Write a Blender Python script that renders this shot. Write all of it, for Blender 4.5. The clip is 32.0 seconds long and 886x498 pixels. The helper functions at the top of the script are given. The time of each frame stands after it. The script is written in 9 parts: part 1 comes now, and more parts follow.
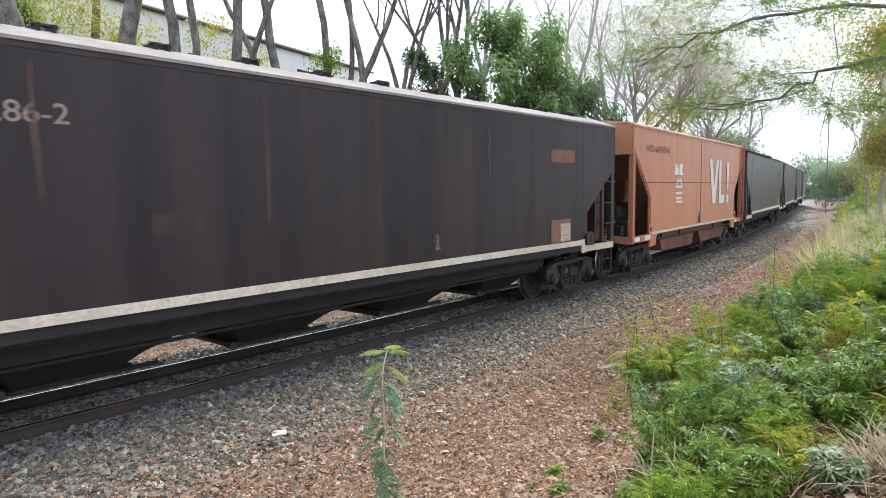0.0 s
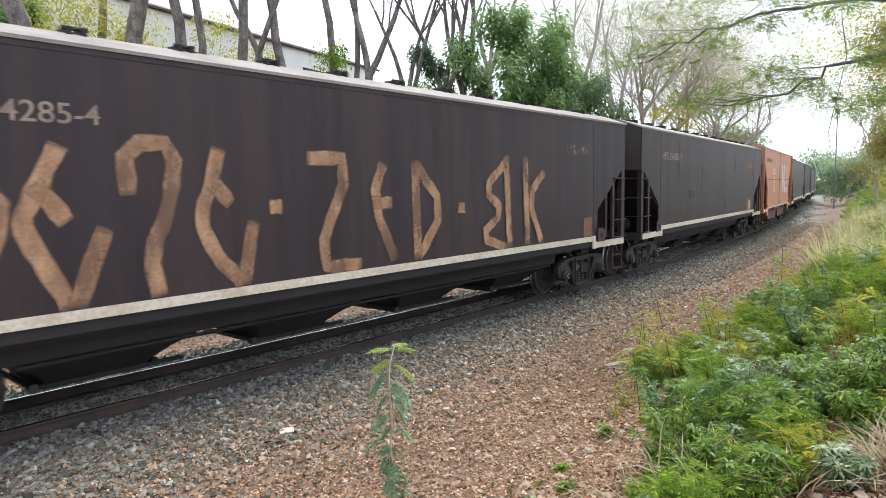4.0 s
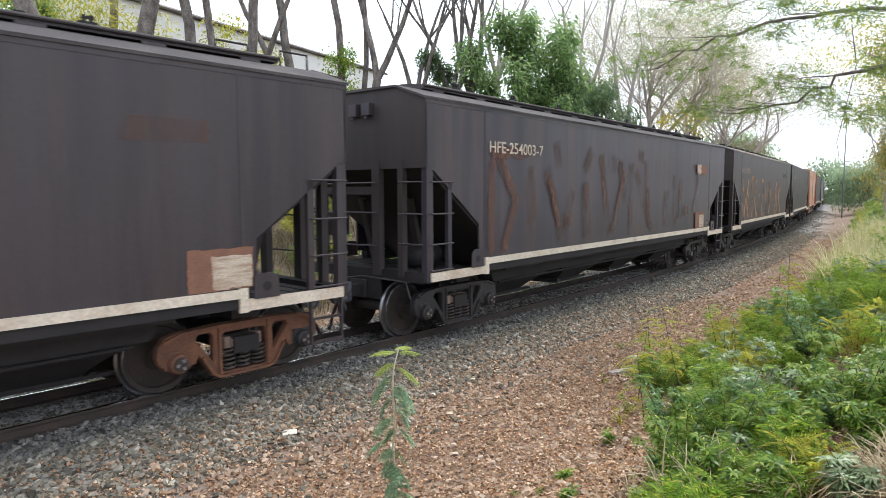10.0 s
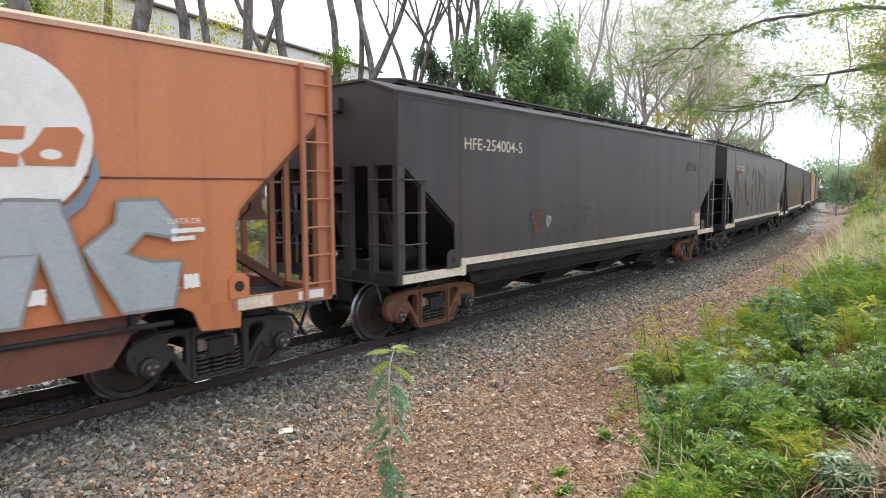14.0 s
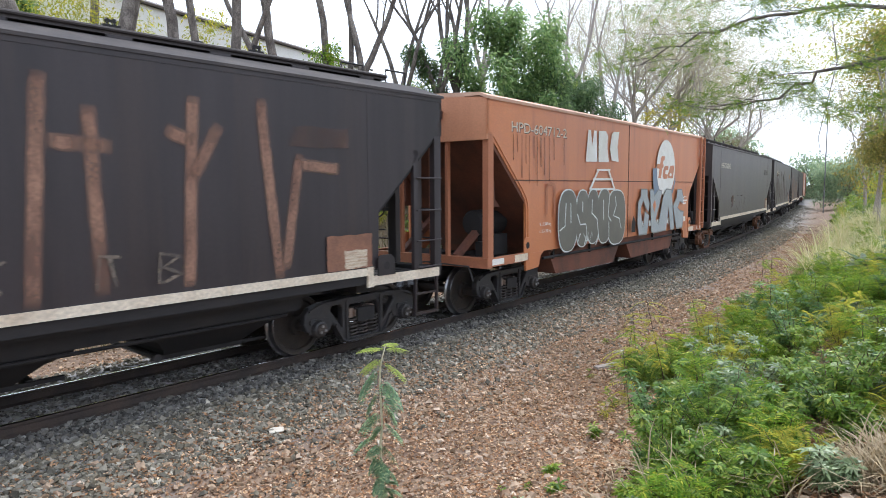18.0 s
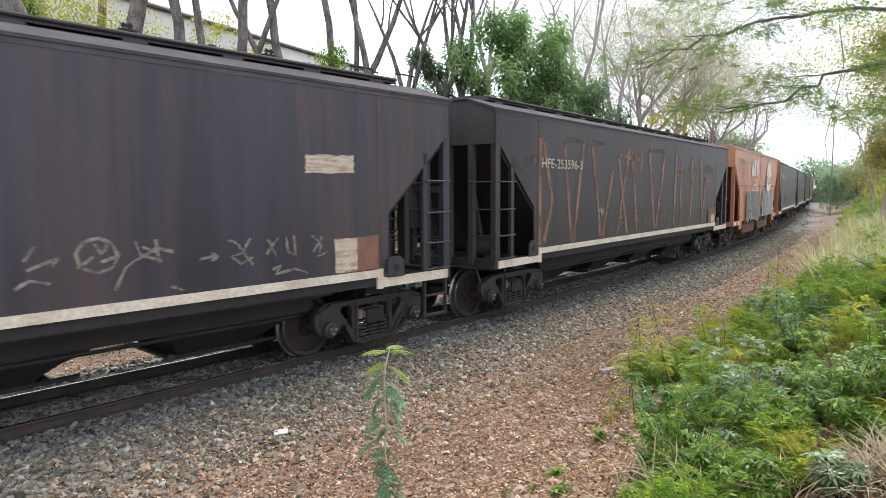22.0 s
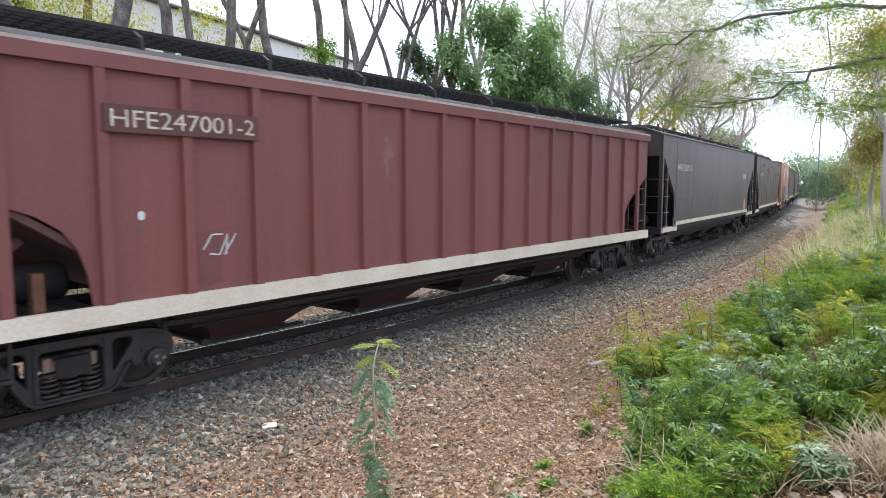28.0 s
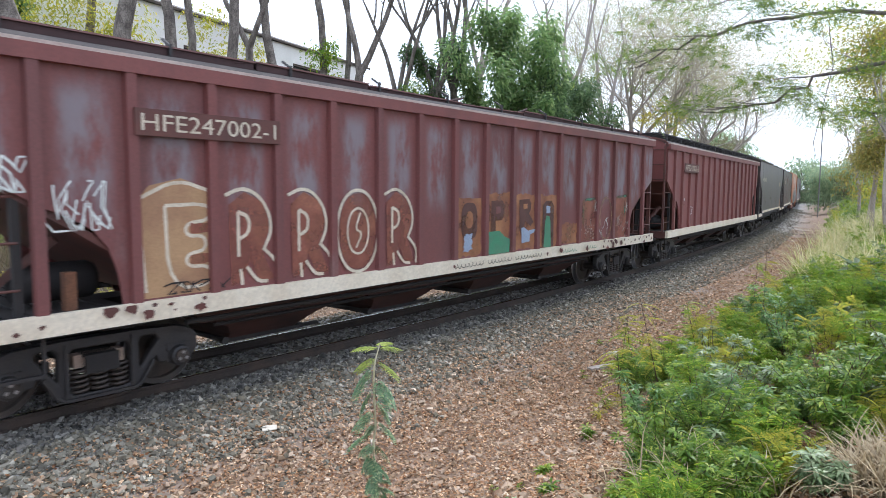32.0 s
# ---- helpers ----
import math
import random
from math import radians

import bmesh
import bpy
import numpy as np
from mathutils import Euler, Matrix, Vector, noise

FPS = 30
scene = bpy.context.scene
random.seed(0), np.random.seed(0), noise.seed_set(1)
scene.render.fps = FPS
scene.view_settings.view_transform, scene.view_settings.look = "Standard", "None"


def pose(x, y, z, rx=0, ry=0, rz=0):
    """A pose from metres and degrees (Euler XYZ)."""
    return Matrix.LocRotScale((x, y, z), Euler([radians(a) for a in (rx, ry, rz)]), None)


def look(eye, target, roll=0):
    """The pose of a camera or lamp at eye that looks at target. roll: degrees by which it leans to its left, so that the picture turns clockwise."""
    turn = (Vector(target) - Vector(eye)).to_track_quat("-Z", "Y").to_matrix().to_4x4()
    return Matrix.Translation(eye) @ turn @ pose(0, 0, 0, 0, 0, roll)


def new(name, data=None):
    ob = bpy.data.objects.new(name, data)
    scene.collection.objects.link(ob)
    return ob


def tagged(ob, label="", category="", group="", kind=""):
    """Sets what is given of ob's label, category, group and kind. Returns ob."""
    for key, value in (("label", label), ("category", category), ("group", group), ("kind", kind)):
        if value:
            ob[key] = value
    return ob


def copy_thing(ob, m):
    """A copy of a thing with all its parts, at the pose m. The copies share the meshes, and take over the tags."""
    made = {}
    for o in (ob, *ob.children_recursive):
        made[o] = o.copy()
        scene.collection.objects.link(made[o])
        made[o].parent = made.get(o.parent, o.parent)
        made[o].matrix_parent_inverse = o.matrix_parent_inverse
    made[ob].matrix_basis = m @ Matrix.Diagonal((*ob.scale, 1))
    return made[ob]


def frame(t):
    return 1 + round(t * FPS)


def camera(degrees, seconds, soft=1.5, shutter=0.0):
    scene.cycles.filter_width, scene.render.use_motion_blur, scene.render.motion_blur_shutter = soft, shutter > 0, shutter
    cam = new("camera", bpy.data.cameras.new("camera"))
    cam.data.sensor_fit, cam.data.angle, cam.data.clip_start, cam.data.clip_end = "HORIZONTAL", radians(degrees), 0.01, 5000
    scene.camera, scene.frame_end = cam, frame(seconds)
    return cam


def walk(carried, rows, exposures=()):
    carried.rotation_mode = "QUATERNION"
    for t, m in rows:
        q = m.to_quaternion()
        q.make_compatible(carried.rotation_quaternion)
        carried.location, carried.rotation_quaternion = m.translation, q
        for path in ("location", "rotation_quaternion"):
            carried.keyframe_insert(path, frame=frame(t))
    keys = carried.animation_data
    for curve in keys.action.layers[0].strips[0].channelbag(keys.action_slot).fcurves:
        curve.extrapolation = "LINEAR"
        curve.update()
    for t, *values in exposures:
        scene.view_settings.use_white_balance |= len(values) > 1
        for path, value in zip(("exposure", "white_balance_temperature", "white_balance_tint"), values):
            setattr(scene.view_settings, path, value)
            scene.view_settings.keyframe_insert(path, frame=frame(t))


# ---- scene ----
# The camera stands still on the bank, held by hand, and turns a little.
EXPOSURE = 0.2
EYE = (0.0, 0.0, 2.26)
VIEW = [
    (0, -0.96, -5.18, 0.69), (0.5, -0.94, -5.31, 0.81), (1, -0.73, -5.37, 0.75), (1.5, -0.79, -5.48, 0.87),
    (2, -0.71, -5.42, 0.85), (2.5, -0.70, -5.50, 0.95), (3, -0.82, -5.45, 1.06), (3.5, -0.58, -5.47, 1.10),
    (5.5, -0.30, -4.98, 0.48), (6, -0.40, -5.01, 0.35), (6.5, -0.38, -4.78, 0.19), (7, -0.16, -4.87, 0.17),
    (7.5, -0.27, -4.78, 0.09), (8, -0.12, -4.84, 0.01), (8.5, -0.03, -4.79, 0.13), (9, 0.00, -4.90, 0.25),
    (9.5, 0.14, -4.91, 0.21), (10, 0.13, -5.03, 0.17), (10.5, -0.11, -5.05, -0.01), (11, -0.08, -5.03, 0.00),
    (11.5, -0.00, -5.02, 0.09), (12, -0.22, -5.08, 0.13), (12.5, 0.05, -5.09, 0.07), (13, -0.11, -5.19, 0.03),
    (13.5, -0.17, -4.99, -0.00), (14, -0.24, -5.18, 0.20), (14.5, -0.10, -5.33, 0.42), (16.5, -1.20, -5.32, 0.28),
    (17, -1.12, -5.28, 0.44), (17.5, -1.10, -5.36, 0.36), (18, -1.09, -5.36, 0.34), (18.5, -1.01, -5.42, 0.36),
    (19, -1.01, -5.50, 0.30), (19.5, -0.87, -5.49, 0.55), (20, -0.78, -5.56, 0.45), (20.5, -0.68, -5.54, 0.54),
    (21, -0.98, -5.56, 0.48), (21.5, -0.71, -5.25, 0.31), (22, -0.65, -5.14, 0.23), (22.5, -0.20, -5.04, 0.47),
    (23, -0.45, -5.05, 0.44), (23.5, -0.51, -5.10, 0.43), (24, -0.77, -5.10, 0.14), (24.5, -1.22, -5.12, 0.13),
    (25, -1.34, -5.36, -0.10), (25.5, -1.30, -5.49, -0.15), (27.5, -1.85, -5.58, -0.34), (28, -1.56, -5.68, -0.07),
    (28.5, -1.53, -5.68, -0.04), (29, -1.48, -5.61, -0.08), (29.5, -1.34, -5.45, -0.03), (30, -1.35, -5.43, -0.13),
    (30.5, -1.21, -5.25, -0.38), (31, -1.44, -5.24, -0.41), (31.5, -1.33, -5.33, -0.42), (32, -1.43, -5.39, -0.36),
]
# The picture cools a little while the red wagons pass.
BALANCE = [(0, 0.07, 5950), (2, 0.08, 6080), (14, 0.06, 6180), (17, -0.02, 5880), (19, 0.05, 6050), (25, 0.06, 6140), (27.5, 0.05, 5880), (32, 0.02, 5820)]
cam = camera(68.41, 32.0, 0.6, 0.25)
walk(cam, [(t, pose(*EYE, 90 + p, r, y)) for t, y, p, r in VIEW], [(t, EXPOSURE + e, k, 10) for t, e, k in BALANCE])

# ---- light: a bright, thinly overcast sky ----
SUN_AZ, SUN_EL = 32.0, 56.0      # compass bearing from +y clockwise, height
world = bpy.data.worlds.new("overcast_sky")
scene.world = world
world.use_nodes = True
wn, wl = world.node_tree.nodes, world.node_tree.links
wn.clear()
sky = wn.new("ShaderNodeTexSky")
sky.sky_type, sky.sun_disc = "NISHITA", False
sky.sun_elevation, sky.sun_rotation = radians(SUN_EL), radians(SUN_AZ)
sky.air_density, sky.dust_density = 1.0, 4.0
veil = wn.new("ShaderNodeMix")
veil.data_type, veil.blend_type = "RGBA", "MIX"
veil.inputs[0].default_value = 0.86
veil.inputs[7].default_value = (12.0, 12.5, 13.6, 1)
back = wn.new("ShaderNodeBackground")
back.inputs["Strength"].default_value = 0.12
wout = wn.new("ShaderNodeOutputWorld")
wl.new(sky.outputs[0], veil.inputs[6])
wl.new(veil.outputs[2], back.inputs["Color"])
wl.new(back.outputs[0], wout.inputs[0])

sun_data = bpy.data.lights.new("sun", "SUN")
sun_data.energy, sun_data.angle, sun_data.color = 2.5, radians(8), (1.0, 0.96, 0.90)
sun = new("sun", sun_data)
a_, e_ = radians(SUN_AZ), radians(SUN_EL)
sun.matrix_world = look((60 * math.sin(a_) * math.cos(e_), 60 * math.cos(a_) * math.cos(e_), 60 * math.sin(e_)), (0, 0, 0))

# ---- materials ----
def material(name, base, other=None, scale=2.0, stretch=(1, 1, 1), amount=(0.4, 0.65), rough=0.75, metal=0.0, fine=60.0,
             fine_mix=0.35, bump=0.25, bump_dist=0.004, third=None, third_scale=9.0, third_at=(0.6, 0.7), third_stretch=None, vary=0.0, world_space=False,
             thin=0.0, clear=0.5, island=0.0, dust=0.0):
    """A surface with two colours blended by broad noise, fine grain, an optional third colour in patches, relief and gloss."""
    m = bpy.data.materials.new(name)
    m.use_nodes = True
    n, l = m.node_tree.nodes, m.node_tree.links
    bsdf = n["Principled BSDF"]
    tc = n.new("ShaderNodeTexCoord")
    space = tc.outputs["Object"]
    if world_space:
        geo = n.new("ShaderNodeNewGeometry")
        space = geo.outputs["Position"]
    info = n.new("ShaderNodeObjectInfo")
    off = n.new("ShaderNodeVectorMath")
    off.operation = "MULTIPLY_ADD"
    l.new(info.outputs["Random"], off.inputs[0])
    off.inputs[1].default_value = (0, 0, 0) if world_space else (17, 9, 5)
    l.new(space, off.inputs[2])

    def noise_at(sc, st, detail=4.0, r=0.6):
        mp = n.new("ShaderNodeMapping")
        mp.inputs["Scale"].default_value = st
        l.new(off.outputs[0], mp.inputs["Vector"])
        t = n.new("ShaderNodeTexNoise")
        t.inputs["Scale"].default_value, t.inputs["Detail"].default_value, t.inputs["Roughness"].default_value = sc, detail, r
        l.new(mp.outputs[0], t.inputs["Vector"])
        return t.outputs[0]

    def band(value, lo, hi):
        mr = n.new("ShaderNodeMapRange")
        mr.inputs[1].default_value, mr.inputs[2].default_value = lo, hi
        l.new(value, mr.inputs[0])
        return mr.outputs[0]

    def mix(fac, a, b, mode="MIX"):
        mx = n.new("ShaderNodeMix")
        mx.data_type, mx.blend_type = "RGBA", mode
        for socket, val in ((mx.inputs[0], fac), (mx.inputs[6], a), (mx.inputs[7], b)):
            if isinstance(val, (int, float)):
                socket.default_value = val
            elif isinstance(val, tuple):
                socket.default_value = (*val, 1)
            else:
                l.new(val, socket)
        return mx.outputs[2]

    other = other or tuple(0.6 * v for v in base)
    col = mix(band(noise_at(scale, stretch), *amount), base, other)
    if third:
        col = mix(band(noise_at(third_scale, third_stretch or stretch, 5.0, 0.7), *third_at), col, third)
    grain = noise_at(fine, (1, 1, 1), 3.0)
    shade = n.new("ShaderNodeMapRange")
    shade.inputs[1].default_value, shade.inputs[2].default_value = 0.3, 0.7
    shade.inputs[3].default_value, shade.inputs[4].default_value = 1 - fine_mix, 1 + fine_mix
    l.new(grain, shade.inputs[0])
    mul = n.new("ShaderNodeVectorMath")
    mul.operation = "SCALE"
    l.new(col, mul.inputs[0])
    l.new(shade.outputs[0], mul.inputs["Scale"])
    col = mul.outputs[0]
    for amount_of, source in ((vary, info.outputs["Random"]), (island, None)):
        if amount_of:
            if source is None:
                g2 = n.new("ShaderNodeNewGeometry")
                source = g2.outputs["Random Per Island"]
            v = n.new("ShaderNodeMapRange")
            v.inputs[3].default_value, v.inputs[4].default_value = 1 - amount_of, 1 + amount_of
            l.new(source, v.inputs[0])
            m2 = n.new("ShaderNodeVectorMath")
            m2.operation = "SCALE"
            l.new(col, m2.inputs[0])
            l.new(v.outputs[0], m2.inputs["Scale"])
            col = m2.outputs[0]
    l.new(col, bsdf.inputs["Base Color"])
    rr = n.new("ShaderNodeMapRange")
    rr.inputs[3].default_value, rr.inputs[4].default_value = max(0.05, rough - 0.12), min(1, rough + 0.12)
    l.new(grain, rr.inputs[0])
    l.new(rr.outputs[0], bsdf.inputs["Roughness"])
    bsdf.inputs["Metallic"].default_value = metal
    bsdf.inputs["Specular IOR Level"].default_value = clear
    if dust:
        bsdf.inputs["Sheen Weight"].default_value, bsdf.inputs["Sheen Roughness"].default_value = dust, 0.4
        bsdf.inputs["Sheen Tint"].default_value = (1.0, 0.93, 0.82, 1)
    if bump:
        b = n.new("ShaderNodeBump")
        b.inputs["Strength"].default_value, b.inputs["Distance"].default_value = bump, bump_dist
        l.new(grain, b.inputs["Height"])
        l.new(b.outputs[0], bsdf.inputs["Normal"])
    if thin:
        out = n["Material Output"]
        tr = n.new("ShaderNodeBsdfTranslucent")
        l.new(col, tr.inputs["Color"])
        ms = n.new("ShaderNodeMixShader")
        ms.inputs[0].default_value = thin
        l.new(bsdf.outputs[0], ms.inputs[1])
        l.new(tr.outputs[0], ms.inputs[2])
        l.new(ms.outputs[0], out.inputs["Surface"])
    return m


DOWN = (2.2, 2.2, 0.16)      # streaks that run down a wall
M_DARK = material("dark_wagon_paint", (0.051, 0.045, 0.054), (0.031, 0.027, 0.034), 0.9, DOWN, (0.38, 0.64), 0.40, 0, 22, 0.08, 0.08, 0.003,
                  third=(0.084, 0.056, 0.050), third_scale=0.7, third_at=(0.46, 0.70), vary=0.10, clear=0.42, dust=0.03)
M_DARK_BROWN = material("black_brown_wagon_paint", (0.043, 0.032, 0.033), (0.027, 0.020, 0.022), 0.9, DOWN, (0.38, 0.64), 0.46, 0, 22, 0.08, 0.08, 0.003,
                        third=(0.062, 0.040, 0.032), third_scale=0.7, third_at=(0.50, 0.74), vary=0.10, clear=0.28, dust=0.02)
M_DARK_DUSTY = material("dusty_brown_wagon_paint", (0.055, 0.045, 0.048), (0.036, 0.029, 0.031), 0.9, DOWN, (0.38, 0.64), 0.42, 0, 22, 0.08, 0.08, 0.003,
                        third=(0.072, 0.053, 0.046), third_scale=0.7, third_at=(0.50, 0.76), vary=0.10, clear=0.42, dust=0.04)
M_DARK_BLACK = material("blackened_wagon_paint", (0.042, 0.034, 0.036), (0.027, 0.022, 0.024), 0.9, DOWN, (0.38, 0.64), 0.42, 0, 22, 0.08, 0.08, 0.003,
                        third=(0.056, 0.040, 0.036), third_scale=0.7, third_at=(0.50, 0.76), vary=0.10, clear=0.40, dust=0.03)
M_DARK_END = material("dusty_end_paint", (0.050, 0.040, 0.038), (0.034, 0.028, 0.027), 1.2, DOWN, (0.35, 0.7), 0.7, 0, 45, 0.15, 0.15, 0.003)
# Near-black sheet: the shade under the sloping ends is put into its colour.
M_SHADED_SHEET = material("shade_painted_hopper_sheet", (0.016, 0.014, 0.014), (0.011, 0.010, 0.010), 1.6, (1, 1, 1), (0.35, 0.7), 0.8, 0, 45, 0.2, 0.2, 0.003)
M_DARK_TOP = material("dusty_roof", (0.34, 0.30, 0.26), (0.22, 0.19, 0.17), 1.4, (1, 1, 1), (0.35, 0.7), 0.8, 0, 40, 0.2, 0.2, 0.003)
M_ROOF = material("dark_roof_paint", (0.072, 0.066, 0.066), (0.115, 0.102, 0.096), 1.5, (1, 1, 1), (0.45, 0.75), 0.9, 0, 40, 0.2, 0.2, 0.003, clear=0.15)
M_SILL = material("grimy_white_sill", (0.67, 0.59, 0.47), (0.48, 0.37, 0.26), 2.2, (1, 1, 1), (0.45, 0.8), 0.7, 0, 30, 0.2, 0.2, 0.002,
                  third=(0.16, 0.10, 0.07), third_scale=5.0, third_at=(0.68, 0.76))
M_SILL_CREAM = material("cream_sill", (0.70, 0.64, 0.52), (0.58, 0.50, 0.38), 1.6, (1, 1, 1), (0.4, 0.8), 0.65, 0, 30, 0.12, 0.2, 0.002,
                        third=(0.12, 0.07, 0.05), third_scale=4.5, third_at=(0.73, 0.78))
M_ORANGE = material("orange_wagon_paint", (0.53, 0.190, 0.072), (0.45, 0.150, 0.060), 0.8, DOWN, (0.35, 0.7), 0.42, 0, 40, 0.10, 0.12, 0.002,
                    third=(0.26, 0.095, 0.055), third_scale=1.6, third_at=(0.56, 0.82), vary=0.06, clear=0.5, dust=0.15)
M_ORANGE_PALE = material("faded_orange_paint", (0.43, 0.175, 0.088), (0.34, 0.125, 0.064), 1.0, DOWN, (0.35, 0.7), 0.65, 0, 40, 0.12, 0.15, 0.002)
M_ORANGE_END = material("sun_faded_orange_end", (0.50, 0.225, 0.118), (0.44, 0.185, 0.095), 1.0, DOWN, (0.35, 0.7), 0.7, 0, 40, 0.10, 0.12, 0.002)
# Grime, plus the open ends' deep shade painted into the orange.
M_ORANGE_DIRTY_SHADE = material("grimy_shade_darkened_orange", (0.17, 0.060, 0.034), (0.07, 0.036, 0.026), 1.5, (1, 1, 0.6), (0.35, 0.7), 0.75, 0, 40, 0.25, 0.25, 0.004)
M_ORANGE_TOP = material("pale_orange_roof", (0.56, 0.36, 0.26), (0.46, 0.27, 0.18), 1.4, (1, 1, 1), (0.35, 0.7), 0.75, 0, 40, 0.12, 0.2, 0.003)
M_RED = material("oxide_red_paint", (0.205, 0.066, 0.059), (0.160, 0.054, 0.050), 0.9, DOWN, (0.35, 0.7), 0.6, 0, 40, 0.12, 0.12, 0.002,
                 third=(0.27, 0.20, 0.19), third_scale=0.9, third_at=(0.64, 0.82), third_stretch=(1.2, 1.2, 0.5), vary=0.05)
M_RED_WORN = material("worn_red_paint", (0.178, 0.059, 0.054), (0.140, 0.055, 0.053), 0.8, (1.4, 1.4, 0.45), (0.40, 0.66), 0.65, 0, 40, 0.15, 0.12, 0.002,
                      third=(0.20, 0.13, 0.125), third_scale=0.85, third_at=(0.60, 0.78), third_stretch=(1.2, 1.2, 0.5))
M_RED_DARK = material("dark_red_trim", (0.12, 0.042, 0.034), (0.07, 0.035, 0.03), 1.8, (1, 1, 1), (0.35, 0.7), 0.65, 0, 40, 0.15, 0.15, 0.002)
M_RED_UNDER = material("dark_red_outlets", (0.075, 0.030, 0.024), (0.035, 0.020, 0.018), 1.6, (1, 1, 1), (0.35, 0.7), 0.75, 0, 40, 0.2, 0.2, 0.003)
M_BOARD_RED = material("grimy_dark_red_board", (0.060, 0.030, 0.030), (0.040, 0.023, 0.024), 2.5, (1, 1, 1), (0.35, 0.7), 0.8, 0, 40, 0.2, 0.2, 0.003)
M_RED_DUSTY = material("dusty_red_plate", (0.22, 0.12, 0.11), (0.15, 0.075, 0.07), 2.0, (1, 1, 1), (0.35, 0.7), 0.8, 0, 40, 0.2, 0.2, 0.003)
M_ROOF_LIP = material("pale_pinkish_lip", (0.50, 0.42, 0.38), (0.38, 0.29, 0.26), 2.0, (1, 1, 1), (0.35, 0.7), 0.8, 0, 40, 0.15, 0.2, 0.003)
M_RUST = material("rusty_cast_steel", (0.19, 0.085, 0.045), (0.10, 0.05, 0.032), 3.0, (1, 1, 1), (0.35, 0.7), 0.85, 0, 50, 0.3, 0.4, 0.004)
M_IRON = material("grimy_black_iron", (0.026, 0.025, 0.027), (0.044, 0.037, 0.033), 3.0, (1, 1, 1), (0.45, 0.75), 0.58, 0, 50, 0.3, 0.4, 0.004)
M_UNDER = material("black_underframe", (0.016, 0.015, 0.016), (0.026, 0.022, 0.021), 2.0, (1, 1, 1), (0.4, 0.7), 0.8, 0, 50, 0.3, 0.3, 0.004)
M_WHEEL = material("wheel_steel", (0.045, 0.040, 0.038), (0.075, 0.058, 0.048), 4.0, (1, 1, 1), (0.4, 0.7), 0.55, 0.3, 60, 0.25, 0.3, 0.003)
M_TREAD = material("polished_tread", (0.36, 0.36, 0.37), (0.22, 0.21, 0.21), 5.0, (1, 1, 1), (0.35, 0.7), 0.32, 1.0, 60, 0.1, 0.0)
M_BOLT = material("worn_bolt_steel", (0.34, 0.34, 0.35), (0.24, 0.235, 0.23), 5.0, (1, 1, 1), (0.35, 0.7), 0.45, 0.6, 60, 0.1, 0.0)
M_GREASE = material("greased_steel", (0.25, 0.27, 0.31), (0.06, 0.06, 0.065), 7.0, (1, 1, 1), (0.40, 0.6), 0.35, 0.5, 60, 0.2, 0.3, 0.003)
M_RAILHEAD = material("polished_rail_head", (0.90, 0.90, 0.91), (0.80, 0.80, 0.81), 3.0, (1, 1, 1), (0.4, 0.7), 0.16, 1.0, 60, 0.05, 0.0, world_space=True)
M_RAIL = material("brown_rail_steel", (0.045, 0.035, 0.031), (0.075, 0.052, 0.04), 3.0, (1, 1, 1), (0.4, 0.7), 0.8, 0, 60, 0.25, 0.3, world_space=True)
M_SLEEPER = material("weathered_sleeper", (0.10, 0.085, 0.075), (0.06, 0.05, 0.045), 3.0, (1, 1, 1), (0.4, 0.7), 0.9, 0, 30, 0.3, 0.4, vary=0.2)
M_CREAM = material("cream_lettering", (0.62, 0.56, 0.45), (0.45, 0.38, 0.28), 5.0, (1, 1, 1), (0.4, 0.75), 0.7, 0, 60, 0.2, 0.1)
M_WHITE = material("white_lettering", (0.76, 0.75, 0.70), (0.66, 0.64, 0.58), 3.0, (1, 1, 1), (0.4, 0.75), 0.6, 0, 60, 0.1, 0.1)
M_BROWNLET = material("dark_lettering", (0.085, 0.045, 0.03), (0.06, 0.035, 0.025), 5.0, (1, 1, 1), (0.4, 0.75), 0.7, 0, 60, 0.2, 0.1)
M_DARKLET = material("grey_lettering", (0.33, 0.25, 0.20), (0.20, 0.14, 0.11), 5.0, (1, 1, 1), (0.4, 0.75), 0.7, 0, 60, 0.2, 0.1)


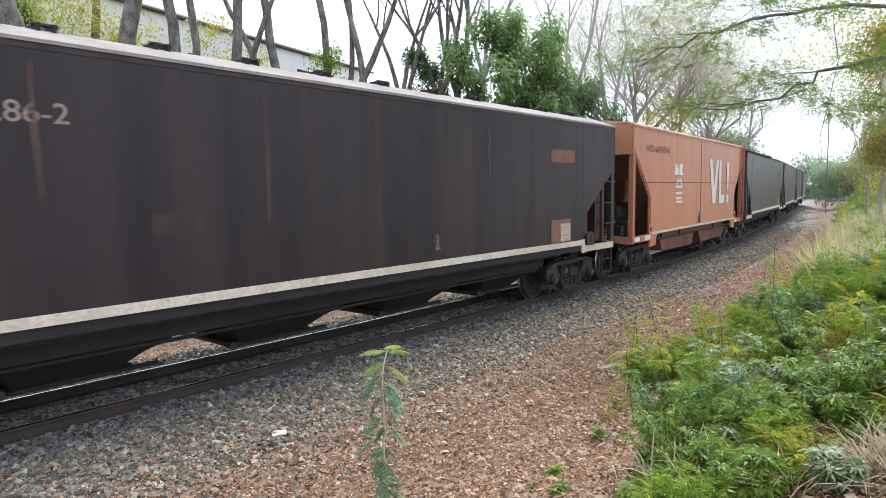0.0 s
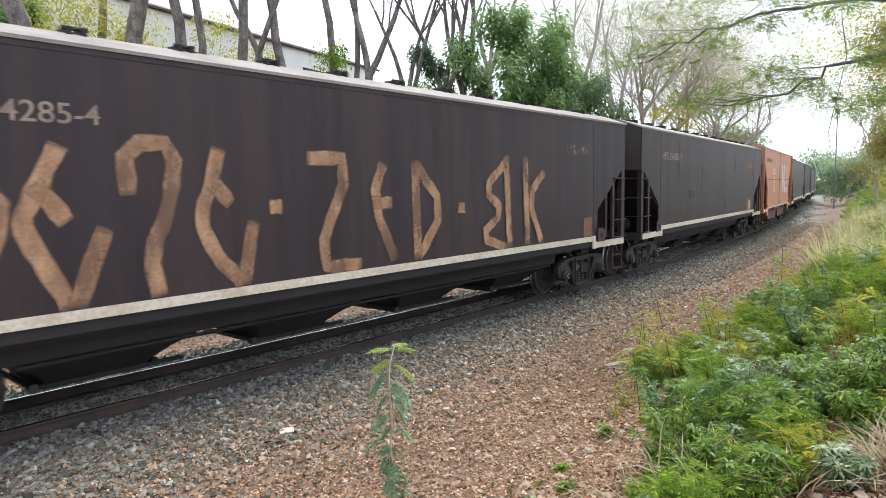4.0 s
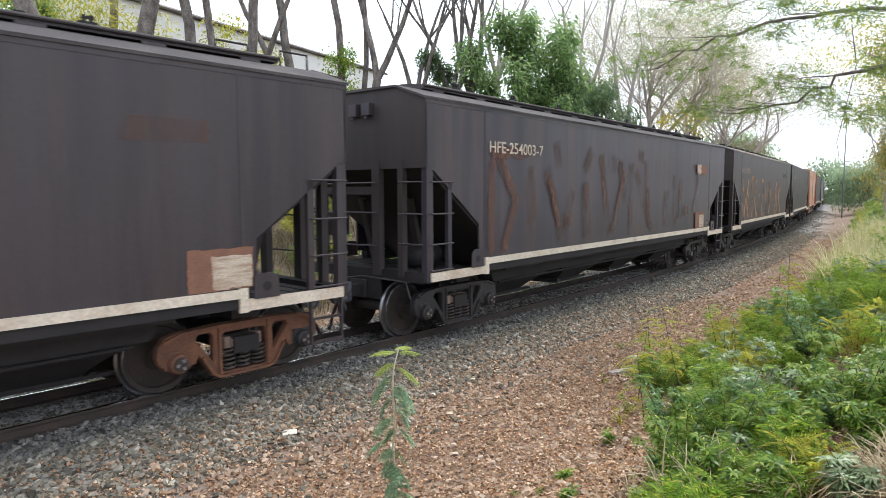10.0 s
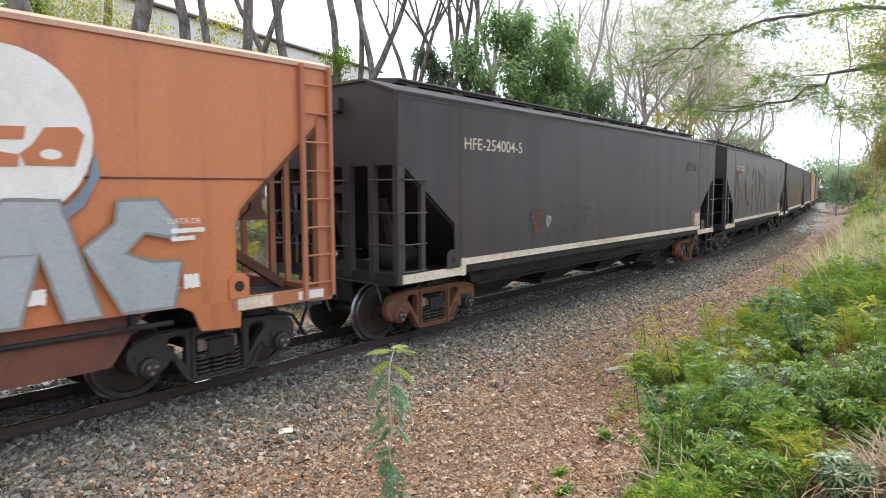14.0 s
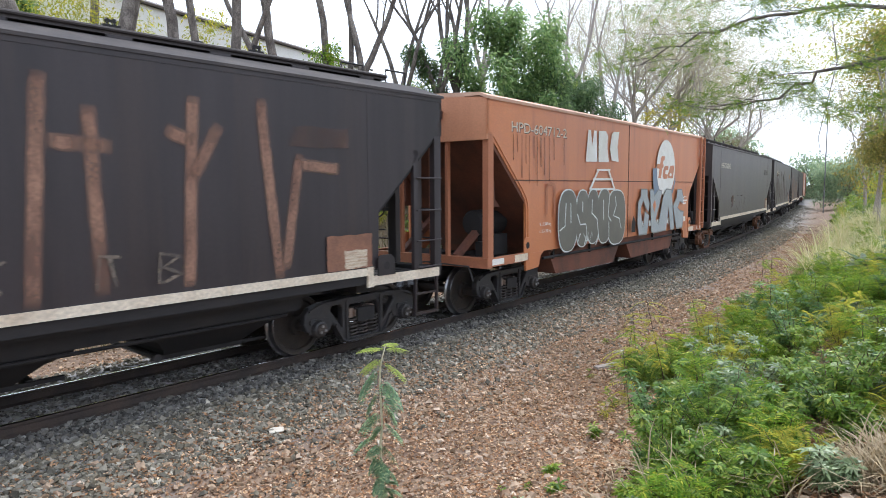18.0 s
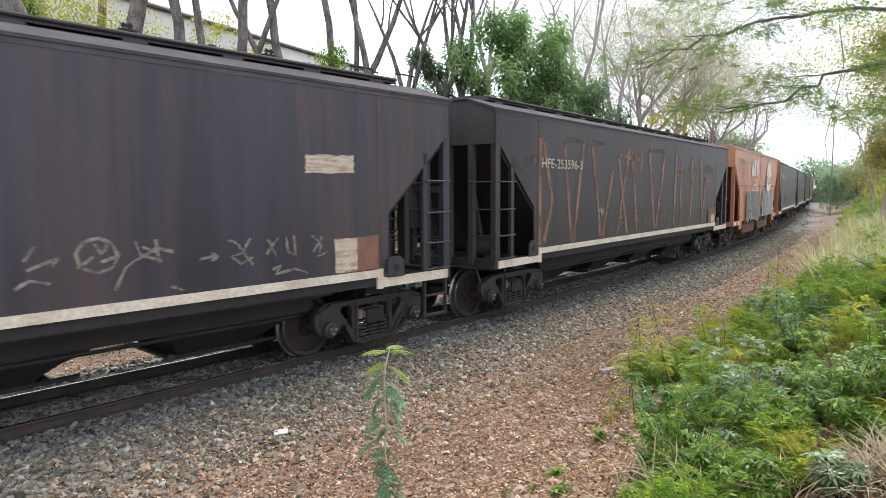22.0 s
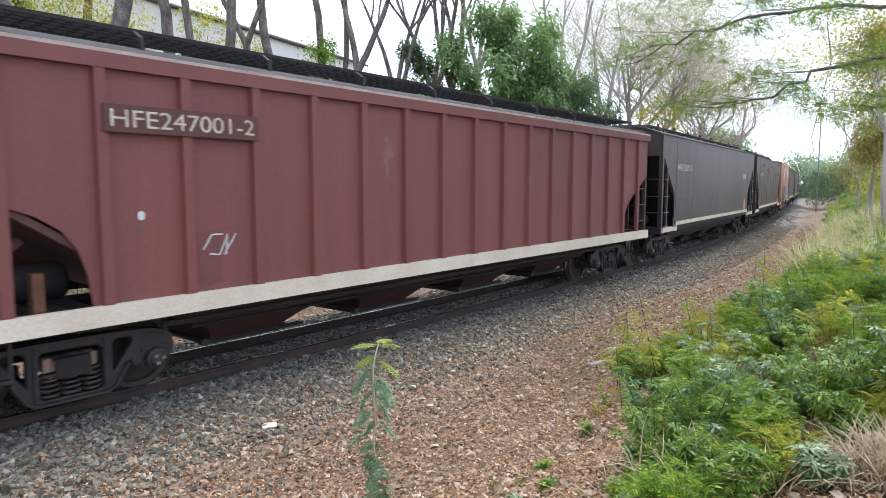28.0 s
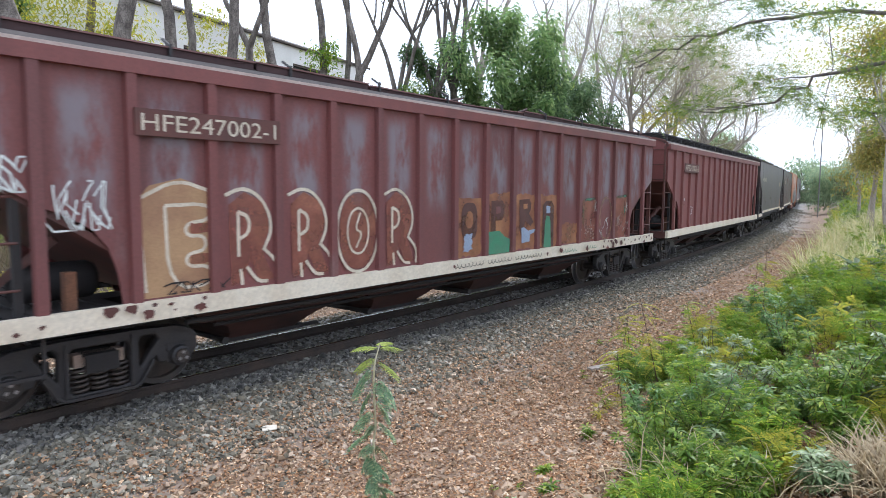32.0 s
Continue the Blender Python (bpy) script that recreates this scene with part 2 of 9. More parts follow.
def panel_wear(m, first, pitch, z0, z1, colour, strength):
    """Wears the paint to a paler undercoat in the middle of each panel between the ribs."""
    n, l = m.node_tree.nodes, m.node_tree.links
    base = n["Principled BSDF"].inputs["Base Color"]
    before = base.links[0].from_socket
    tc, sx, nz = n.new("ShaderNodeTexCoord"), n.new("ShaderNodeSeparateXYZ"), n.new("ShaderNodeTexNoise")
    l.new(tc.outputs["Object"], sx.inputs[0])
    mp = n.new("ShaderNodeMapping")
    mp.inputs["Scale"].default_value = (1.6, 1.6, 0.55)
    l.new(tc.outputs["Object"], mp.inputs["Vector"])
    nz.inputs["Scale"].default_value, nz.inputs["Detail"].default_value, nz.inputs["Roughness"].default_value = 2.6, 6, 0.65
    l.new(mp.outputs[0], nz.inputs["Vector"])

    def calc(op, a, b=None, c=None):
        k = n.new("ShaderNodeMath")
        k.operation = op
        for i, val in enumerate((a, b, c)):
            if isinstance(val, (int, float)):
                k.inputs[i].default_value = val
            elif val is not None:
                l.new(val, k.inputs[i])
        return k.outputs[0]

    def ramp(val, lo, hi):
        mr = n.new("ShaderNodeMapRange")
        mr.interpolation_type = "SMOOTHSTEP"
        mr.inputs[1].default_value, mr.inputs[2].default_value = lo, hi
        l.new(val, mr.inputs[0])
        return mr.outputs[0]

    across = calc("ABSOLUTE", calc("SINE", calc("MULTIPLY", calc("SUBTRACT", sx.outputs[0], first), math.pi / pitch)))
    height = calc("MULTIPLY", ramp(sx.outputs[2], z0, z0 + 0.55), calc("SUBTRACT", 1.0, ramp(sx.outputs[2], z1 - 0.3, z1)))
    mask = calc("MULTIPLY", calc("MULTIPLY", ramp(across, 0.45, 0.95), height), calc("MULTIPLY", ramp(nz.outputs[0], 0.36, 0.62), strength))
    mx = n.new("ShaderNodeMix")
    mx.data_type = "RGBA"
    l.new(mask, mx.inputs[0])
    l.new(before, mx.inputs[6])
    mx.inputs[7].default_value = (*colour, 1)
    l.new(mx.outputs[2], base)


panel_wear(M_RED_WORN, -6.75, 0.84375, 1.75, 3.3, (0.225, 0.215, 0.24), 0.75)

# ---- mesh tools ----
class Shape:
    """Gathers vertices and faces of one mesh."""

    def __init__(self):
        self.v, self.f, self.mi, self.cur = [], [], [], 0

    def add(self, verts, faces):
        k = len(self.v)
        self.v += [tuple(p) for p in verts]
        self.f += [tuple(i + k for i in f) for f in faces]
        self.mi += [self.cur] * len(faces)
        return self

    def box(self, x0, x1, y0, y1, z0, z1):
        p = [(x, y, z) for x in (x0, x1) for y in (y0, y1) for z in (z0, z1)]
        return self.add(p, [(0, 1, 3, 2), (4, 6, 7, 5), (0, 4, 5, 1), (2, 3, 7, 6), (0, 2, 6, 4), (1, 5, 7, 3)])

    def prism(self, poly, lo, hi, axis="y"):
        """A polygon drawn across the axis and drawn out from lo to hi."""
        n = len(poly)

        def at(a, b, h):
            return (a, h, b) if axis == "y" else ((h, a, b) if axis == "x" else (a, b, h))
        p = [at(a, b, lo) for a, b in poly] + [at(a, b, hi) for a, b in poly]
        f = [tuple(range(n)), tuple(range(2 * n - 1, n - 1, -1))]
        f += [(i, i + n, (i + 1) % n + n, (i + 1) % n) for i in range(n)]
        return self.add(p, f)

    def bar(self, a, b, wx, wy=None, up=(0, 0, 1)):
        """A square bar from a to b."""
        wy = wy or wx
        a, b = Vector(a), Vector(b)
        d = (b - a).normalized()
        s = d.cross(Vector(up))
        if s.length < 1e-3:
            s = d.cross(Vector((1, 0, 0)))
        s.normalize()
        t = s.cross(d)
        p = [q + s * i * wx / 2 + t * j * wy / 2 for q in (a, b) for i, j in ((-1, -1), (1, -1), (1, 1), (-1, 1))]
        return self.add(p, [(3, 2, 1, 0), (4, 5, 6, 7), (0, 1, 5, 4), (1, 2, 6, 5), (2, 3, 7, 6), (3, 0, 4, 7)])

    def tube(self, pts, radii, n=8, caps=True):
        """A round bar through the points."""
        pts = [Vector(p) for p in pts]
        if isinstance(radii, (int, float)):
            radii = [radii] * len(pts)
        k0, rings = len(self.v), []
        side = None
        for i, p in enumerate(pts):
            d = (pts[min(i + 1, len(pts) - 1)] - pts[max(i - 1, 0)]).normalized()
            if side is None:
                side = d.cross(Vector((0, 0, 1)))
                if side.length < 1e-2:
                    side = d.cross(Vector((1, 0, 0)))
            side = (side - d * side.dot(d)).normalized()
            up = d.cross(side)
            rings.append([p + (side * math.cos(2 * math.pi * j / n) + up * math.sin(2 * math.pi * j / n)) * radii[i] for j in range(n)])
        v = [q for r in rings for q in r]
        f = [(i * n + j, i * n + (j + 1) % n, (i + 1) * n + (j + 1) % n, (i + 1) * n + j) for i in range(len(pts) - 1) for j in range(n)]
        if caps:
            f += [tuple(range(n - 1, -1, -1)), tuple(range((len(pts) - 1) * n, len(pts) * n))]
        return self.add(v, f)

    def lathe(self, profile, n=32, axis="y", centre=(0, 0, 0), cur=None):
        """profile: (radius, along, material index) turned about the axis."""
        v, f, mi = [], [], []
        for r, a, _ in profile:
            for j in range(n):
                c, s = r * math.cos(2 * math.pi * j / n), r * math.sin(2 * math.pi * j / n)
                q = (c, a, s) if axis == "y" else ((a, c, s) if axis == "x" else (c, s, a))
                v.append(tuple(q[i] + centre[i] for i in range(3)))
        for i in range(len(profile) - 1):
            for j in range(n):
                f.append((i * n + j, i * n + (j + 1) % n, (i + 1) * n + (j + 1) % n, (i + 1) * n + j))
                mi.append(profile[i + 1][2])
        k = len(self.v)
        self.v += v
        self.f += [tuple(i + k for i in q) for q in f]
        self.mi += mi
        return self

    def mesh(self, name, mats, smooth=False):
        me = bpy.data.meshes.new(name)
        me.from_pydata(self.v, [], self.f)
        for m in (mats if isinstance(mats, (list, tuple)) else [mats]):
            me.materials.append(m)
        me.polygons.foreach_set("material_index", self.mi)
        bm = bmesh.new()
        bm.from_mesh(me)
        bmesh.ops.recalc_face_normals(bm, faces=bm.faces)
        bm.to_mesh(me)
        bm.free()
        if smooth:
            me.polygons.foreach_set("use_smooth", [True] * len(me.polygons))
        me.update()
        return me


def raw_mesh(name, v, f, mats, mi=None, smooth=False):
    me = bpy.data.meshes.new(name)
    me.from_pydata(v, [], f)
    for m in (mats if isinstance(mats, (list, tuple)) else [mats]):
        me.materials.append(m)
    if mi is not None:
        me.polygons.foreach_set("material_index", mi)
    if smooth:
        me.polygons.foreach_set("use_smooth", [True] * len(me.polygons))
    me.update()
    return me


def part(name, shape, mat, parent, label="", smooth=False, at=None):
    me = shape.mesh(name, mat, smooth) if isinstance(shape, Shape) else shape
    ob = new(name, me)
    ob.parent = parent
    if at is not None:
        ob.matrix_basis = at
    return tagged(ob, label)


def thing(name, label, category, group="", kind="", m=None):
    ob = new(name)
    ob.empty_display_size = 0.3
    if m is not None:
        ob.matrix_basis = m
    return tagged(ob, label, category, group, kind)


def bevelled(ob, width=0.006, segments=1, angle=40):
    mod = ob.modifiers.new("bevel", "BEVEL")
    mod.width, mod.segments, mod.limit_method, mod.angle_limit = width, segments, "ANGLE", radians(angle)
    return ob


def letters(text, width, height, slant=0.0, bold=0.0):
    """Flat letters of the given size as a mesh in the plane x, z that faces -y, from the lower left corner."""
    cu = bpy.data.curves.new("letters", "FONT")
    cu.body, cu.size, cu.offset, cu.shear = text, 1.0, bold, slant
    ob = bpy.data.objects.new("letters", cu)
    scene.collection.objects.link(ob)
    bpy.context.view_layer.update()
    me = bpy.data.meshes.new_from_object(ob)
    bpy.data.objects.remove(ob)
    co = np.empty(len(me.vertices) * 3)
    me.vertices.foreach_get("co", co)
    co = co.reshape(-1, 3)
    lo, hi = co.min(0), co.max(0)
    sx, sz = width / (hi[0] - lo[0]), height / (hi[1] - lo[1])
    out = np.column_stack([(co[:, 0] - lo[0]) * sx, np.zeros(len(co)), (co[:, 1] - lo[1]) * sz])
    me.vertices.foreach_set("co", out.ravel())
    me.update()
    return me

# ---- the line of the track: distance s along it, heading turning slowly to the left ----
H0, D0 = radians(42.233), 7.24
BEND = ((0, 20, 40, 65, 110), (0.00367, 0.00563, 0.00192, -0.00013, 0.00128))     # curvature along the line
STEP = 0.25
LINE_S = np.arange(-190.0, 260.0, STEP)


def line_points():
    curve = np.interp(LINE_S, *BEND)
    a = np.cumsum(curve) * STEP
    i0 = int(np.argmin(abs(LINE_S)))
    a = H0 - (a - a[i0])
    x, y = np.cumsum(np.sin(a)) * STEP, np.cumsum(np.cos(a)) * STEP
    x += -x[i0] - (D0 + 0.53) * math.cos(H0)
    y += -y[i0] + (D0 + 0.53) * math.sin(H0)
    return x, y, a


LINE_X, LINE_Y, LINE_A = line_points()


def on_line(s, q=0.0):
    """Place at distance s along the centre line and q metres to its right, and the heading."""
    x, y, a = (np.interp(s, LINE_S, v) for v in (LINE_X, LINE_Y, LINE_A))
    return x + q * np.cos(a), y - q * np.sin(a), a


def line_coords(x, y):
    """Distance along and to the right of the line for arrays of places."""
    x, y = np.asarray(x, float).ravel(), np.asarray(y, float).ravel()
    s, q = np.empty(len(x)), np.empty(len(x))
    lx, ly = LINE_X[::4], LINE_Y[::4]
    for k in range(0, len(x), 4000):
        d = (x[k:k + 4000, None] - lx) ** 2 + (y[k:k + 4000, None] - ly) ** 2
        j = np.argmin(d, 1) * 4
        a = LINE_A[j]
        dx, dy = x[k:k + 4000] - LINE_X[j], y[k:k + 4000] - LINE_Y[j]
        s[k:k + 4000] = LINE_S[j] + dx * np.sin(a) + dy * np.cos(a)
        q[k:k + 4000] = dx * np.cos(a) - dy * np.sin(a)
    return s, q


PROFILE_Q = [-400, -60, -14, -9, -7.5, -5.2, -4.0, -2.7, -1.55, -0.75, 0, 0.75, 1.55, 2.7, 4.1, 5.0, 6.5, 7.8, 12, 30, 400]
PROFILE_Z = [3.0, 2.5, 1.9, 1.3, 0.75, -0.1, -0.35, -0.40, -0.17, -0.13, -0.145, -0.13, -0.17, -0.42, -0.40, -0.15, 0.36, 0.68, 1.2, 2.0, 3.0]


def wobble(x, y, seed=0.0):
    return (np.sin(0.9 * x + 1.3 * y + seed) * np.sin(1.1 * x - 0.7 * y + 2 * seed) * 0.5 + np.sin(2.7 * x + 1.9 * y + 3 * seed) * np.sin(2.3 * y - 1.7 * x + seed) * 0.3
            + np.sin(6.1 * x - 4.3 * y + seed) * 0.15)


def ground_z(x, y):
    s, q = line_coords(x, y)
    z = np.interp(q, PROFILE_Q, PROFILE_Z)
    rough_by = np.interp(abs(q), [0.6, 1.6, 3, 6, 30], [0.0, 0.012, 0.03, 0.08, 0.25])
    return z + wobble(np.asarray(x).ravel(), np.asarray(y).ravel(), 1.7) * rough_by

# ---- ground ----
def spaced(stops):
    out = []
    for a, b, st in stops:
        out += list(np.arange(a, b, st))
    return np.array(out + [stops[-1][1]])


def ground_material():
    m = bpy.data.materials.new("ground_soil")
    m.use_nodes = True
    n, l = m.node_tree.nodes, m.node_tree.links
    bsdf = n["Principled BSDF"]
    att = n.new("ShaderNodeAttribute")
    att.attribute_name = "cover"
    geo = n.new("ShaderNodeNewGeometry")
    cols = []
    for sc, a, b in ((14.0, (0.16, 0.155, 0.15), (0.34, 0.33, 0.315)), (16.0, (0.11, 0.068, 0.046), (0.30, 0.21, 0.145)), (9.0, (0.06, 0.046, 0.028), (0.16, 0.12, 0.07))):
        t = n.new("ShaderNodeTexVoronoi")
        t.inputs["Scale"].default_value = sc
        l.new(geo.outputs["Position"], t.inputs["Vector"])
        nz = n.new("ShaderNodeTexNoise")
        nz.inputs["Scale"].default_value, nz.inputs["Detail"].default_value = sc * 0.25, 5
        l.new(geo.outputs["Position"], nz.inputs["Vector"])
        ad = n.new("ShaderNodeMath")
        ad.operation = "MULTIPLY_ADD"
        sp = n.new("ShaderNodeSeparateColor")
        l.new(t.outputs["Color"], sp.inputs[0])
        l.new(sp.outputs[0], ad.inputs[0])
        ad.inputs[1].default_value = 0.55
        l.new(nz.outputs[0], ad.inputs[2])
        mr = n.new("ShaderNodeMapRange")
        mr.inputs[1].default_value, mr.inputs[2].default_value = 0.35, 1.15
        l.new(ad.outputs[0], mr.inputs[0])
        mx = n.new("ShaderNodeMix")
        mx.data_type = "RGBA"
        l.new(mr.outputs[0], mx.inputs[0])
        mx.inputs[6].default_value, mx.inputs[7].default_value = (*a, 1), (*b, 1)
        cols.append((mx.outputs[2], t.outputs["Distance"]))
    sep = n.new("ShaderNodeSeparateColor")
    l.new(att.outputs["Color"], sep.inputs[0])
    m1, m2 = n.new("ShaderNodeMix"), n.new("ShaderNodeMix")
    m1.data_type = m2.data_type = "RGBA"
    l.new(sep.outputs[0], m1.inputs[0])
    l.new(cols[0][0], m1.inputs[6])
    l.new(cols[1][0], m1.inputs[7])
    l.new(sep.outputs[1], m2.inputs[0])
    l.new(m1.outputs[2], m2.inputs[6])
    l.new(cols[2][0], m2.inputs[7])
    l.new(m2.outputs[2], bsdf.inputs["Base Color"])
    bsdf.inputs["Roughness"].default_value = 0.95
    b = n.new("ShaderNodeBump")
    b.inputs["Strength"].default_value, b.inputs["Distance"].default_value = 0.6, 0.03
    l.new(cols[0][1], b.inputs["Height"])
    l.new(b.outputs[0], bsdf.inputs["Normal"])
    return m


def build_ground():
    xs = spaced([(-2500, -300, 200), (-300, -60, 20), (-60, -20, 2), (-20, -9, 0.6), (-9, 9, 0.28), (9, 24, 0.6), (24, 60, 1.5), (60, 300, 20), (300, 2500, 200)])
    ys = spaced([(-2500, -300, 200), (-300, -60, 20), (-60, -4, 2), (-4, 3, 0.6), (3, 22, 0.28), (22, 45, 0.7), (45, 110, 2), (110, 300, 20), (300, 2500, 200)])
    gx, gy = np.meshgrid(xs, ys)
    z = ground_z(gx, gy)
    s, q = line_coords(gx, gy)
    nx, ny = len(xs), len(ys)
    i = (np.arange(ny - 1)[:, None] * nx + np.arange(nx - 1)).ravel()
    me = raw_mesh("ground", np.column_stack([gx.ravel(), gy.ravel(), z]).tolist(), np.column_stack([i, i + 1, i + nx + 1, i + nx]).tolist(), ground_material(), smooth=True)
    edge = wobble(gx.ravel() * 0.8, gy.ravel() * 0.8, 4.0) * 0.5
    litter = np.clip((np.where(q > 0, q - 1.75, -q - 1.6) + edge) / 0.9, 0, 1)
    brush = np.clip((q - 4.6 + edge) / 1.2, 0, 1) + np.clip((-q - 3.0 + edge) / 1.2, 0, 1)
    col = np.column_stack([litter, np.clip(brush, 0, 1), np.zeros(len(q)), np.ones(len(q))])
    at = me.color_attributes.new("cover", "FLOAT_COLOR", "POINT")
    at.data.foreach_set("color", col.ravel())
    return tagged(new("ground", me), "stony ground with leaf litter and dry soil banks", "ground", kind="structure")


ground = build_ground()


def sweep(name, profile, s0, s1, q0, mats, parent, step=1.0):
    """Draws a profile of (right, up, material index) along the line."""
    ss = np.arange(s0, s1 + step / 2, step)
    v, f, mi = [], [], []
    n = len(profile)
    for s in ss:
        for p in profile:
            x, y, _ = on_line(s, q0 + p[0])
            v.append((float(x), float(y), p[1]))
    for i in range(len(ss) - 1):
        for j in range(n):
            f.append((i * n + j, (i + 1) * n + j, (i + 1) * n + (j + 1) % n, i * n + (j + 1) % n))
            mi.append(profile[j][2])
    f += [tuple(range(n)), tuple(range(len(v) - 1, len(v) - n - 1, -1))]
    mi += [1, 1]
    ob = new(name, raw_mesh(name, v, f, mats, mi))
    ob.parent = parent
    return ob


railway = thing("railway_track", "single metre-gauge track in grey stone ballast", "railway track", kind="structure")
RAIL = [(-0.032, -0.012, 1), (-0.028, -0.0068, 0), (-0.021, -0.0030, 0), (-0.0125, -0.0008, 0), (-0.004, 0.0, 0), (0.004, 0.0, 0), (0.0125, -0.0008, 0), (0.021, -0.0030, 0), (0.028, -0.0068, 1), (0.032, -0.012, 1), (0.030, -0.036, 1), (0.009, -0.046, 1), (0.009, -0.115, 1), (0.060, -0.128, 1), (0.060, -0.138, 1),
        (-0.060, -0.138, 1), (-0.060, -0.128, 1), (-0.009, -0.115, 1), (-0.009, -0.046, 1), (-0.030, -0.036, 1)]
for side in (-0.53, 0.53):
    sweep("rail", RAIL, -170, 240, side, [M_RAILHEAD, M_RAIL], railway)
slp = Shape().prism([(-0.11, -0.30), (0.11, -0.30), (0.11, -0.155), (0.095, -0.140), (-0.095, -0.140), (-0.11, -0.155)], -0.98, 0.98, "y").mesh("sleeper", M_SLEEPER)
for k in range(150):
    s = -14 + k * 0.62
    x, y, a = on_line(s)
    part("sleeper", slp, None, railway, at=pose(float(x), float(y), random.uniform(-0.006, 0.002), 0, 0, 90 - math.degrees(a) + random.uniform(-1, 1)))

# ---- scattered pieces: stones, leaves, grass ----
RNG = np.random.default_rng(7)


def mixed(name, colours, rough=0.8, thin=0.0, grain=14.0, amount=0.25, spec=0.3):
    """A material that takes one of several colours for each loose piece."""
    m = bpy.data.materials.new(name)
    m.use_nodes = True
    n, l = m.node_tree.nodes, m.node_tree.links
    bsdf = n["Principled BSDF"]
    geo = n.new("ShaderNodeNewGeometry")
    ramp = n.new("ShaderNodeValToRGB")
    els = ramp.color_ramp.elements
    while len(els) < len(colours):
        els.new(0.5)
    for i, c in enumerate(colours):
        els[i].position, els[i].color = i / (len(colours) - 1), (*c, 1)
    l.new(geo.outputs["Random Per Island"], ramp.inputs[0])
    nz = n.new("ShaderNodeTexNoise")
    nz.inputs["Scale"].default_value, nz.inputs["Detail"].default_value = grain, 4
    l.new(geo.outputs["Position"], nz.inputs["Vector"])
    mr = n.new("ShaderNodeMapRange")
    mr.inputs[1].default_value, mr.inputs[2].default_value = 0.3, 0.7
    mr.inputs[3].default_value, mr.inputs[4].default_value = 1 - amount, 1 + amount
    l.new(nz.outputs[0], mr.inputs[0])
    mul = n.new("ShaderNodeVectorMath")
    mul.operation = "SCALE"
    l.new(ramp.outputs[0], mul.inputs[0])
    l.new(mr.outputs[0], mul.inputs["Scale"])
    l.new(mul.outputs[0], bsdf.inputs["Base Color"])
    bsdf.inputs["Roughness"].default_value = rough
    bsdf.inputs["Specular IOR Level"].default_value = spec
    if thin:
        tr = n.new("ShaderNodeBsdfTranslucent")
        l.new(mul.outputs[0], tr.inputs["Color"])
        ms = n.new("ShaderNodeMixShader")
        ms.inputs[0].default_value = thin
        l.new(bsdf.outputs[0], ms.inputs[1])
        l.new(tr.outputs[0], ms.inputs[2])
        l.new(ms.outputs[0], n["Material Output"].inputs["Surface"])
    return m


M_BALLAST = mixed("ballast_stone", [(0.080, 0.073, 0.059), (0.159, 0.149, 0.120), (0.286, 0.265, 0.214), (0.196, 0.171, 0.125), (0.122, 0.114, 0.093), (0.466, 0.433, 0.356)], 0.9, spec=0.12)
# Oil stains and the train's soft shadow are both in this darker stone colour.
M_BALLAST_OILY_SHADE = mixed("oily_ballast_with_painted_shade", [(0.055, 0.053, 0.050), (0.11, 0.106, 0.098), (0.18, 0.172, 0.158), (0.125, 0.112, 0.095), (0.30, 0.29, 0.26)], 0.85, spec=0.12)
M_PEBBLE = mixed("path_pebbles", [(0.166, 0.112, 0.070), (0.343, 0.247, 0.164), (0.478, 0.364, 0.263), (0.250, 0.160, 0.103), (0.666, 0.543, 0.423)], 0.9, spec=0.12)
M_LITTER = mixed("dry_leaf_litter", [(0.108, 0.050, 0.026), (0.324, 0.167, 0.083), (0.486, 0.286, 0.156), (0.184, 0.092, 0.048), (0.626, 0.427, 0.258), (0.259, 0.131, 0.069), (0.799, 0.601, 0.405)], 0.85, 0.1, spec=0.15)
# In the next two palettes, light yellow-greens paint in sunlit highlights.
M_LEAF = mixed("green_leaves", [(0.070, 0.150, 0.020), (0.130, 0.240, 0.030), (0.240, 0.360, 0.050), (0.095, 0.185, 0.026), (0.50, 0.56, 0.09)], 0.42, 0.45, spec=0.4)
M_LEAF_SUNLIT = mixed("leaves_with_painted_sunlight", [(0.155, 0.270, 0.030), (0.244, 0.378, 0.045), (0.357, 0.468, 0.070), (0.113, 0.203, 0.026), (0.583, 0.576, 0.090)], 0.42, 0.5, spec=0.4)
M_LEAF_COOL = mixed("blue_green_leaves", [(0.070, 0.165, 0.040), (0.120, 0.240, 0.061), (0.190, 0.330, 0.094), (0.055, 0.120, 0.029)], 0.42, 0.4, spec=0.5)
M_LEAF_LIGHT = mixed("fresh_fronds", [(0.100, 0.215, 0.022), (0.180, 0.330, 0.034), (0.320, 0.450, 0.048), (0.130, 0.245, 0.028), (0.60, 0.60, 0.075)], 0.45, 0.5, spec=0.35)
M_LEAF_GREY = mixed("grey_green_leaves", [(0.12, 0.19, 0.075), (0.27, 0.35, 0.16), (0.08, 0.135, 0.05), (0.42, 0.49, 0.27)], 0.4, 0.25, spec=0.6)
M_LEAF_YELLOW = mixed("yellowing_leaves", [(0.36, 0.40, 0.06), (0.56, 0.50, 0.07), (0.30, 0.37, 0.065), (0.70, 0.58, 0.09)], 0.55, 0.65)
M_LEAF_DARK = mixed("dark_tree_leaves", [(0.070, 0.125, 0.060), (0.105, 0.175, 0.075), (0.15, 0.23, 0.095), (0.21, 0.29, 0.12)], 0.5, 0.55)
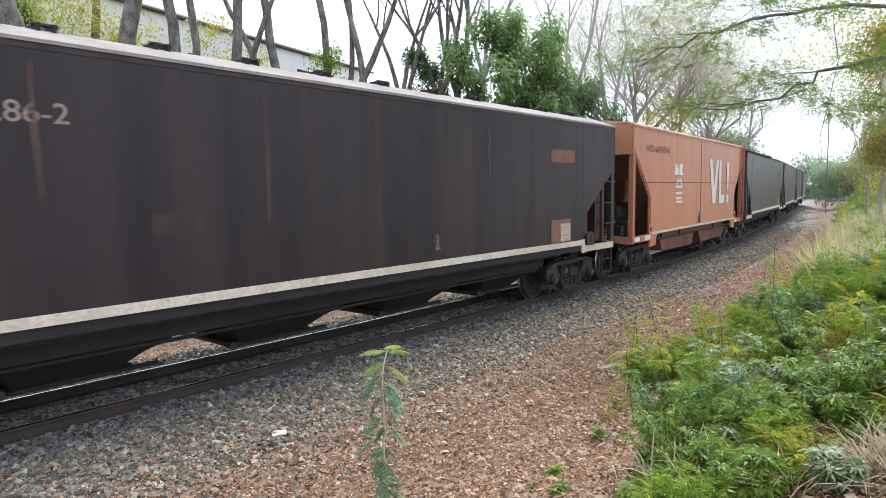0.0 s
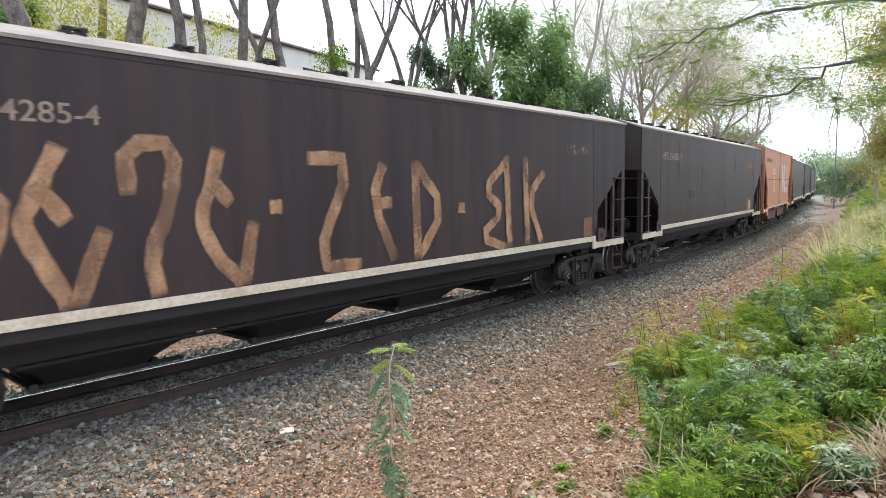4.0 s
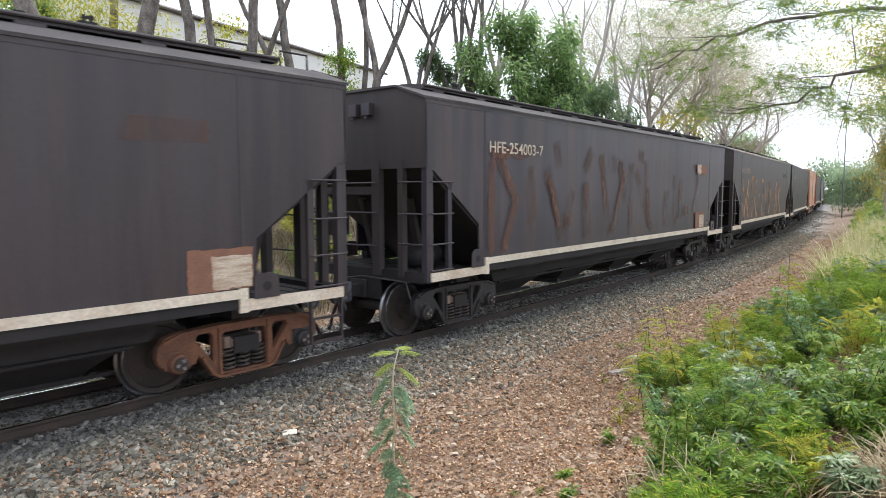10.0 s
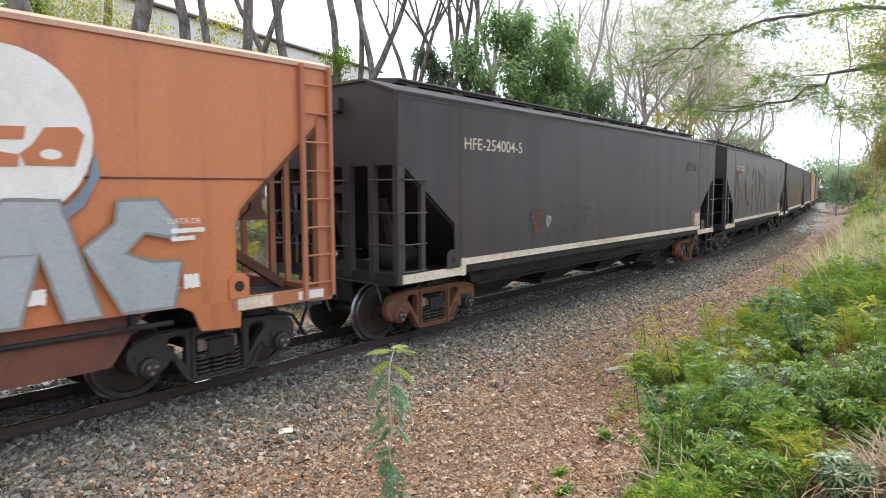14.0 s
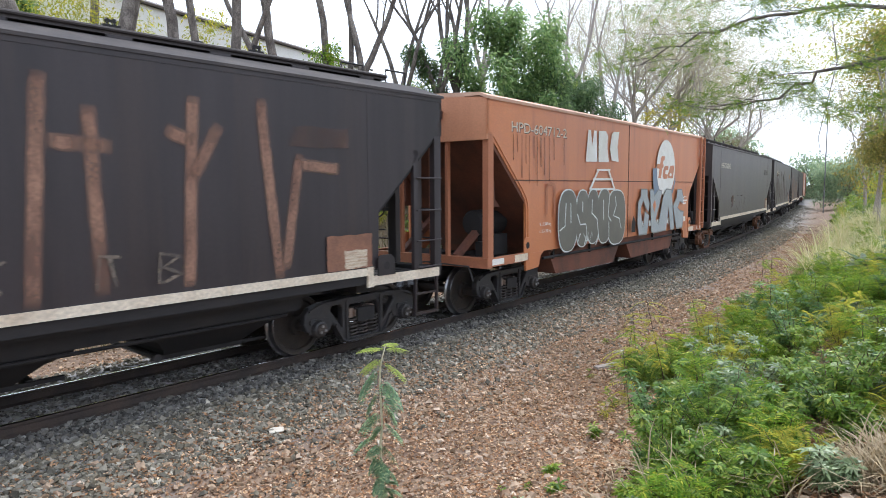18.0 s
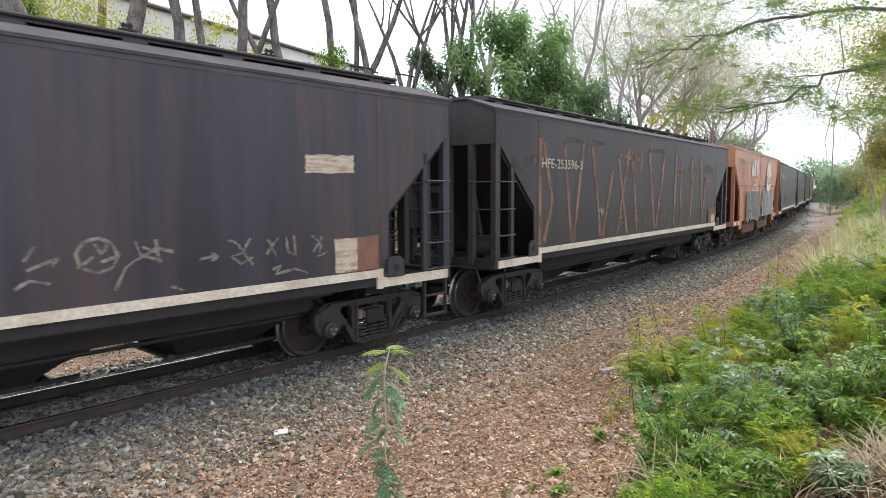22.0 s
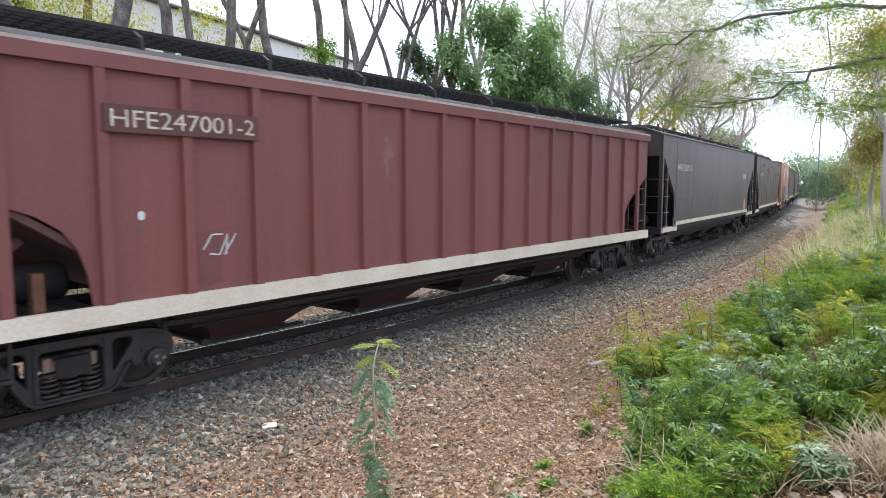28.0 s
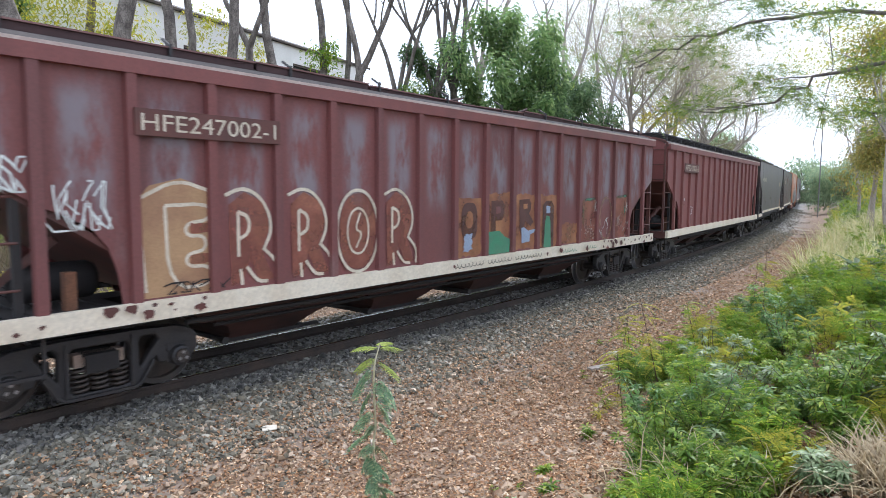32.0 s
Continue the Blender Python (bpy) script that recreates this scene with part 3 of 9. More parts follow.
M_LEAF_DULL = mixed("dull_crown_leaves", [(0.15, 0.16, 0.08), (0.22, 0.21, 0.11), (0.26, 0.22, 0.13), (0.12, 0.14, 0.07)], 0.6, 0.5)
M_SEED = mixed("seedling_leaves", [(0.128, 0.232, 0.128), (0.210, 0.338, 0.180), (0.090, 0.173, 0.093), (0.450, 0.555, 0.285)], 0.5, 0.3)
M_SEED_TOP = mixed("seedling_tip_leaves", [(0.24, 0.34, 0.06), (0.34, 0.42, 0.09), (0.44, 0.47, 0.12)], 0.5, 0.45)
M_SEED_STEM = material("pale_seedling_stem", (0.62, 0.58, 0.42), (0.48, 0.46, 0.30), 9.0, (1, 1, 0.3), (0.4, 0.7), 0.7, 0, 80, 0.15, 0.2)
M_STRAW = mixed("dry_grass", [(0.36, 0.28, 0.17), (0.46, 0.37, 0.23), (0.28, 0.20, 0.12), (0.54, 0.46, 0.31)], 0.7, 0.25)
M_GRASS = mixed("tall_grass", [(0.50, 0.48, 0.20), (0.62, 0.56, 0.29), (0.72, 0.65, 0.38), (0.40, 0.44, 0.15), (0.82, 0.76, 0.50)], 0.6, 0.5)
M_BARK = material("grey_bark", (0.105, 0.088, 0.077), (0.26, 0.23, 0.20), 5.0, (1, 1, 0.45), (0.38, 0.66), 0.9, 0, 26, 0.5, 0.9, 0.03, world_space=True)
# Bark lightened: the bright sky's glare over thin branches is in its colour.
M_BARK_PALE_GLARE = material("pale_bark_with_painted_glare", (0.42, 0.375, 0.33), (0.29, 0.25, 0.215), 3.0, (1, 1, 0.4), (0.35, 0.7), 0.9, 0, 30, 0.3, 0.5, 0.02, world_space=True)
M_TWIG = material("brown_twigs", (0.12, 0.075, 0.05), (0.07, 0.05, 0.036), 6.0, (1, 1, 1), (0.35, 0.7), 0.85, 0, 60, 0.2, 0.2, world_space=True)


def fast_mesh(name, v, f, mats, mi=None, smooth=False):
    """A mesh from arrays whose faces all have the same number of corners."""
    v, f = np.asarray(v, np.float32), np.asarray(f, np.int32)
    me = bpy.data.meshes.new(name)
    me.vertices.add(len(v))
    me.vertices.foreach_set("co", v.ravel())
    me.loops.add(f.size)
    me.loops.foreach_set("vertex_index", f.ravel())
    me.polygons.add(len(f))
    me.polygons.foreach_set("loop_start", np.arange(0, f.size, f.shape[1], dtype=np.int32))
    for m in (mats if isinstance(mats, (list, tuple)) else [mats]):
        me.materials.append(m)
    if mi is not None:
        me.polygons.foreach_set("material_index", np.asarray(mi, np.int32))
    me.polygons.foreach_set("use_smooth", np.full(len(f), smooth, bool))
    me.update(calc_edges=True)
    return me


def turns(yaw, pitch, roll):
    """Rotation matrices Rz @ Rx @ Ry for arrays of angles."""
    n = len(yaw)
    cz, sz, cx, sx, cy, sy = np.cos(yaw), np.sin(yaw), np.cos(pitch), np.sin(pitch), np.cos(roll), np.sin(roll)
    rz, rx, ry = np.zeros((n, 3, 3)), np.zeros((n, 3, 3)), np.zeros((n, 3, 3))
    rz[:, 0, 0], rz[:, 0, 1], rz[:, 1, 0], rz[:, 1, 1], rz[:, 2, 2] = cz, -sz, sz, cz, 1
    rx[:, 0, 0], rx[:, 1, 1], rx[:, 1, 2], rx[:, 2, 1], rx[:, 2, 2] = 1, cx, -sx, sx, cx
    ry[:, 0, 0], ry[:, 0, 2], ry[:, 1, 1], ry[:, 2, 0], ry[:, 2, 2] = cy, sy, 1, -sy, cy
    return rz @ rx @ ry


def strew(tv, tf, pos, rot, scale):
    """Copies of a template at the given places as one set of arrays."""
    tv, tf = np.asarray(tv, float), np.asarray(tf)
    scale = np.asarray(scale, float)
    if scale.ndim == 1:
        scale = scale[:, None]
    v = np.einsum("nij,nkj->nki", rot, tv[None] * scale[:, None, :] if scale.shape[1] == 3 else tv[None] * scale[:, :, None]) + np.asarray(pos)[:, None, :]
    f = tf[None] + (np.arange(len(pos)) * len(tv))[:, None, None]
    return v.reshape(-1, 3), f.reshape(-1, tf.shape[1])


def join(sets):
    vs, fs, k = [], [], 0
    for v, f in sets:
        vs.append(v)
        fs.append(f + k)
        k += len(v)
    return np.concatenate(vs), np.concatenate(fs)


LEAF_V = [(0, 0, 0), (0.20, 0.32, 0.03), (0, 1.0, -0.06), (-0.20, 0.32, 0.03)]           # folded lance-shaped leaf, one long
LEAF_F = [(0, 1, 2), (0, 2, 3)]
SPRIG_A = [math.radians(k) for k in (-150, -80, -40, 0, 40, 80, 150)]                        # a whorl of seven leaves
SPRIG_V = [p for k in SPRIG_A for p in ((0, 0, 0), (0.5 * math.sin(k) + 0.13 * math.cos(k), 0.5 * math.cos(k) - 0.13 * math.sin(k), 0.10), (math.sin(k), math.cos(k), -0.12), (0.5 * math.sin(k) - 0.13 * math.cos(k), 0.5 * math.cos(k) + 0.13 * math.sin(k), 0.10))]
SPRIG_F = [(4 * i, 4 * i + 1, 4 * i + 2, 4 * i + 3) for i in range(7)]
BLADE_V = [(-0.012, 0, 0), (0.012, 0, 0), (-0.010, 0.12, 0.45), (0.010, 0.12, 0.45), (-0.006, 0.34, 0.80), (0.006, 0.34, 0.80), (0, 0.62, 0.95), (0, 0.62, 0.95)]
BLADE_F = [(0, 1, 3, 2), (2, 3, 5, 4), (4, 5, 7, 6)]


def frond(pairs=9, leaflet=0.17, width=0.16):
    """A feathery compound leaf, one long, that arches from the origin along y."""
    v, f = [], []
    for i in range(pairs):
        t = 0.12 + 0.88 * i / (pairs - 1)
        y, z = t, 0.18 * t - 0.42 * t * t
        ln = leaflet * (1.0 - 0.5 * abs(t - 0.5))
        for e in (-1, 1):
            k = len(v)
            v += [(0, y - 0.02, z), (e * ln * 0.5, y + 0.03 + ln * width, z + 0.01), (e * ln, y + 0.07, z - 0.03), (e * ln * 0.5, y + 0.05 - ln * width, z + 0.01)]
            f += [(k, k + 1, k + 2, k + 3)]
    k = len(v)
    v += [(-0.006, 0, 0), (0.006, 0, 0), (0.004, 0.5, -0.015), (-0.004, 0.5, -0.015), (0.003, 1.0, -0.24), (-0.003, 1.0, -0.24)]
    f += [(k, k + 1, k + 2, k + 3), (k + 3, k + 2, k + 4, k + 5)]
    return np.array(v), np.array(f)


def rough_stone(seed):
    """A broken angular chip of stone with twelve faces."""
    rg = np.random.default_rng(seed)
    v = np.array([(x, y, z) for z in (-1, 1) for y in (-1, 1) for x in (-1, 1)], float) * 0.72
    v[4:, :2] *= rg.uniform(0.45, 0.85)
    v += rg.uniform(-0.34, 0.34, (8, 3))
    v *= np.array([1.15, rg.uniform(0.65, 0.95), rg.uniform(0.40, 0.62)])
    f = np.array([(0, 2, 3), (0, 3, 1), (4, 5, 7), (4, 7, 6), (0, 1, 5), (0, 5, 4), (1, 3, 7), (1, 7, 5), (3, 2, 6), (3, 6, 7), (2, 0, 4), (2, 4, 6)])
    return v, f


def in_band(n, s0, s1, q0, q1, power=1.0):
    s = s0 + (s1 - s0) * RNG.random(n) ** power
    q = RNG.uniform(q0, q1, n)
    if q0 == 0.62:
        q = q0 + (q1 - q0) * RNG.random(n) ** 1.35
    x, y, _ = on_line(s, q)
    return x, y, s, q


def stone_bed(name, label, mat, bands, size, seed):
    sets = []
    for k, (n, s0, s1, q0, q1, pw) in enumerate(bands):
        x, y, s, q = in_band(n, s0, s1, q0, q1, pw)
        keep = (abs(abs(q) - 0.53) > 0.10)
        x, y, s, q = x[keep], y[keep], s[keep], q[keep]
        z = ground_z(x, y)
        for j in range(9):
            m = np.arange(len(x)) % 9 == j
            c = int(m.sum())
            tv, tf = rough_stone(seed + j + 10 * k)
            r = RNG.uniform(size[0], size[1], c) * RNG.choice([0.6, 0.8, 1.0, 1.0, 1.5], c)
            pos = np.column_stack([x[m], y[m], z[m] + r * RNG.uniform(-0.1, 0.5, c)])
            sets.append(strew(tv, tf, pos, turns(RNG.uniform(0, 6.28, c), RNG.uniform(-0.7, 0.7, c), RNG.uniform(-0.7, 0.7, c)), r))
    v, f = join(sets)
    return tagged(new(name, fast_mesh(name, v, f, mat)), label, "ballast", kind="stuff")


stone_bed("ballast", "grey crushed stone ballast along the track", M_BALLAST,
          [(50000, -8, 16, 1.08, 2.3, 1.0), (3000, -5, 16, 2.1, 3.2, 1.0), (9000, -8, 16, -1.9, -0.62, 1.0), (20000, 16, 42, 1.08, 2.4, 1.2), (6000, 16, 60, -2.6, -0.62, 1.2), (7000, 42, 90, 0.62, 3.0, 1.2)], (0.015, 0.033), 3)
stone_bed("ballast", "dark oil-stained ballast between and beside the rails, train shade painted in", M_BALLAST_OILY_SHADE,
          [(17000, -8, 16, 0.62, 1.22, 1.0), (8000, -8, 16, -0.45, 0.45, 1.0), (7000, 16, 60, 0.62, 1.22, 1.2), (4000, 16, 60, -0.45, 0.45, 1.2)], (0.017, 0.034), 55)
stone_bed("path_pebbles", "small brown and pale stones on the trodden path", M_PEBBLE, [(34000, -5, 16, 1.7, 5.2, 1.0), (7000, 0, 6, 5.1, 7.5, 1.0), (7000, -9, 9, 5.1, 10.5, 1.0), (8000, -8, 16, -4.0, -1.5, 1.0), (9000, 16, 50, 2.2, 4.8, 1.2)], (0.008, 0.032), 90)


def leaf_litter():
    sets = []
    for n, s0, s1, q0, q1, pw, sz in ((90000, -5, 14, 2.0, 5.2, 1.0, 0.75), (10000, 5.5, 14, 5.0, 6.8, 1.0, 0.9), (26000, 0, 5.5, 5.1, 7.8, 1.0, 0.75), (30000, -9, 9, 5.1, 10.5, 1.0, 0.9), (9000, -8, 30, -4.5, -1.3, 1.0, 1.1), (24000, 14, 40, 2.2, 5.4, 1.2, 1.2), (12000, -5, 14, 1.3, 2.2, 1.0, 0.9), (3000, 14, 40, 1.6, 2.3, 1.2, 1.2)):
        x, y, s, q = in_band(n, s0, s1, q0, q1, pw)
        z = ground_z(x, y)
        pos = np.column_stack([x, y, z + RNG.uniform(0.002, 0.03, n)])
        sc = RNG.uniform(0.025, 0.065, n) * sz
        sets.append(strew(LEAF_V, LEAF_F, pos, turns(RNG.uniform(0, 6.28, n), RNG.uniform(-0.5, 0.5, n), RNG.uniform(-0.6, 0.6, n)), np.column_stack([sc * RNG.uniform(0.7, 1.9, n), sc, sc * 2])))
    v, f = join(sets)
    return tagged(new("leaf_litter", fast_mesh("leaf_litter", v, f, M_LITTER)), "dry brown leaf litter on the path", "leaf litter", kind="stuff")


leaf_litter()

# ---- rolling stock ----
HALF = 1.40          # half width of a body
WHEELBASE, WHEEL_R = 1.63, 0.42


def wheelset_mesh():
    sh = Shape()
    for e in (-1, 1):
        c = 0.53 * e
        prof = [(0.075, c + 0.09 * e, 0), (0.13, c + 0.085 * e, 0), (0.15, c + 0.03 * e, 0), (0.335, c + 0.02 * e, 0), (0.350, c + 0.055 * e, 0), (0.405, c + 0.062 * e, 0),
                (0.412, c + 0.058 * e, 1), (WHEEL_R, c - 0.020 * e, 1), (0.430, c - 0.032 * e, 1), (0.448, c - 0.042 * e, 1), (0.440, c - 0.062 * e, 0),
                (0.345, c - 0.064 * e, 0), (0.335, c - 0.03 * e, 0), (0.15, c - 0.04 * e, 0), (0.13, c - 0.09 * e, 0), (0.075, c - 0.092 * e, 0)]
        sh.lathe(prof, 40)
        for k in range(3):
            a = 2 * math.pi * k / 3
            sh.cur = 2
            sh.box(0.045 * math.cos(a) - 0.016, 0.045 * math.cos(a) + 0.016, min(1.115 * e, 1.135 * e), max(1.115 * e, 1.135 * e), 0.045 * math.sin(a) - 0.016, 0.045 * math.sin(a) + 0.016)
            sh.cur = 0
        sh.lathe([(0.0, 1.12 * e, 0), (0.072, 1.12 * e, 0), (0.078, 1.10 * e, 0), (0.078, 1.04 * e, 0)], 16)
        for k in range(2):        # cast marks on the wheel face
            sh.box(0.30 * math.cos(k * 3 + 1) - 0.02, 0.30 * math.cos(k * 3 + 1) + 0.02, min(c + 0.02 * e, c + 0.034 * e), max(c + 0.02 * e, c + 0.034 * e),
                   0.30 * math.sin(k * 3 + 1) - 0.012, 0.30 * math.sin(k * 3 + 1) + 0.012)
    sh.lathe([(0.078, -1.05, 0), (0.078, -0.6, 0), (0.085, -0.4, 0), (0.085, 0.4, 0), (0.078, 0.6, 0), (0.078, 1.05, 0)], 16)
    me = sh.mesh("wheelset", [M_WHEEL, M_TREAD, M_BOLT])
    return me


def side_frame_mesh(y0, y1, mat):
    """A cast frame with a spring window in the middle and a window to each side."""
    half = [(1.00, 0.40), (1.04, 0.50), (1.03, 0.62), (0.95, 0.71), (0.78, 0.755), (0.36, 0.775)]
    low = [(0.95, 0.38), (0.93, 0.52), (0.70, 0.52), (0.67, 0.36), (0.60, 0.37), (0.565, 0.45), (0.41, 0.20), (0.33, 0.155)]
    outer = [(-x, z) for x, z in half] + half[::-1] + low + [(-x, z) for x, z in low[::-1]]
    tri = [(0.395, 0.36), (0.52, 0.53), (0.60, 0.63), (0.57, 0.685), (0.43, 0.69), (0.385, 0.64)]
    holes = [[(-0.29, 0.24), (-0.25, 0.215), (0.25, 0.215), (0.29, 0.24), (0.29, 0.62), (0.25, 0.665), (-0.25, 0.665), (-0.29, 0.62)], tri, [(-x, z) for x, z in tri[::-1]]]
    bm = bmesh.new()
    for loop in [outer] + holes:
        vs = [bm.verts.new((x, y0, z)) for x, z in loop]
        for i in range(len(vs)):
            bm.edges.new((vs[i], vs[(i + 1) % len(vs)]))
    bmesh.ops.triangle_fill(bm, use_beauty=True, use_dissolve=False, edges=bm.edges[:])
    got = bmesh.ops.extrude_face_region(bm, geom=bm.faces[:])
    bmesh.ops.translate(bm, vec=(0, y1 - y0, 0), verts=[g for g in got["geom"] if isinstance(g, bmesh.types.BMVert)])
    bmesh.ops.recalc_face_normals(bm, faces=bm.faces)
    # flange rims round the outline give the casting its depth
    me = bpy.data.meshes.new("side_frame")
    bm.to_mesh(me)
    bm.free()
    me.materials.append(mat)
    return me


def rim(sh, loop, y, wide, deep):
    for a, b in zip(loop, loop[1:]):
        sh.bar((a[0], y, a[1]), (b[0], y, b[1]), wide, deep, up=(0, 1, 0))
    return sh


def spring_mesh():
    pts = [(0.058 * math.cos(t * 0.7), 0.058 * math.sin(t * 0.7), 0.215 + 0.25 * t / 45) for t in range(46)]
    pts = [(1.4 * x, 1.4 * y, z) for x, y, z in pts]
    return Shape().tube(pts, 0.016, 6).mesh("spring", M_WHEEL, True)


WHEELSET = wheelset_mesh()
SPRING = spring_mesh()
FRAME = {}


def frame_mesh(mat, e):
    key = (mat.name, e)
    if key not in FRAME:
        FRAME[key] = side_frame_mesh(0.91 * e, 1.02 * e, mat)
    return FRAME[key]


def bogie(parent, x, mat):
    sh = Shape()
    sh.box(-0.16, 0.16, -1.08, 1.08, 0.42, 0.60)
    sh.prism([(-0.16, 0.60), (0.16, 0.60), (0.12, 0.70), (-0.12, 0.70)], -0.5, 0.5)
    sh.lathe([(0.0, 0.80, 0), (0.20, 0.80, 0), (0.22, 0.70, 0), (0.24, 0.62, 0)], 20, "z")
    for e in (-1, 1):                      # brake beams and hangers
        sh.bar((0.36 * e, -0.72, 0.34), (0.36 * e, 0.72, 0.34), 0.06, 0.09)
        for y in (-0.53, 0.53):
            sh.box(0.36 * e - 0.045, 0.36 * e + 0.045, y - 0.05, y + 0.05, 0.26, 0.48)
    bg = part("bogie", sh, M_UNDER, parent, "three-piece cast steel bogie", at=pose(x, 0, 0))
    for e in (-1, 1):
        fr = part("side_frame", frame_mesh(mat, e), None, bg)
        bevelled(fr, 0.018, 2)
        trim = Shape()
        y = 1.03 * e
        rim(trim, [(-0.97, 0.665), (-0.77, 0.735), (-0.35, 0.755), (0.35, 0.755), (0.77, 0.735), (0.97, 0.665)], y, 0.03, 0.05)
        rim(trim, [(-0.53, 0.43), (-0.40, 0.215), (-0.32, 0.175), (0.32, 0.175), (0.40, 0.215), (0.53, 0.43)], y, 0.03, 0.05)
        trim.box(-0.335, -0.30, min(y, y + 0.015 * e), max(y, y + 0.015 * e), 0.20, 0.74).box(0.30, 0.335, min(y, y + 0.015 * e), max(y, y + 0.015 * e), 0.20, 0.74)
        part("frame_flange", trim, mat, bg)
        for cx in (-0.19, 0.0, 0.19):
            part("spring", SPRING, None, bg, "coiled suspension spring", at=pose(cx, 0.97 * e, 0))
        cap = Shape().box(-0.24, 0.24, min(0.86 * e, 0.99 * e), max(0.86 * e, 0.99 * e), 0.47, 0.60).box(-0.17, -0.11, min(0.99 * e, 1.04 * e), max(0.99 * e, 1.04 * e), 0.49, 0.58).box(0.11, 0.17, min(0.99 * e, 1.04 * e), max(0.99 * e, 1.04 * e), 0.49, 0.58)
        part("bolster_end", cap, M_DARKLET, bg, "worn grey bolster end")
        for w in (-1, 1):
            bx = Shape().lathe([(0.0, 1.10 * e, 0), (0.075, 1.10 * e, 0), (0.105, 1.085 * e, 0), (0.115, 1.04 * e, 0), (0.115, 0.90 * e, 0), (0.08, 0.88 * e, 0)], 18)
            bx.box(-0.135, 0.135, min(0.91 * e, 1.03 * e), max(0.91 * e, 1.03 * e), 0.06, 0.135)
            bx.box(-0.15, -0.10, min(0.92 * e, 1.02 * e), max(0.92 * e, 1.02 * e), -0.06, 0.13).box(0.10, 0.15, min(0.92 * e, 1.02 * e), max(0.92 * e, 1.02 * e), -0.06, 0.13)
            part("axle_box", bx, mat if w == e else M_IRON, bg, at=pose(w * WHEELBASE / 2, 0, WHEEL_R))
    for w in (-1, 1):
        part("wheelset", WHEELSET, None, bg, "steel wheels with polished treads on an axle", at=pose(w * WHEELBASE / 2, 0, WHEEL_R))
    return bg


def coupler(parent, e, half):
    """Knuckle coupler with its pocket, at the end e = -1 or 1 of a body."""
    sh = Shape()
    x0 = half * e
    sh.box(min(x0 - 0.6 * e, x0 + 0.02 * e), max(x0 - 0.6 * e, x0 + 0.02 * e), -0.17, 0.17, 0.62, 0.90)
    sh.box(min(x0, x0 + 0.30 * e), max(x0, x0 + 0.30 * e), -0.07, 0.07, 0.67, 0.83)
    sh.cur = 1
    sh.prism([(x0 + 0.26 * e, -0.13), (x0 + 0.40 * e, -0.16), (x0 + 0.50 * e, -0.10), (x0 + 0.48 * e, 0.02), (x0 + 0.40 * e, 0.04), (x0 + 0.42 * e, 0.13), (x0 + 0.30 * e, 0.15)], 0.60, 0.90, "z")
    sh.tube([(x0 + 0.43 * e, -0.06, 0.56), (x0 + 0.43 * e, -0.06, 0.94)], 0.035, 8)
    ob = part("coupler", sh, [M_IRON, M_GREASE], parent, "greasy steel knuckle coupler")
    bevelled(ob, 0.02, 2)
    hose = Shape()
    y = -0.28 * -e * -1
    hose.tube([(x0 - 0.05 * e, y, 0.62), (x0 + 0.18 * e, y, 0.55), (x0 + 0.34 * e, y * 0.8, 0.36), (x0 + 0.46 * e, y * 0.5, 0.22), (x0 + 0.54 * e, y * 0.3, 0.19)], 0.024, 8)
    part("air_hose", hose, M_UNDER, parent, "black rubber brake hose")
    lev = Shape().tube([(x0 + 0.38 * e, 0, 0.95), (x0 + 0.12 * e, -0.2, 0.98), (x0 + 0.10 * e, -1.1, 0.95), (x0 + 0.12 * e, -1.2, 0.72)], 0.014, 6)
    part("uncoupling_lever", lev, M_IRON, parent)


def plate(poly, y0, y1):
    return Shape().prism(poly, y0, y1)


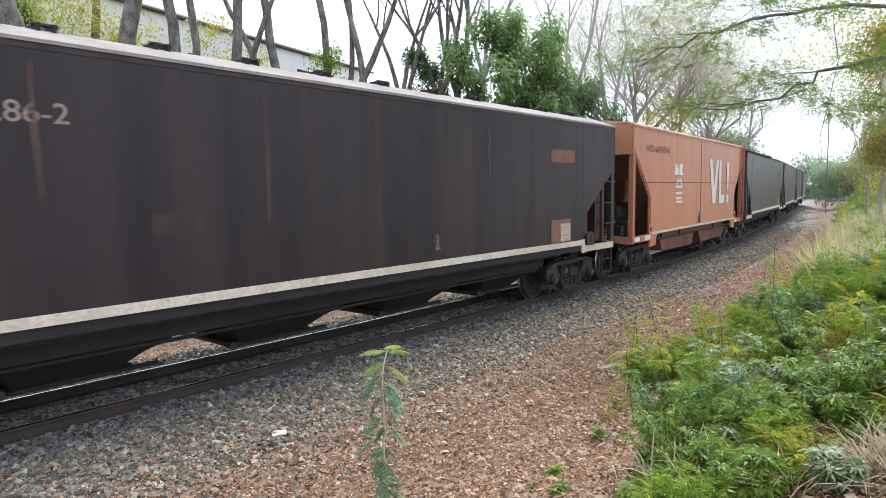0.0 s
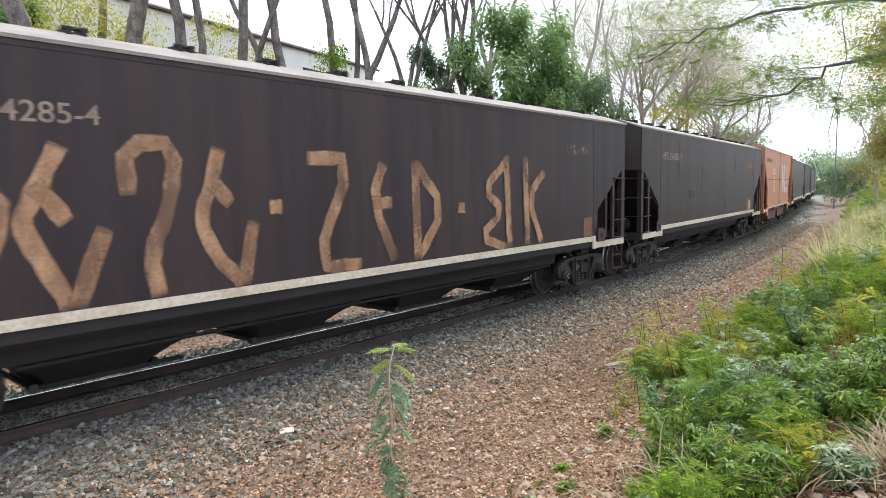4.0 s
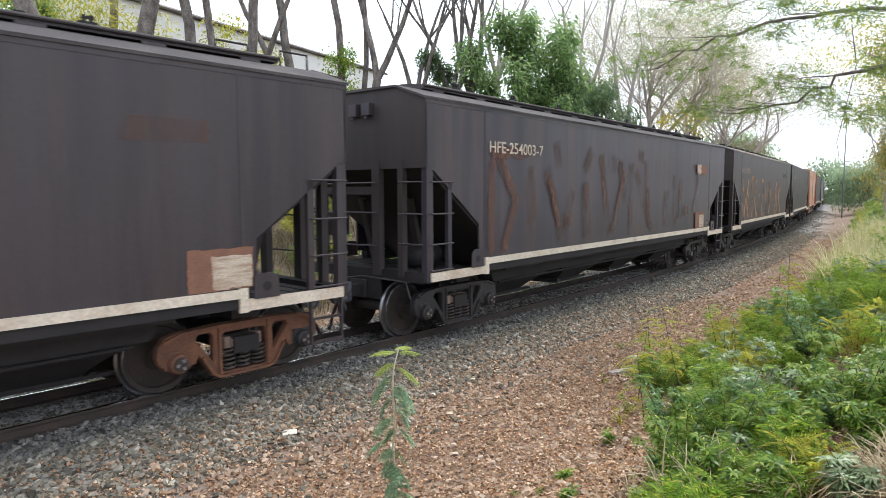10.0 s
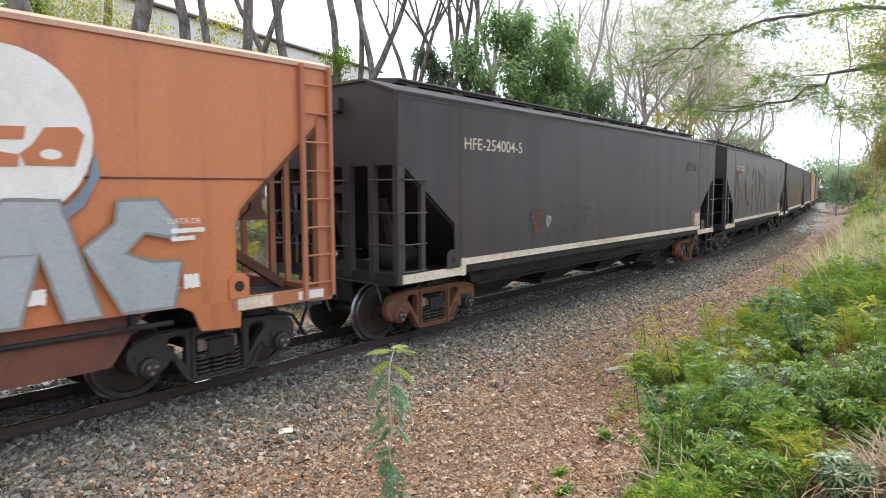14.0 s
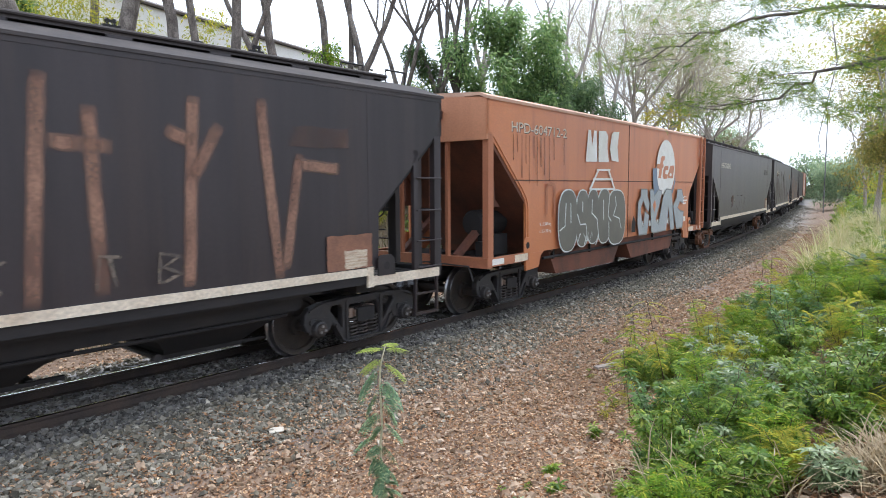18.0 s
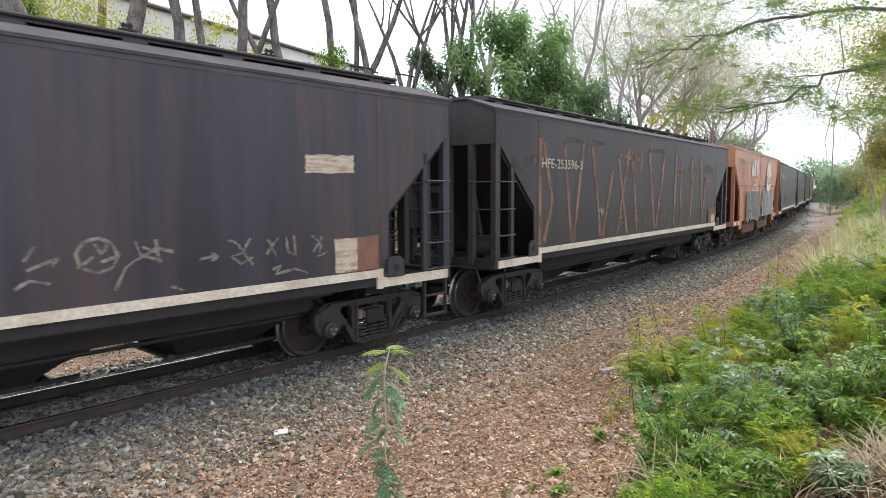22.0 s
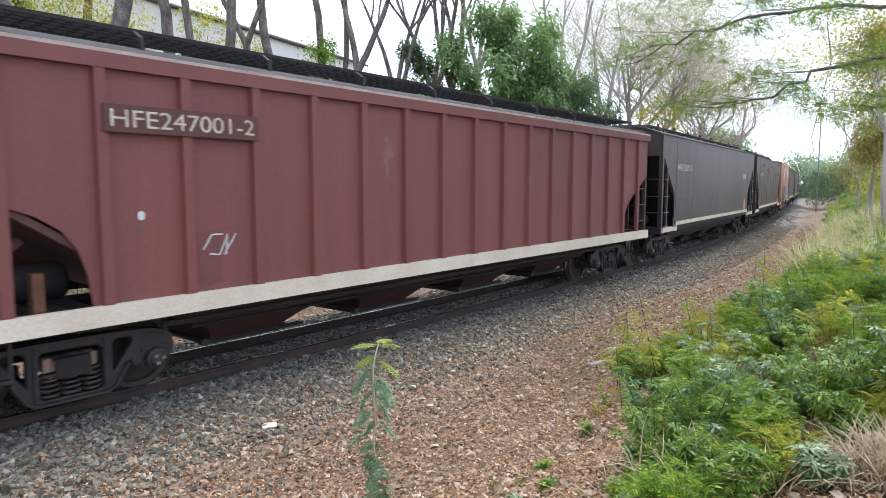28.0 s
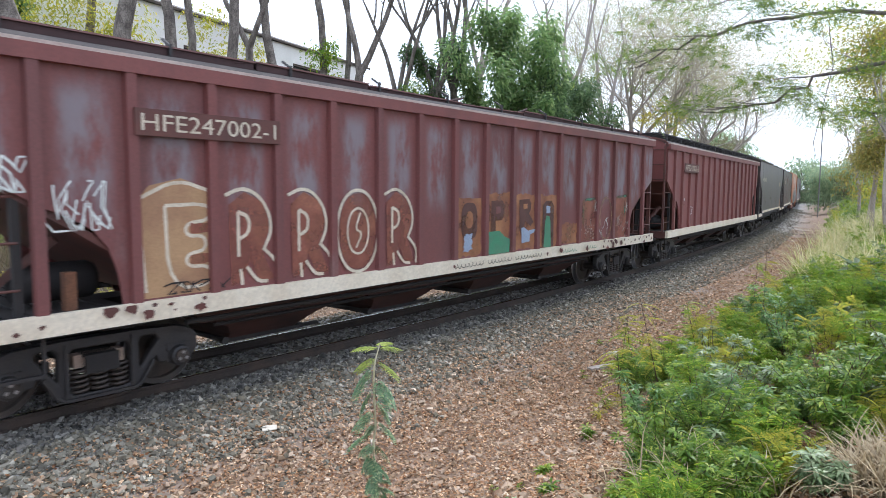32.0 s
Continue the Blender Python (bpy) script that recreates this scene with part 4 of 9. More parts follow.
def belly(parent, half, mat, reach):
    """Side skirts, a rod below them and four discharge hoppers that narrow to gates low over the track."""
    for e in (-1, 1):
        y = 0.95 * e
        part("belly_skirt", Shape().prism([(-reach, 1.0), (-reach + 0.12, 0.70), (reach - 0.12, 0.70), (reach, 1.0)], y - 0.02, y + 0.02), mat, parent)
        part("brake_rod", Shape().tube([(-reach + 0.3, y, 0.655), (reach - 0.3, y, 0.655)], 0.022, 6), M_UNDER, parent)
        part("side_flange", Shape().box(-reach, reach, min(y + 0.02 * e, 1.30 * e), max(y + 0.02 * e, 1.30 * e), 0.93, 0.965), M_UNDER, parent)
    for x in (-3.8, -1.3, 1.27, 3.8):
        rings = [(1.02, 0.93, 1.0), (0.93, 0.90, 0.66), (0.70, 0.78, 0.56), (0.56, 0.60, 0.42), (0.50, 0.46, 0.32)]
        v = [p for hx, hy, z in rings for p in ((x - hx, -hy, z), (x + hx, -hy, z), (x + hx, hy, z), (x - hx, hy, z))]
        n = len(rings)
        f = [(0, 1, 2, 3), tuple(range(4 * n - 1, 4 * n - 5, -1))] + [(4 * k + i, 4 * k + 4 + i, 4 * k + 4 + (i + 1) % 4, 4 * k + (i + 1) % 4) for k in range(n - 1) for i in range(4)]
        part("hopper_outlet", Shape().add(v, f), mat, parent, "sloping discharge hopper")
        g = Shape().box(x - 0.54, x + 0.54, -0.48, 0.48, 0.285, 0.34)
        for yy in (-0.44, 0.44):
            g.box(x + 0.54, x + 0.98, yy - 0.03, yy + 0.03, 0.29, 0.33)
        g.box(x + 0.62, x + 0.70, -0.45, 0.45, 0.28, 0.35)
        part("discharge_gate", g, M_UNDER, parent, "black sliding discharge gate")
        part("gate_shaft", Shape().tube([(x - 0.66, -0.56, 0.36), (x - 0.66, 0.56, 0.36)], 0.03, 8).tube([(x - 0.66, -0.56, 0.36), (x - 0.66, -0.66, 0.36)], 0.05, 8), M_IRON, parent)
    part("cross_rod", Shape().tube([(-reach + 0.4, -0.30, 0.60), (reach - 0.4, -0.26, 0.62)], 0.02, 6), M_IRON, parent)


def dark_hopper(label, roof_pale=False, bogie_mat=None, lid=True, end_z=2.60, knee=1.75, body=None):
    """A closed grain hopper with sloping ends over open platforms."""
    body = body or M_DARK
    L, top, half = 14.36, 3.585, 7.18
    root = thing("hopper_wagon", label, "freight wagon", "wagons of the freight train")
    side = [(-half, top), (half, top), (half, end_z), (half - 0.13, end_z), (half - 1.29, knee), (half - 1.31, 1.18), (-half + 1.31, 1.18), (-half + 1.29, knee), (-half + 0.13, end_z), (-half, end_z)]
    for e in (-1, 1):
        y = HALF * e
        sh = plate(side, y - 0.03 * e, y)
        part("side_wall", sh, body, root)
        ch = Shape().box(-half, half, min(y, y + 0.006 * e), max(y, y + 0.006 * e), top - 0.075, top + 0.012)
        for u in (1.45, L - 1.45):
            ch.box(u - half - 0.03, u - half + 0.03, min(y, y + 0.004 * e), max(y, y + 0.004 * e), 1.2, top - 0.075)
        part("top_chord", ch, body, root)
        st = Shape().box(-half + 1.49, half - 1.49, min(y, y + 0.03 * e), max(y, y + 0.03 * e), 1.10, 1.20)
        part("side_sill", st, M_SILL, root, "grimy white painted sill strip")
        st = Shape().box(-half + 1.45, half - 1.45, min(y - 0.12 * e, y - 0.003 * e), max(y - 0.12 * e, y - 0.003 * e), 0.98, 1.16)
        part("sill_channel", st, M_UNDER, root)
        for b in (-1, 1):
            x = half * b
            st = Shape().box(*sorted((x - 0.10 * b, x - 1.49 * b)), min(y, y + 0.03 * e), max(y, y + 0.03 * e), 0.955, 1.085)
            st.box(*sorted((x - 1.43 * b, x - 1.53 * b)), min(y, y + 0.034 * e), max(y, y + 0.034 * e), 0.94, 1.21)
            part("end_sill_strip", st, M_SILL, root)
            pl = Shape().prism([(x - 1.04 * b, 1.08), (x - 1.36 * b, 1.08), (x - 1.36 * b, 1.33), (x - 1.31 * b, 1.36), (x - 1.12 * b, 1.36), (x - 1.05 * b, 1.30)], y + 0.032 * e, y + 0.05 * e)
            pl.cur = 1
            pl.lathe([(0.0, y + 0.053 * e, 1), (0.055, y + 0.053 * e, 1), (0.055, y + 0.04 * e, 1)], 12, "y", (x - 1.2 * b, 0, 1.21))
            part("jacking_plate", pl, [body, M_UNDER], root)
            po = Shape().box(*sorted((x - 0.02 * b, x - 0.16 * b)), min(y - 0.10 * e, y), max(y - 0.10 * e, y), 0.95, end_z + 0.02)
            part("corner_post", po, body, root)
            po = Shape().box(*sorted((x - 0.51 * b, x - 0.60 * b)), min(y - 0.06 * e, y), max(y - 0.06 * e, y), 0.95, end_z - 0.22)
            part("ladder_post", po, body, root)
            for z in (1.12, 1.50, 1.94, 2.40):
                part("rung", Shape().tube([(x - 0.06 * b, y + 0.045 * e, z), (x - 0.58 * b, y + 0.045 * e, z)], 0.013, 6), body, root)
            for z in (1.50, 1.94, 2.40):
                part("rung", Shape().tube([(x + 0.03 * b, y - 0.04 * e, z), (x + 0.03 * b, y - 0.50 * e, z)], 0.013, 6), body, root)
            if b == e:
                continue
            st = Shape().bar((x - 0.10 * b, y - 0.03 * e, 0.97), (x - 0.10 * b, y - 0.03 * e, 0.42), 0.045, 0.03).bar((x - 0.56 * b, y - 0.03 * e, 0.97), (x - 0.56 * b, y - 0.03 * e, 0.42), 0.045, 0.03)
            st.bar((x - 0.08 * b, y - 0.03 * e, 0.43), (x - 0.58 * b, y - 0.03 * e, 0.43), 0.05, 0.035).bar((x - 0.10 * b, y - 0.03 * e, 0.72), (x - 0.56 * b, y - 0.03 * e, 0.72), 0.03, 0.03)
            part("step_iron", st, body, root)
    top_mat = M_DARK_TOP if roof_pale else M_ROOF
    crown = 3.80
    ro = Shape()
    for e in (-1, 1):
        ro.prism([((HALF + 0.02) * e, top - 0.02), ((HALF + 0.02) * e, top + 0.015), (0.85 * e, crown), (0.0, crown + 0.01), (0, crown - 0.03), (0.85 * e, crown - 0.03)], -half - 0.04, half + 0.04, "x")
    part("roof", ro, top_mat, root, "dusty pale roof" if roof_pale else "dark ridged roof")
    if lid:
        hd = Shape().box(-half + 0.75, half - 0.7, -0.62, 0.62, crown - 0.05, crown + 0.03)
        part("hatch_coaming", hd, M_UNDER, root)
        hl = Shape().prism([(-0.86, crown + 0.025), (-0.86, crown + 0.085), (-0.5, crown + 0.13), (0.5, crown + 0.13), (0.86, crown + 0.085), (0.86, crown + 0.025)], -half + 0.6, half - 0.6, "x")
        part("hatch_lid", hl, M_ROOF, root, "long steel roof hatch cover")
        for k in range(12):
            x = -half + 0.95 + k * 1.13
            part("hatch_block", Shape().box(x - 0.13, x + 0.13, -0.865, -0.63, crown - 0.03, crown + 0.024), body, root)
        part("hatch_rail", Shape().tube([(-half + 0.6, -0.875, crown + 0.075), (half - 0.6, -0.875, crown + 0.075)], 0.022, 8), M_DARK_END, root, "round bar along the hatch cover's edge")
        for k in range(0, 14, 2):
            x = -half + 1.42 + k * 0.85
            part("lid_lug", Shape().box(x - 0.09, x + 0.09, -0.86, -0.80, crown + 0.06, crown + 0.125).box(x - 0.05, x - 0.02, -0.85, -0.82, crown + 0.12, crown + 0.19).box(x + 0.02, x + 0.05, -0.85, -0.82, crown + 0.12, crown + 0.19)
                 .bar((x - 0.06, -0.835, crown + 0.165), (x + 0.06, -0.835, crown + 0.165), 0.025, 0.025), M_UNDER, root)
        for x in (half - 0.30, half - 1.15):
            part("grab_hoop", Shape().tube([(x - 0.2, -0.75, crown + 0.0), (x - 0.2, -0.75, crown + 0.20), (x + 0.2, -0.75, crown + 0.20), (x + 0.2, -0.75, crown + 0.0)], 0.014, 6), M_UNDER, root)
        for x in (-4.1, -1.4, 1.3, 4.0):
            part("hatch_latch", Shape().box(x - 0.16, x + 0.16, -0.25, 0.25, crown + 0.14, crown + 0.19).box(x - 0.05, x + 0.05, -0.3, -0.2, crown + 0.14, crown + 0.25), M_UNDER, root)
    else:
        for k in range(12):
            x = -half + 1.0 + k * 1.12
            cl = Shape().box(x - 0.09, x - 0.05, -0.92, -0.66, crown - 0.05, crown + 0.055).box(x + 0.05, x + 0.09, -0.92, -0.66, crown - 0.05, crown + 0.055)
            part("roof_clip", cl.tube([(x - 0.12, -0.86, crown + 0.045), (x + 0.12, -0.86, crown + 0.045)], 0.022, 6), M_UNDER, root, "dark hatch clip")
        hd = Shape().box(-half + 0.7, half - 0.7, -0.60, 0.60, crown - 0.02, crown + 0.05)
        part("hatch_lid", hd, top_mat, root, "low steel roof hatch")
    for b in (-1, 1):
        x = half * b
        ew = Shape().prism([(-HALF, end_z), (HALF, end_z), (HALF, top), (0.85, crown - 0.03), (-0.85, crown - 0.03), (-HALF, top)], x - 0.04 * b, x, "x")
        part("end_wall", ew, M_DARK_END, root, "brown dusty end wall")
        for y in (-0.30, -0.02):
            part("bracket", Shape().box(*sorted((x, x + 0.10 * b)), y - 0.08, y + 0.08, 3.40, 3.58).tube([(x + 0.05 * b, y, 3.40), (x + 0.11 * b, y, 3.34)], 0.02), body, root)
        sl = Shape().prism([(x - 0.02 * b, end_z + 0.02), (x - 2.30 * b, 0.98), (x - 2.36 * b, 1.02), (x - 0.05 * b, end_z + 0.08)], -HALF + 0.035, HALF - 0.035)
        part("slope_sheet", sl, M_SHADED_SHEET, root, "sloping hopper end sheet")
        es = Shape().box(*sorted((x - 0.02 * b, x - 0.20 * b)), -HALF + 0.05, HALF - 0.05, 0.93, 1.09)
        es.box(*sorted((x - 0.02 * b, x - 0.06 * b)), -0.45, 0.45, 0.62, 0.95)
        part("end_sill", es, M_UNDER, root)
        for k in range(7):
            xx = x - (0.25 + 0.2 * k) * b
            part("platform_plank", Shape().box(*sorted((xx, xx - 0.16 * b)), -HALF + 0.12, HALF - 0.12, 1.0, 1.035), M_UNDER, root)
        for y, wd, lean in ((-0.42, 0.16, 0.0), (0.42, 0.16, 0.0), (-0.92, 0.10, 0.0), (0.92, 0.10, 0.0)):
            part("end_post", Shape().bar((x - 0.03 * b, y, 1.0), (x - 0.03 * b, y, end_z + 0.12), wd, 0.10, up=(1, 0, 0)), M_DARK_END, root)
        for y in (-0.35, 0.35):
            part("strut", Shape().bar((x - 0.95 * b, y * 1.5, 1.0), (x - 0.62 * b, y * 1.5, 2.15), 0.12, 0.08), M_DARK_END, root)
        part("cross_bar", Shape().box(*sorted((x - 0.02 * b, x - 0.09 * b)), -0.42, 1.0, 2.22, 2.34), M_DARK_END, root)
        for k, z in enumerate((1.45, 1.95, 2.40)):
            part("hand_rail", Shape().tube([(x + 0.05 * b, -0.45, z), (x + 0.06 * b, 1.30, z - 0.02)], 0.013, 6), body, root)
        for z in (end_z + 0.15, end_z + 0.5):
            part("hand_rail", Shape().tube([(x, 0.92, z), (x + 0.07 * b, 0.92, z), (x + 0.07 * b, 1.32, z), (x, 1.32, z)], 0.013, 6), body, root)
        coupler(root, b, half)
    wheel = Shape().lathe([(0.255 + 0.016 * math.cos(k), -half - 0.16 + 0.016 * math.sin(k), 0) for k in np.linspace(0, 2 * math.pi, 7)], 24, "x", (0, 0.78, 1.75))
    for k in range(4):
        wheel.tube([(-half - 0.16, 0.78, 1.75), (-half - 0.16, 0.78 + 0.25 * math.cos(k * 1.57), 1.75 + 0.25 * math.sin(k * 1.57))], 0.012, 6)
    wheel.tube([(-half - 0.17, 0.78, 1.75), (-half, 0.78, 1.75)], 0.02)
    part("brake_wheel", wheel, M_IRON, root, "iron hand brake wheel", True)
    bx = Shape().box(-half - 0.12, -half + 0.12, 0.30, 0.66, 1.58, 1.95).box(-half - 0.06, -half + 0.06, 0.42, 0.52, 1.0, 1.58)
    bevelled(part("brake_gear_box", bx, M_IRON, root), 0.02, 2)
    cs = Shape().box(-half + 0.2, half - 0.2, -0.22, 0.22, 0.80, 1.0)
    cs.box(-half + 1.1, -half + 1.45, -1.1, 1.1, 0.82, 1.02).box(half - 1.45, half - 1.1, -1.1, 1.1, 0.82, 1.02)
    part("centre_sill", cs, M_UNDER, root)
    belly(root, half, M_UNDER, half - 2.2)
    tank = Shape().lathe([(0.0, -half + 0.55, 0), (0.14, -half + 0.57, 0), (0.17, -half + 0.62, 0), (0.17, -half + 1.2, 0), (0.14, -half + 1.25, 0), (0.0, -half + 1.27, 0)], 16, "x", (0, -0.55, 1.24))
    part("brake_cylinder", tank, M_UNDER, root, "", True)
    for b in (-1, 1):
        bogie(root, (half - 1.28) * b, bogie_mat or M_IRON)
    return root, L


def orange_hopper(label):
    L, top, half = 11.92, 3.72, 5.96
    root = thing("hopper_wagon", label, "freight wagon", "wagons of the freight train")
    opening = [(0.16, 3.13), (1.14, 2.22), (1.27, 2.07), (1.33, 1.92), (1.34, 1.07)]
    skirt = [(1.24, 1.07), (1.27, 0.76), (1.72, 0.79), (1.80, 1.00), (1.92, 1.07)]
    side = [(-half, top), (half, top), (half, 3.13)] + [(half - a, b) for a, b in opening] + [(-half + a, b) for a, b in opening[::-1]] + [(-half, 3.13)]
    for e in (-1, 1):
        y = HALF * e
        part("side_wall", plate(side, y - 0.03 * e, y), M_ORANGE, root)
        seam = Shape().box(-half + 0.85, half - 0.85, min(y, y + 0.008 * e), max(y, y + 0.008 * e), 2.375, 2.395).box(0.02, 0.045, min(y, y + 0.008 * e), max(y, y + 0.008 * e), 1.08, top)
        part("weld_seam", seam, M_ORANGE_DIRTY_SHADE, root)
        tc = Shape().prism([(y + 0.025 * e, top - 0.03), (y + 0.025 * e, top + 0.02), (y - 0.16 * e, top + 0.09), (y - 0.16 * e, top + 0.04)], -half - 0.02, half + 0.02, "x")
        part("roof_edge", tc, M_ORANGE_TOP, root, "pale dusty roof edge")
        for b in (-1, 1):
            x = half * b
            rimline = Shape()
            for (a0, z0), (a1, z1) in zip(opening, opening[1:]):
                rimline.bar((x - a0 * b, y - 0.04 * e, z0), (x - a1 * b, y - 0.04 * e, z1), 0.10, 0.05, up=(0, 1, 0))
            part("opening_flange", rimline, M_ORANGE, root)
            part("skirt", plate([(x - a * b, z) for a, z in skirt], y - 0.04 * e, y + 0.004 * e), M_ORANGE, root)
            part("corner_post", Shape().box(*sorted((x - 0.03 * b, x - 0.19 * b)), min(y - 0.11 * e, y), max(y - 0.11 * e, y), 1.0, 3.16), M_ORANGE_PALE, root, "faded orange post")
            st = Shape().box(*sorted((x, x - 1.36 * b)), min(y - 0.06 * e, y + 0.01 * e), max(y - 0.06 * e, y + 0.01 * e), 0.94, 1.09)
            part("end_sill_strip", st, M_ORANGE_PALE, root)
            st = Shape().box(*sorted((x - 0.86 * b, x - 1.30 * b)), min(y + 0.01 * e, y + 0.016 * e), max(y + 0.01 * e, y + 0.016 * e), 0.95, 1.08)
            part("reflective_strip", st, M_SILL, root, "yellowed reflective strip")
            st = Shape().box(*sorted((x - 0.14 * b, x - 0.50 * b)), min(y + 0.01 * e, y + 0.016 * e), max(y + 0.01 * e, y + 0.016 * e), 0.965, 1.065)
            part("number_strip", st, M_WHITE, root)
            pl = Shape().prism([(x - 1.16 * b, 1.09), (x - 1.40 * b, 1.09), (x - 1.40 * b, 1.30), (x - 1.34 * b, 1.36), (x - 1.22 * b, 1.36), (x - 1.16 * b, 1.30)], y + 0.005 * e, y + 0.025 * e)
            pl.cur = 1
            pl.lathe([(0.0, y + 0.03 * e, 1), (0.06, y + 0.03 * e, 1), (0.06, y + 0.02 * e, 1)], 12, "y", (x - 1.28 * b, 0, 1.22))
            part("jacking_plate", pl, [M_ORANGE, M_UNDER], root)
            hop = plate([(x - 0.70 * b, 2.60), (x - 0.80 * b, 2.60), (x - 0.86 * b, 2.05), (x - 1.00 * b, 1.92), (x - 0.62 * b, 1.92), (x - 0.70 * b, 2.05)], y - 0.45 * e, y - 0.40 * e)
            part("gusset", hop, M_ORANGE_DIRTY_SHADE, root)
    # ladder on the leading end of the near side
    for x in (half - 0.02, half - 0.42):
        part("ladder_rail", Shape().box(x - 0.025, x + 0.025, -HALF - 0.07, -HALF - 0.02, 0.98, top), M_ORANGE_PALE, root)
    for k in range(8):
        part("rung", Shape().tube([(half - 0.42, -HALF - 0.05, 1.15 + k * 0.335), (half - 0.02, -HALF - 0.05, 1.15 + k * 0.335)], 0.013, 6), M_ORANGE_PALE, root)
    ro = Shape().prism([(-HALF + 0.15, top + 0.04), (-HALF + 0.15, top + 0.09), (0, top + 0.16), (HALF - 0.15, top + 0.09), (HALF - 0.15, top + 0.04)], -half, half, "x")
    part("roof", ro, M_ORANGE_TOP, root, "pale dusty roof")
    part("hatch_lid", Shape().box(-half + 0.9, half - 0.9, -0.42, 0.42, top + 0.13, top + 0.24), M_ORANGE_PALE, root)
    for b in (-1, 1):
        x = half * b
        ew = Shape().prism([(-HALF, 3.12), (HALF, 3.12), (HALF, 3.52), (HALF - 0.22, top + 0.05), (0, top + 0.12), (-HALF, top)], x - 0.04 * b, x, "x")
        part("end_wall", ew, M_ORANGE_END, root, "faded orange end wall")
        part("end_lip", Shape().box(*sorted((x - 0.08 * b, x + 0.012 * b)), -HALF, HALF, 3.04, 3.14), M_ORANGE_END, root)
        for y in (-0.42, -0.16):
            part("bracket", Shape().box(*sorted((x, x + 0.12 * b)), y - 0.075, y + 0.075, 3.50, 3.56).box(*sorted((x, x + 0.04 * b)), y - 0.07, y + 0.07, 3.42, 3.5), M_ORANGE_DIRTY_SHADE, root)
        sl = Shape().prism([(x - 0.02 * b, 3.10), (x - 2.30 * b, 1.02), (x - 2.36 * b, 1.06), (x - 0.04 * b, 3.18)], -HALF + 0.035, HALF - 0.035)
        part("slope_sheet", sl, M_ORANGE_DIRTY_SHADE, root, "grimy sloping hopper end sheet darkened with painted shade")
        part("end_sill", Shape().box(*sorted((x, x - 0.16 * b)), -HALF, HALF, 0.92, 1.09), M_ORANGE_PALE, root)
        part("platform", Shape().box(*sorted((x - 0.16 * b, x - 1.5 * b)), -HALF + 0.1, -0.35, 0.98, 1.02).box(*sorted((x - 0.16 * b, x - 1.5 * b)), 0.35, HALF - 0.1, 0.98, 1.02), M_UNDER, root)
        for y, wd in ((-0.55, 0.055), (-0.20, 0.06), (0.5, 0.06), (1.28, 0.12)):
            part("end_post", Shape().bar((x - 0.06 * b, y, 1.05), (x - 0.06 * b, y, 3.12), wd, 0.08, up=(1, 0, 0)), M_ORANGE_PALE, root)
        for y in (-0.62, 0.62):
            part("strut", Shape().bar((x - 0.2 * b, y, 1.06), (x - 1.25 * b, y, 1.75), 0.11, 0.11), M_ORANGE_DIRTY_SHADE, root)
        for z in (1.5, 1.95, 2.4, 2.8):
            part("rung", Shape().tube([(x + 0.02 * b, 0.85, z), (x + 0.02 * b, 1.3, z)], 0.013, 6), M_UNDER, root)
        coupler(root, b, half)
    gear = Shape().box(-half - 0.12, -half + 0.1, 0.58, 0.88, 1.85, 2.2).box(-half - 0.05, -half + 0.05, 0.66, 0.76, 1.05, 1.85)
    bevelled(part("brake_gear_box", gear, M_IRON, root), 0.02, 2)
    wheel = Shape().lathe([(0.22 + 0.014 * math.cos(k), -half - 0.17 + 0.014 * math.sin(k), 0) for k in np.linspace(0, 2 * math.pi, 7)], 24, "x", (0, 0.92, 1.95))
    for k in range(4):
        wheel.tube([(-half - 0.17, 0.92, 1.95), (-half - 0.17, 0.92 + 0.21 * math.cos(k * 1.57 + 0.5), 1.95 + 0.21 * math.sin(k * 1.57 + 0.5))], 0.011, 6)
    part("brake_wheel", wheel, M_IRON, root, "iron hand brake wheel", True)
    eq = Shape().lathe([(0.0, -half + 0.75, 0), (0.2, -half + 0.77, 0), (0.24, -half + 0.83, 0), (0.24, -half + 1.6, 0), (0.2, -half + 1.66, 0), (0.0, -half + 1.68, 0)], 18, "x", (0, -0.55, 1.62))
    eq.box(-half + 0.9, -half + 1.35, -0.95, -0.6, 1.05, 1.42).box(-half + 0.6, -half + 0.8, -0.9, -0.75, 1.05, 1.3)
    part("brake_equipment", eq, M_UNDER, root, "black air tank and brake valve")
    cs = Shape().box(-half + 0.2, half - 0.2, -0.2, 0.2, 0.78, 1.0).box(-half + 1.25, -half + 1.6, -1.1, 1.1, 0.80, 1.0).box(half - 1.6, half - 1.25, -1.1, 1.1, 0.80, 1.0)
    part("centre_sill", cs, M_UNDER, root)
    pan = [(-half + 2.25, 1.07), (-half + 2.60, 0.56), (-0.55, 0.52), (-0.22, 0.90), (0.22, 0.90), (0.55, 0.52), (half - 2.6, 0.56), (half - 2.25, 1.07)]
    part("belly_pan", plate(pan, -HALF + 0.10, HALF - 0.10), M_ORANGE_DIRTY_SHADE, root, "grimy orange belly pan")
    for y in (-HALF + 0.06, HALF - 0.06):
        part("brake_pipe", Shape().tube([(-half + 2.0, y, 0.92), (half - 2.0, y, 0.92)], 0.028, 8), M_UNDER, root)
        for x in (-half + 2.4, -1.9, 1.9, half - 2.4):
            part("hanger", Shape().box(x - 0.03, x + 0.03, y - 0.02, y + 0.02, 0.88, 1.08), M_UNDER, root)
    for b in (-1, 1):
        bogie(root, (half - 1.34) * b, M_IRON)
    return root, L


